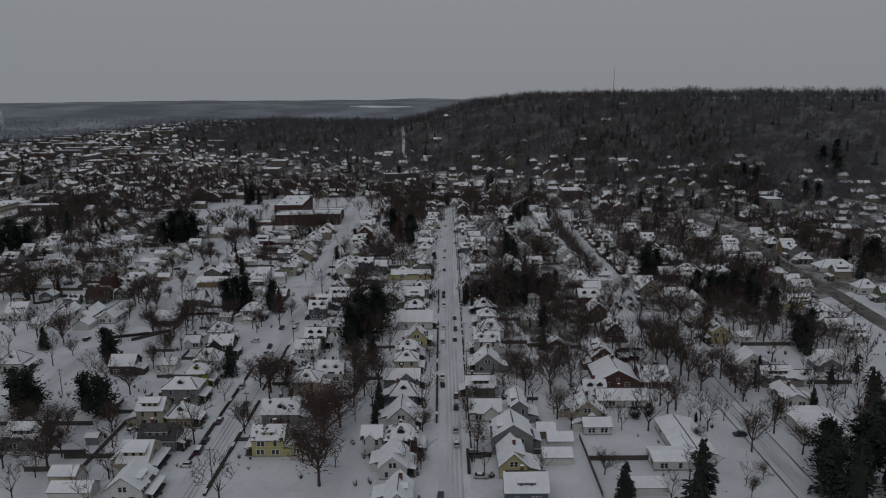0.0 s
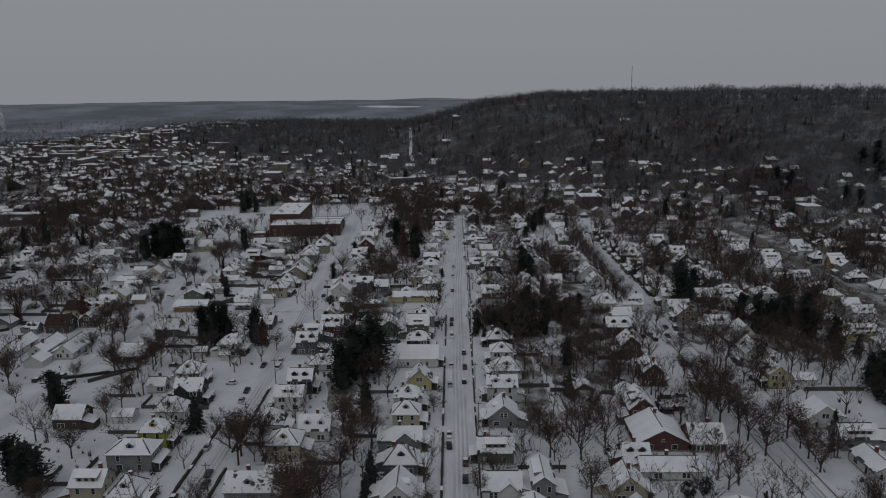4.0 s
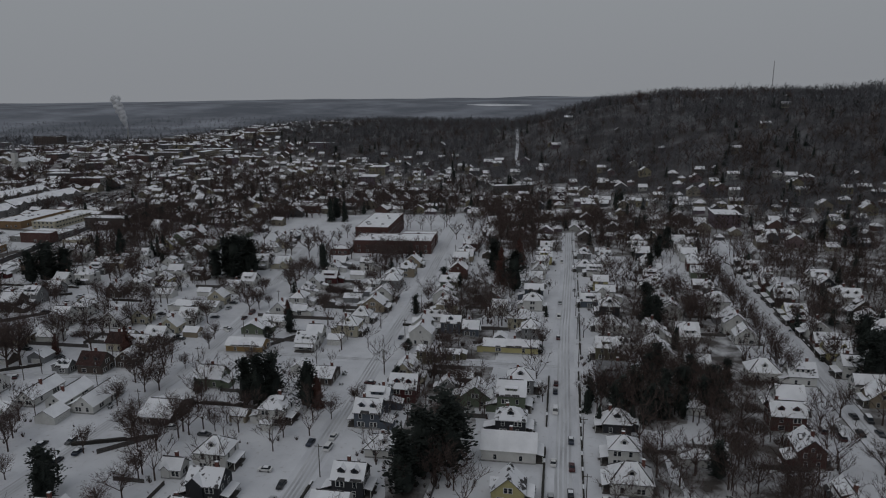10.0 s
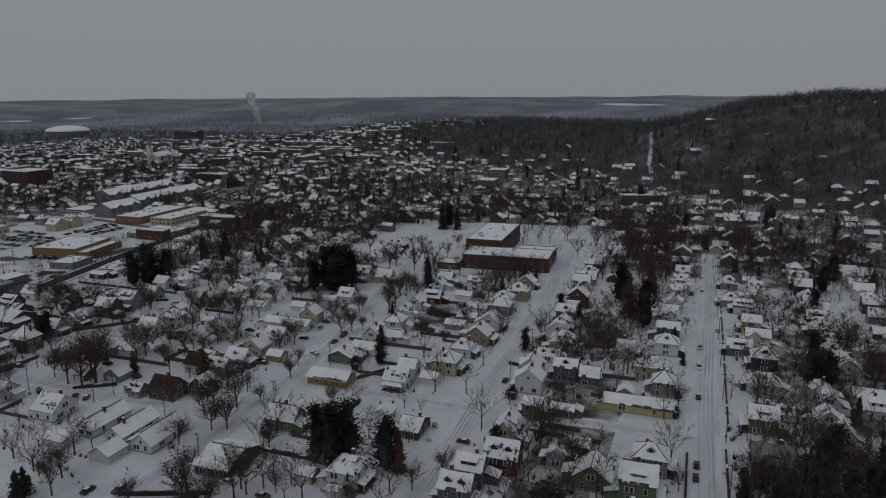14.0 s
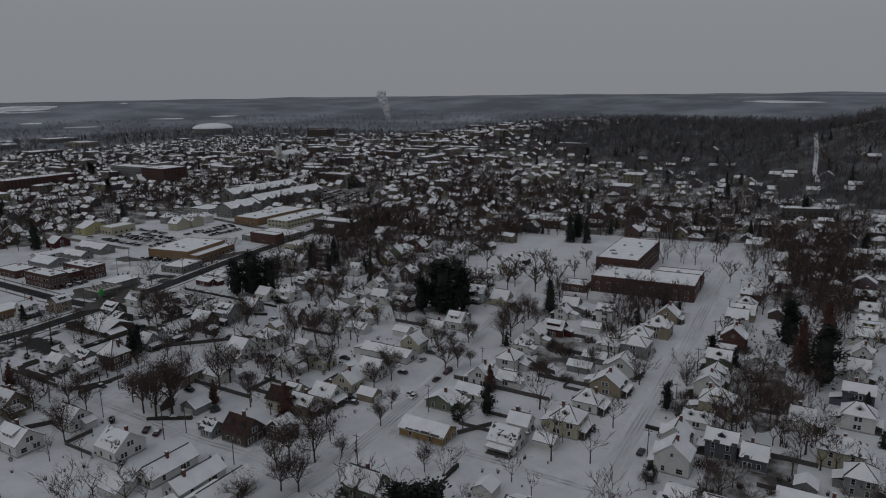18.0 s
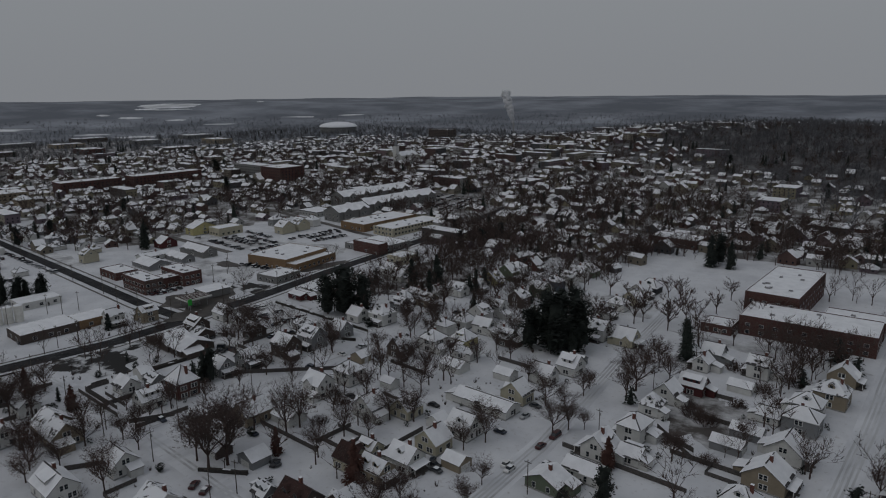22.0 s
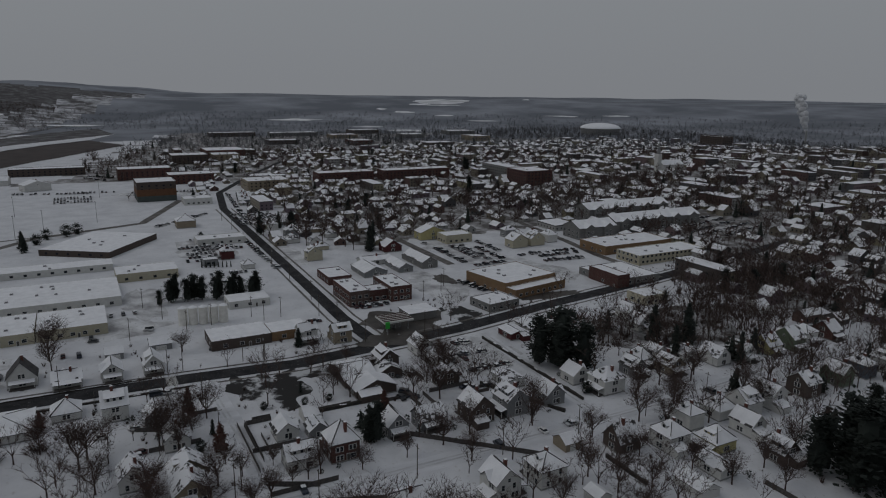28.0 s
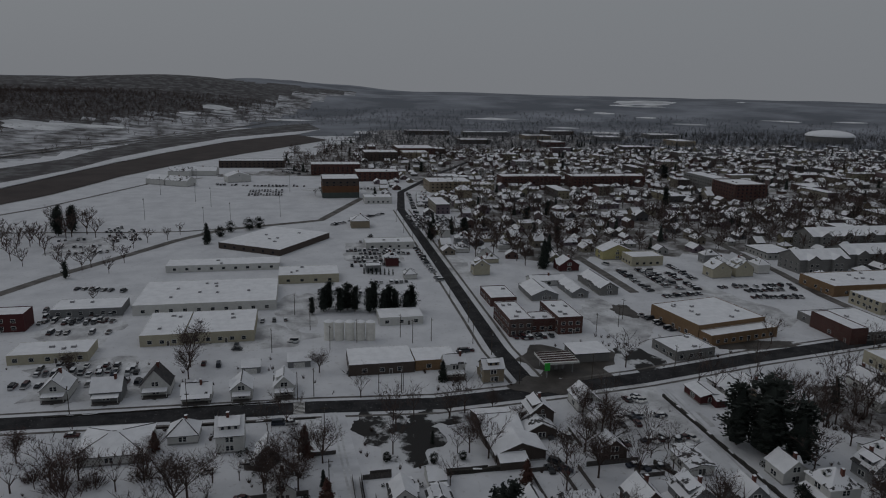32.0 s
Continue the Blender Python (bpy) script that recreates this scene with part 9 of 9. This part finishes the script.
fence(-134.5, 476.9, -116.7, 463)
fence(-128.9, 493.8, -107.5, 493.8)
fence(-248.3, 391.5, -210.9, 391.5)
fence(-215.8, 394.7, -215.8, 410.2)
hedge(-246.2, 460.5, -228.3, 460.5)
fence(-229.9, 431.1, -207.1, 431.1)
fence(-152.8, 445.3, -140.6, 445.3)
hedge(-230.2, 360.7, -216.7, 369.3)
fence(-317, 363.4, -299.2, 363.4)
fence(-317.7, 364.3, -317.7, 372.8)
hedge(-354.9, 480.3, -282.1, 480.3)
fence(-312.6, 333.1, -312.6, 348.8)
fence(-314.8, 423.4, -296.1, 423.4)
fence(-313.5, 431.9, -313.5, 449.1)
fence(-316.8, 387, -316.8, 401.7)
fence(-297.9, 362, -297.9, 377.4)
fence(-318.7, 364, -291.3, 364)
fence(-319.5, 366.6, -319.5, 373)
fence(-313.1, 428.9, -293.2, 428.9)
hedge(-316.2, 388.6, -316.2, 405.4)
hedge(-311.6, 453.3, -277.1, 468.1)
fence(-271.6, 361.1, -271.6, 381)
fence(-261, 375.9, -254.9, 391.9)
fence(-216.1, 397.4, -207.1, 397.4)
fence(-194.8, 402.8, -194.8, 424.1)
fence(-253.3, 348.8, -262, 334.2)
fence(-145.9, 444.5, -114.9, 444.5)
fence(-145, 478.4, -118.6, 468.4)
hedge(-75, 441.1, -65.1, 441.1)
fence(-111, 192, -111, 246, 1.6)
fence(-158, 222, -122, 222, 1.6)
pole(-421.5, 335.5, 17)
pole(-421.5, 359.9, 17)
pole(-375.7, 384.9, 17)
pole(-375.6, 375.7, 17)
pole(-376.1, 351.9, 17)
pole(-419.0, 422.8, 17)
pole(-420.7, 482.4, 17)
pole(-424.1, 396.4, 17)
pole(-210.2, 361.3, 17)
pole(-275.1, 352.0, 17)
pole(-218.6, 420.6, 17)
# ==END FENCES==


def mast(x, y, h):
    m = new("radio_mast")
    m.matrix_basis = pose(x, y, land(x, y))
    tagged(m, "thin lattice radio mast on the wooded ridge", "mast")
    for k in range(3):
        a = 2.094 * k
        sh = Shape()
        sh.tube((math.cos(a) * 0.9, math.sin(a) * 0.9, 0), (math.cos(a) * 0.25, math.sin(a) * 0.25, h), 0.16, 0.12, 4)
        part("leg", sh, [METAL], m)
    sh = Shape()
    for i in range(int(h / 3)):
        z, r = i * 3, 0.9 - 0.65 * i * 3 / h
        for k in range(3):
            a, b = 2.094 * k, 2.094 * (k + 1)
            sh.tube((math.cos(a) * r, math.sin(a) * r, z), (math.cos(b) * r, math.sin(b) * r, z + 3), 0.07, 0.07, 3)
    part("bracing", sh, [METAL], m)


mast(265, 1100, 48)


def steam_plume(x, y):
    """A drifting column of steam puffs over a stack."""
    rnd = random.Random(9)
    stack = new("chimney_stack")
    stack.matrix_basis = pose(x, y, land(x, y))
    tagged(stack, "plant chimney stack giving off white steam", "chimney")
    sh = Shape()
    sh.tube((0, 0, -2), (0, 0, 30), 2.4, 1.8, 14)
    part("shaft", sh, [CONCRETE], stack)
    bm = bmesh.new()
    for i in range(60):
        k = i / 59
        r = 4 + 13 * k * (1.35 - k)
        at = Vector((-2 - 26 * k ** 1.2 + rnd.uniform(-1, 1) * r * 0.5, rnd.uniform(-1, 1) * r * 0.5, 32 + 74 * k + rnd.uniform(-3, 3)))
        v = bmesh.ops.create_icosphere(bm, subdivisions=2, radius=r * rnd.uniform(0.5, 0.95), matrix=Matrix.Translation(at))["verts"]
        for q in v:
            q.co += (q.co - at) * 0.35 * noise.noise(q.co * 0.14)
    me = bpy.data.meshes.new("steam")
    bm.to_mesh(me)
    bm.free()
    me.materials.append(STEAM)
    me.polygons.foreach_set("use_smooth", [True] * len(me.polygons))
    tagged(part("steam", me, None, stack, "rising white steam"), "rising white steam", kind="stuff")


steam_plume(-1088, 1750)
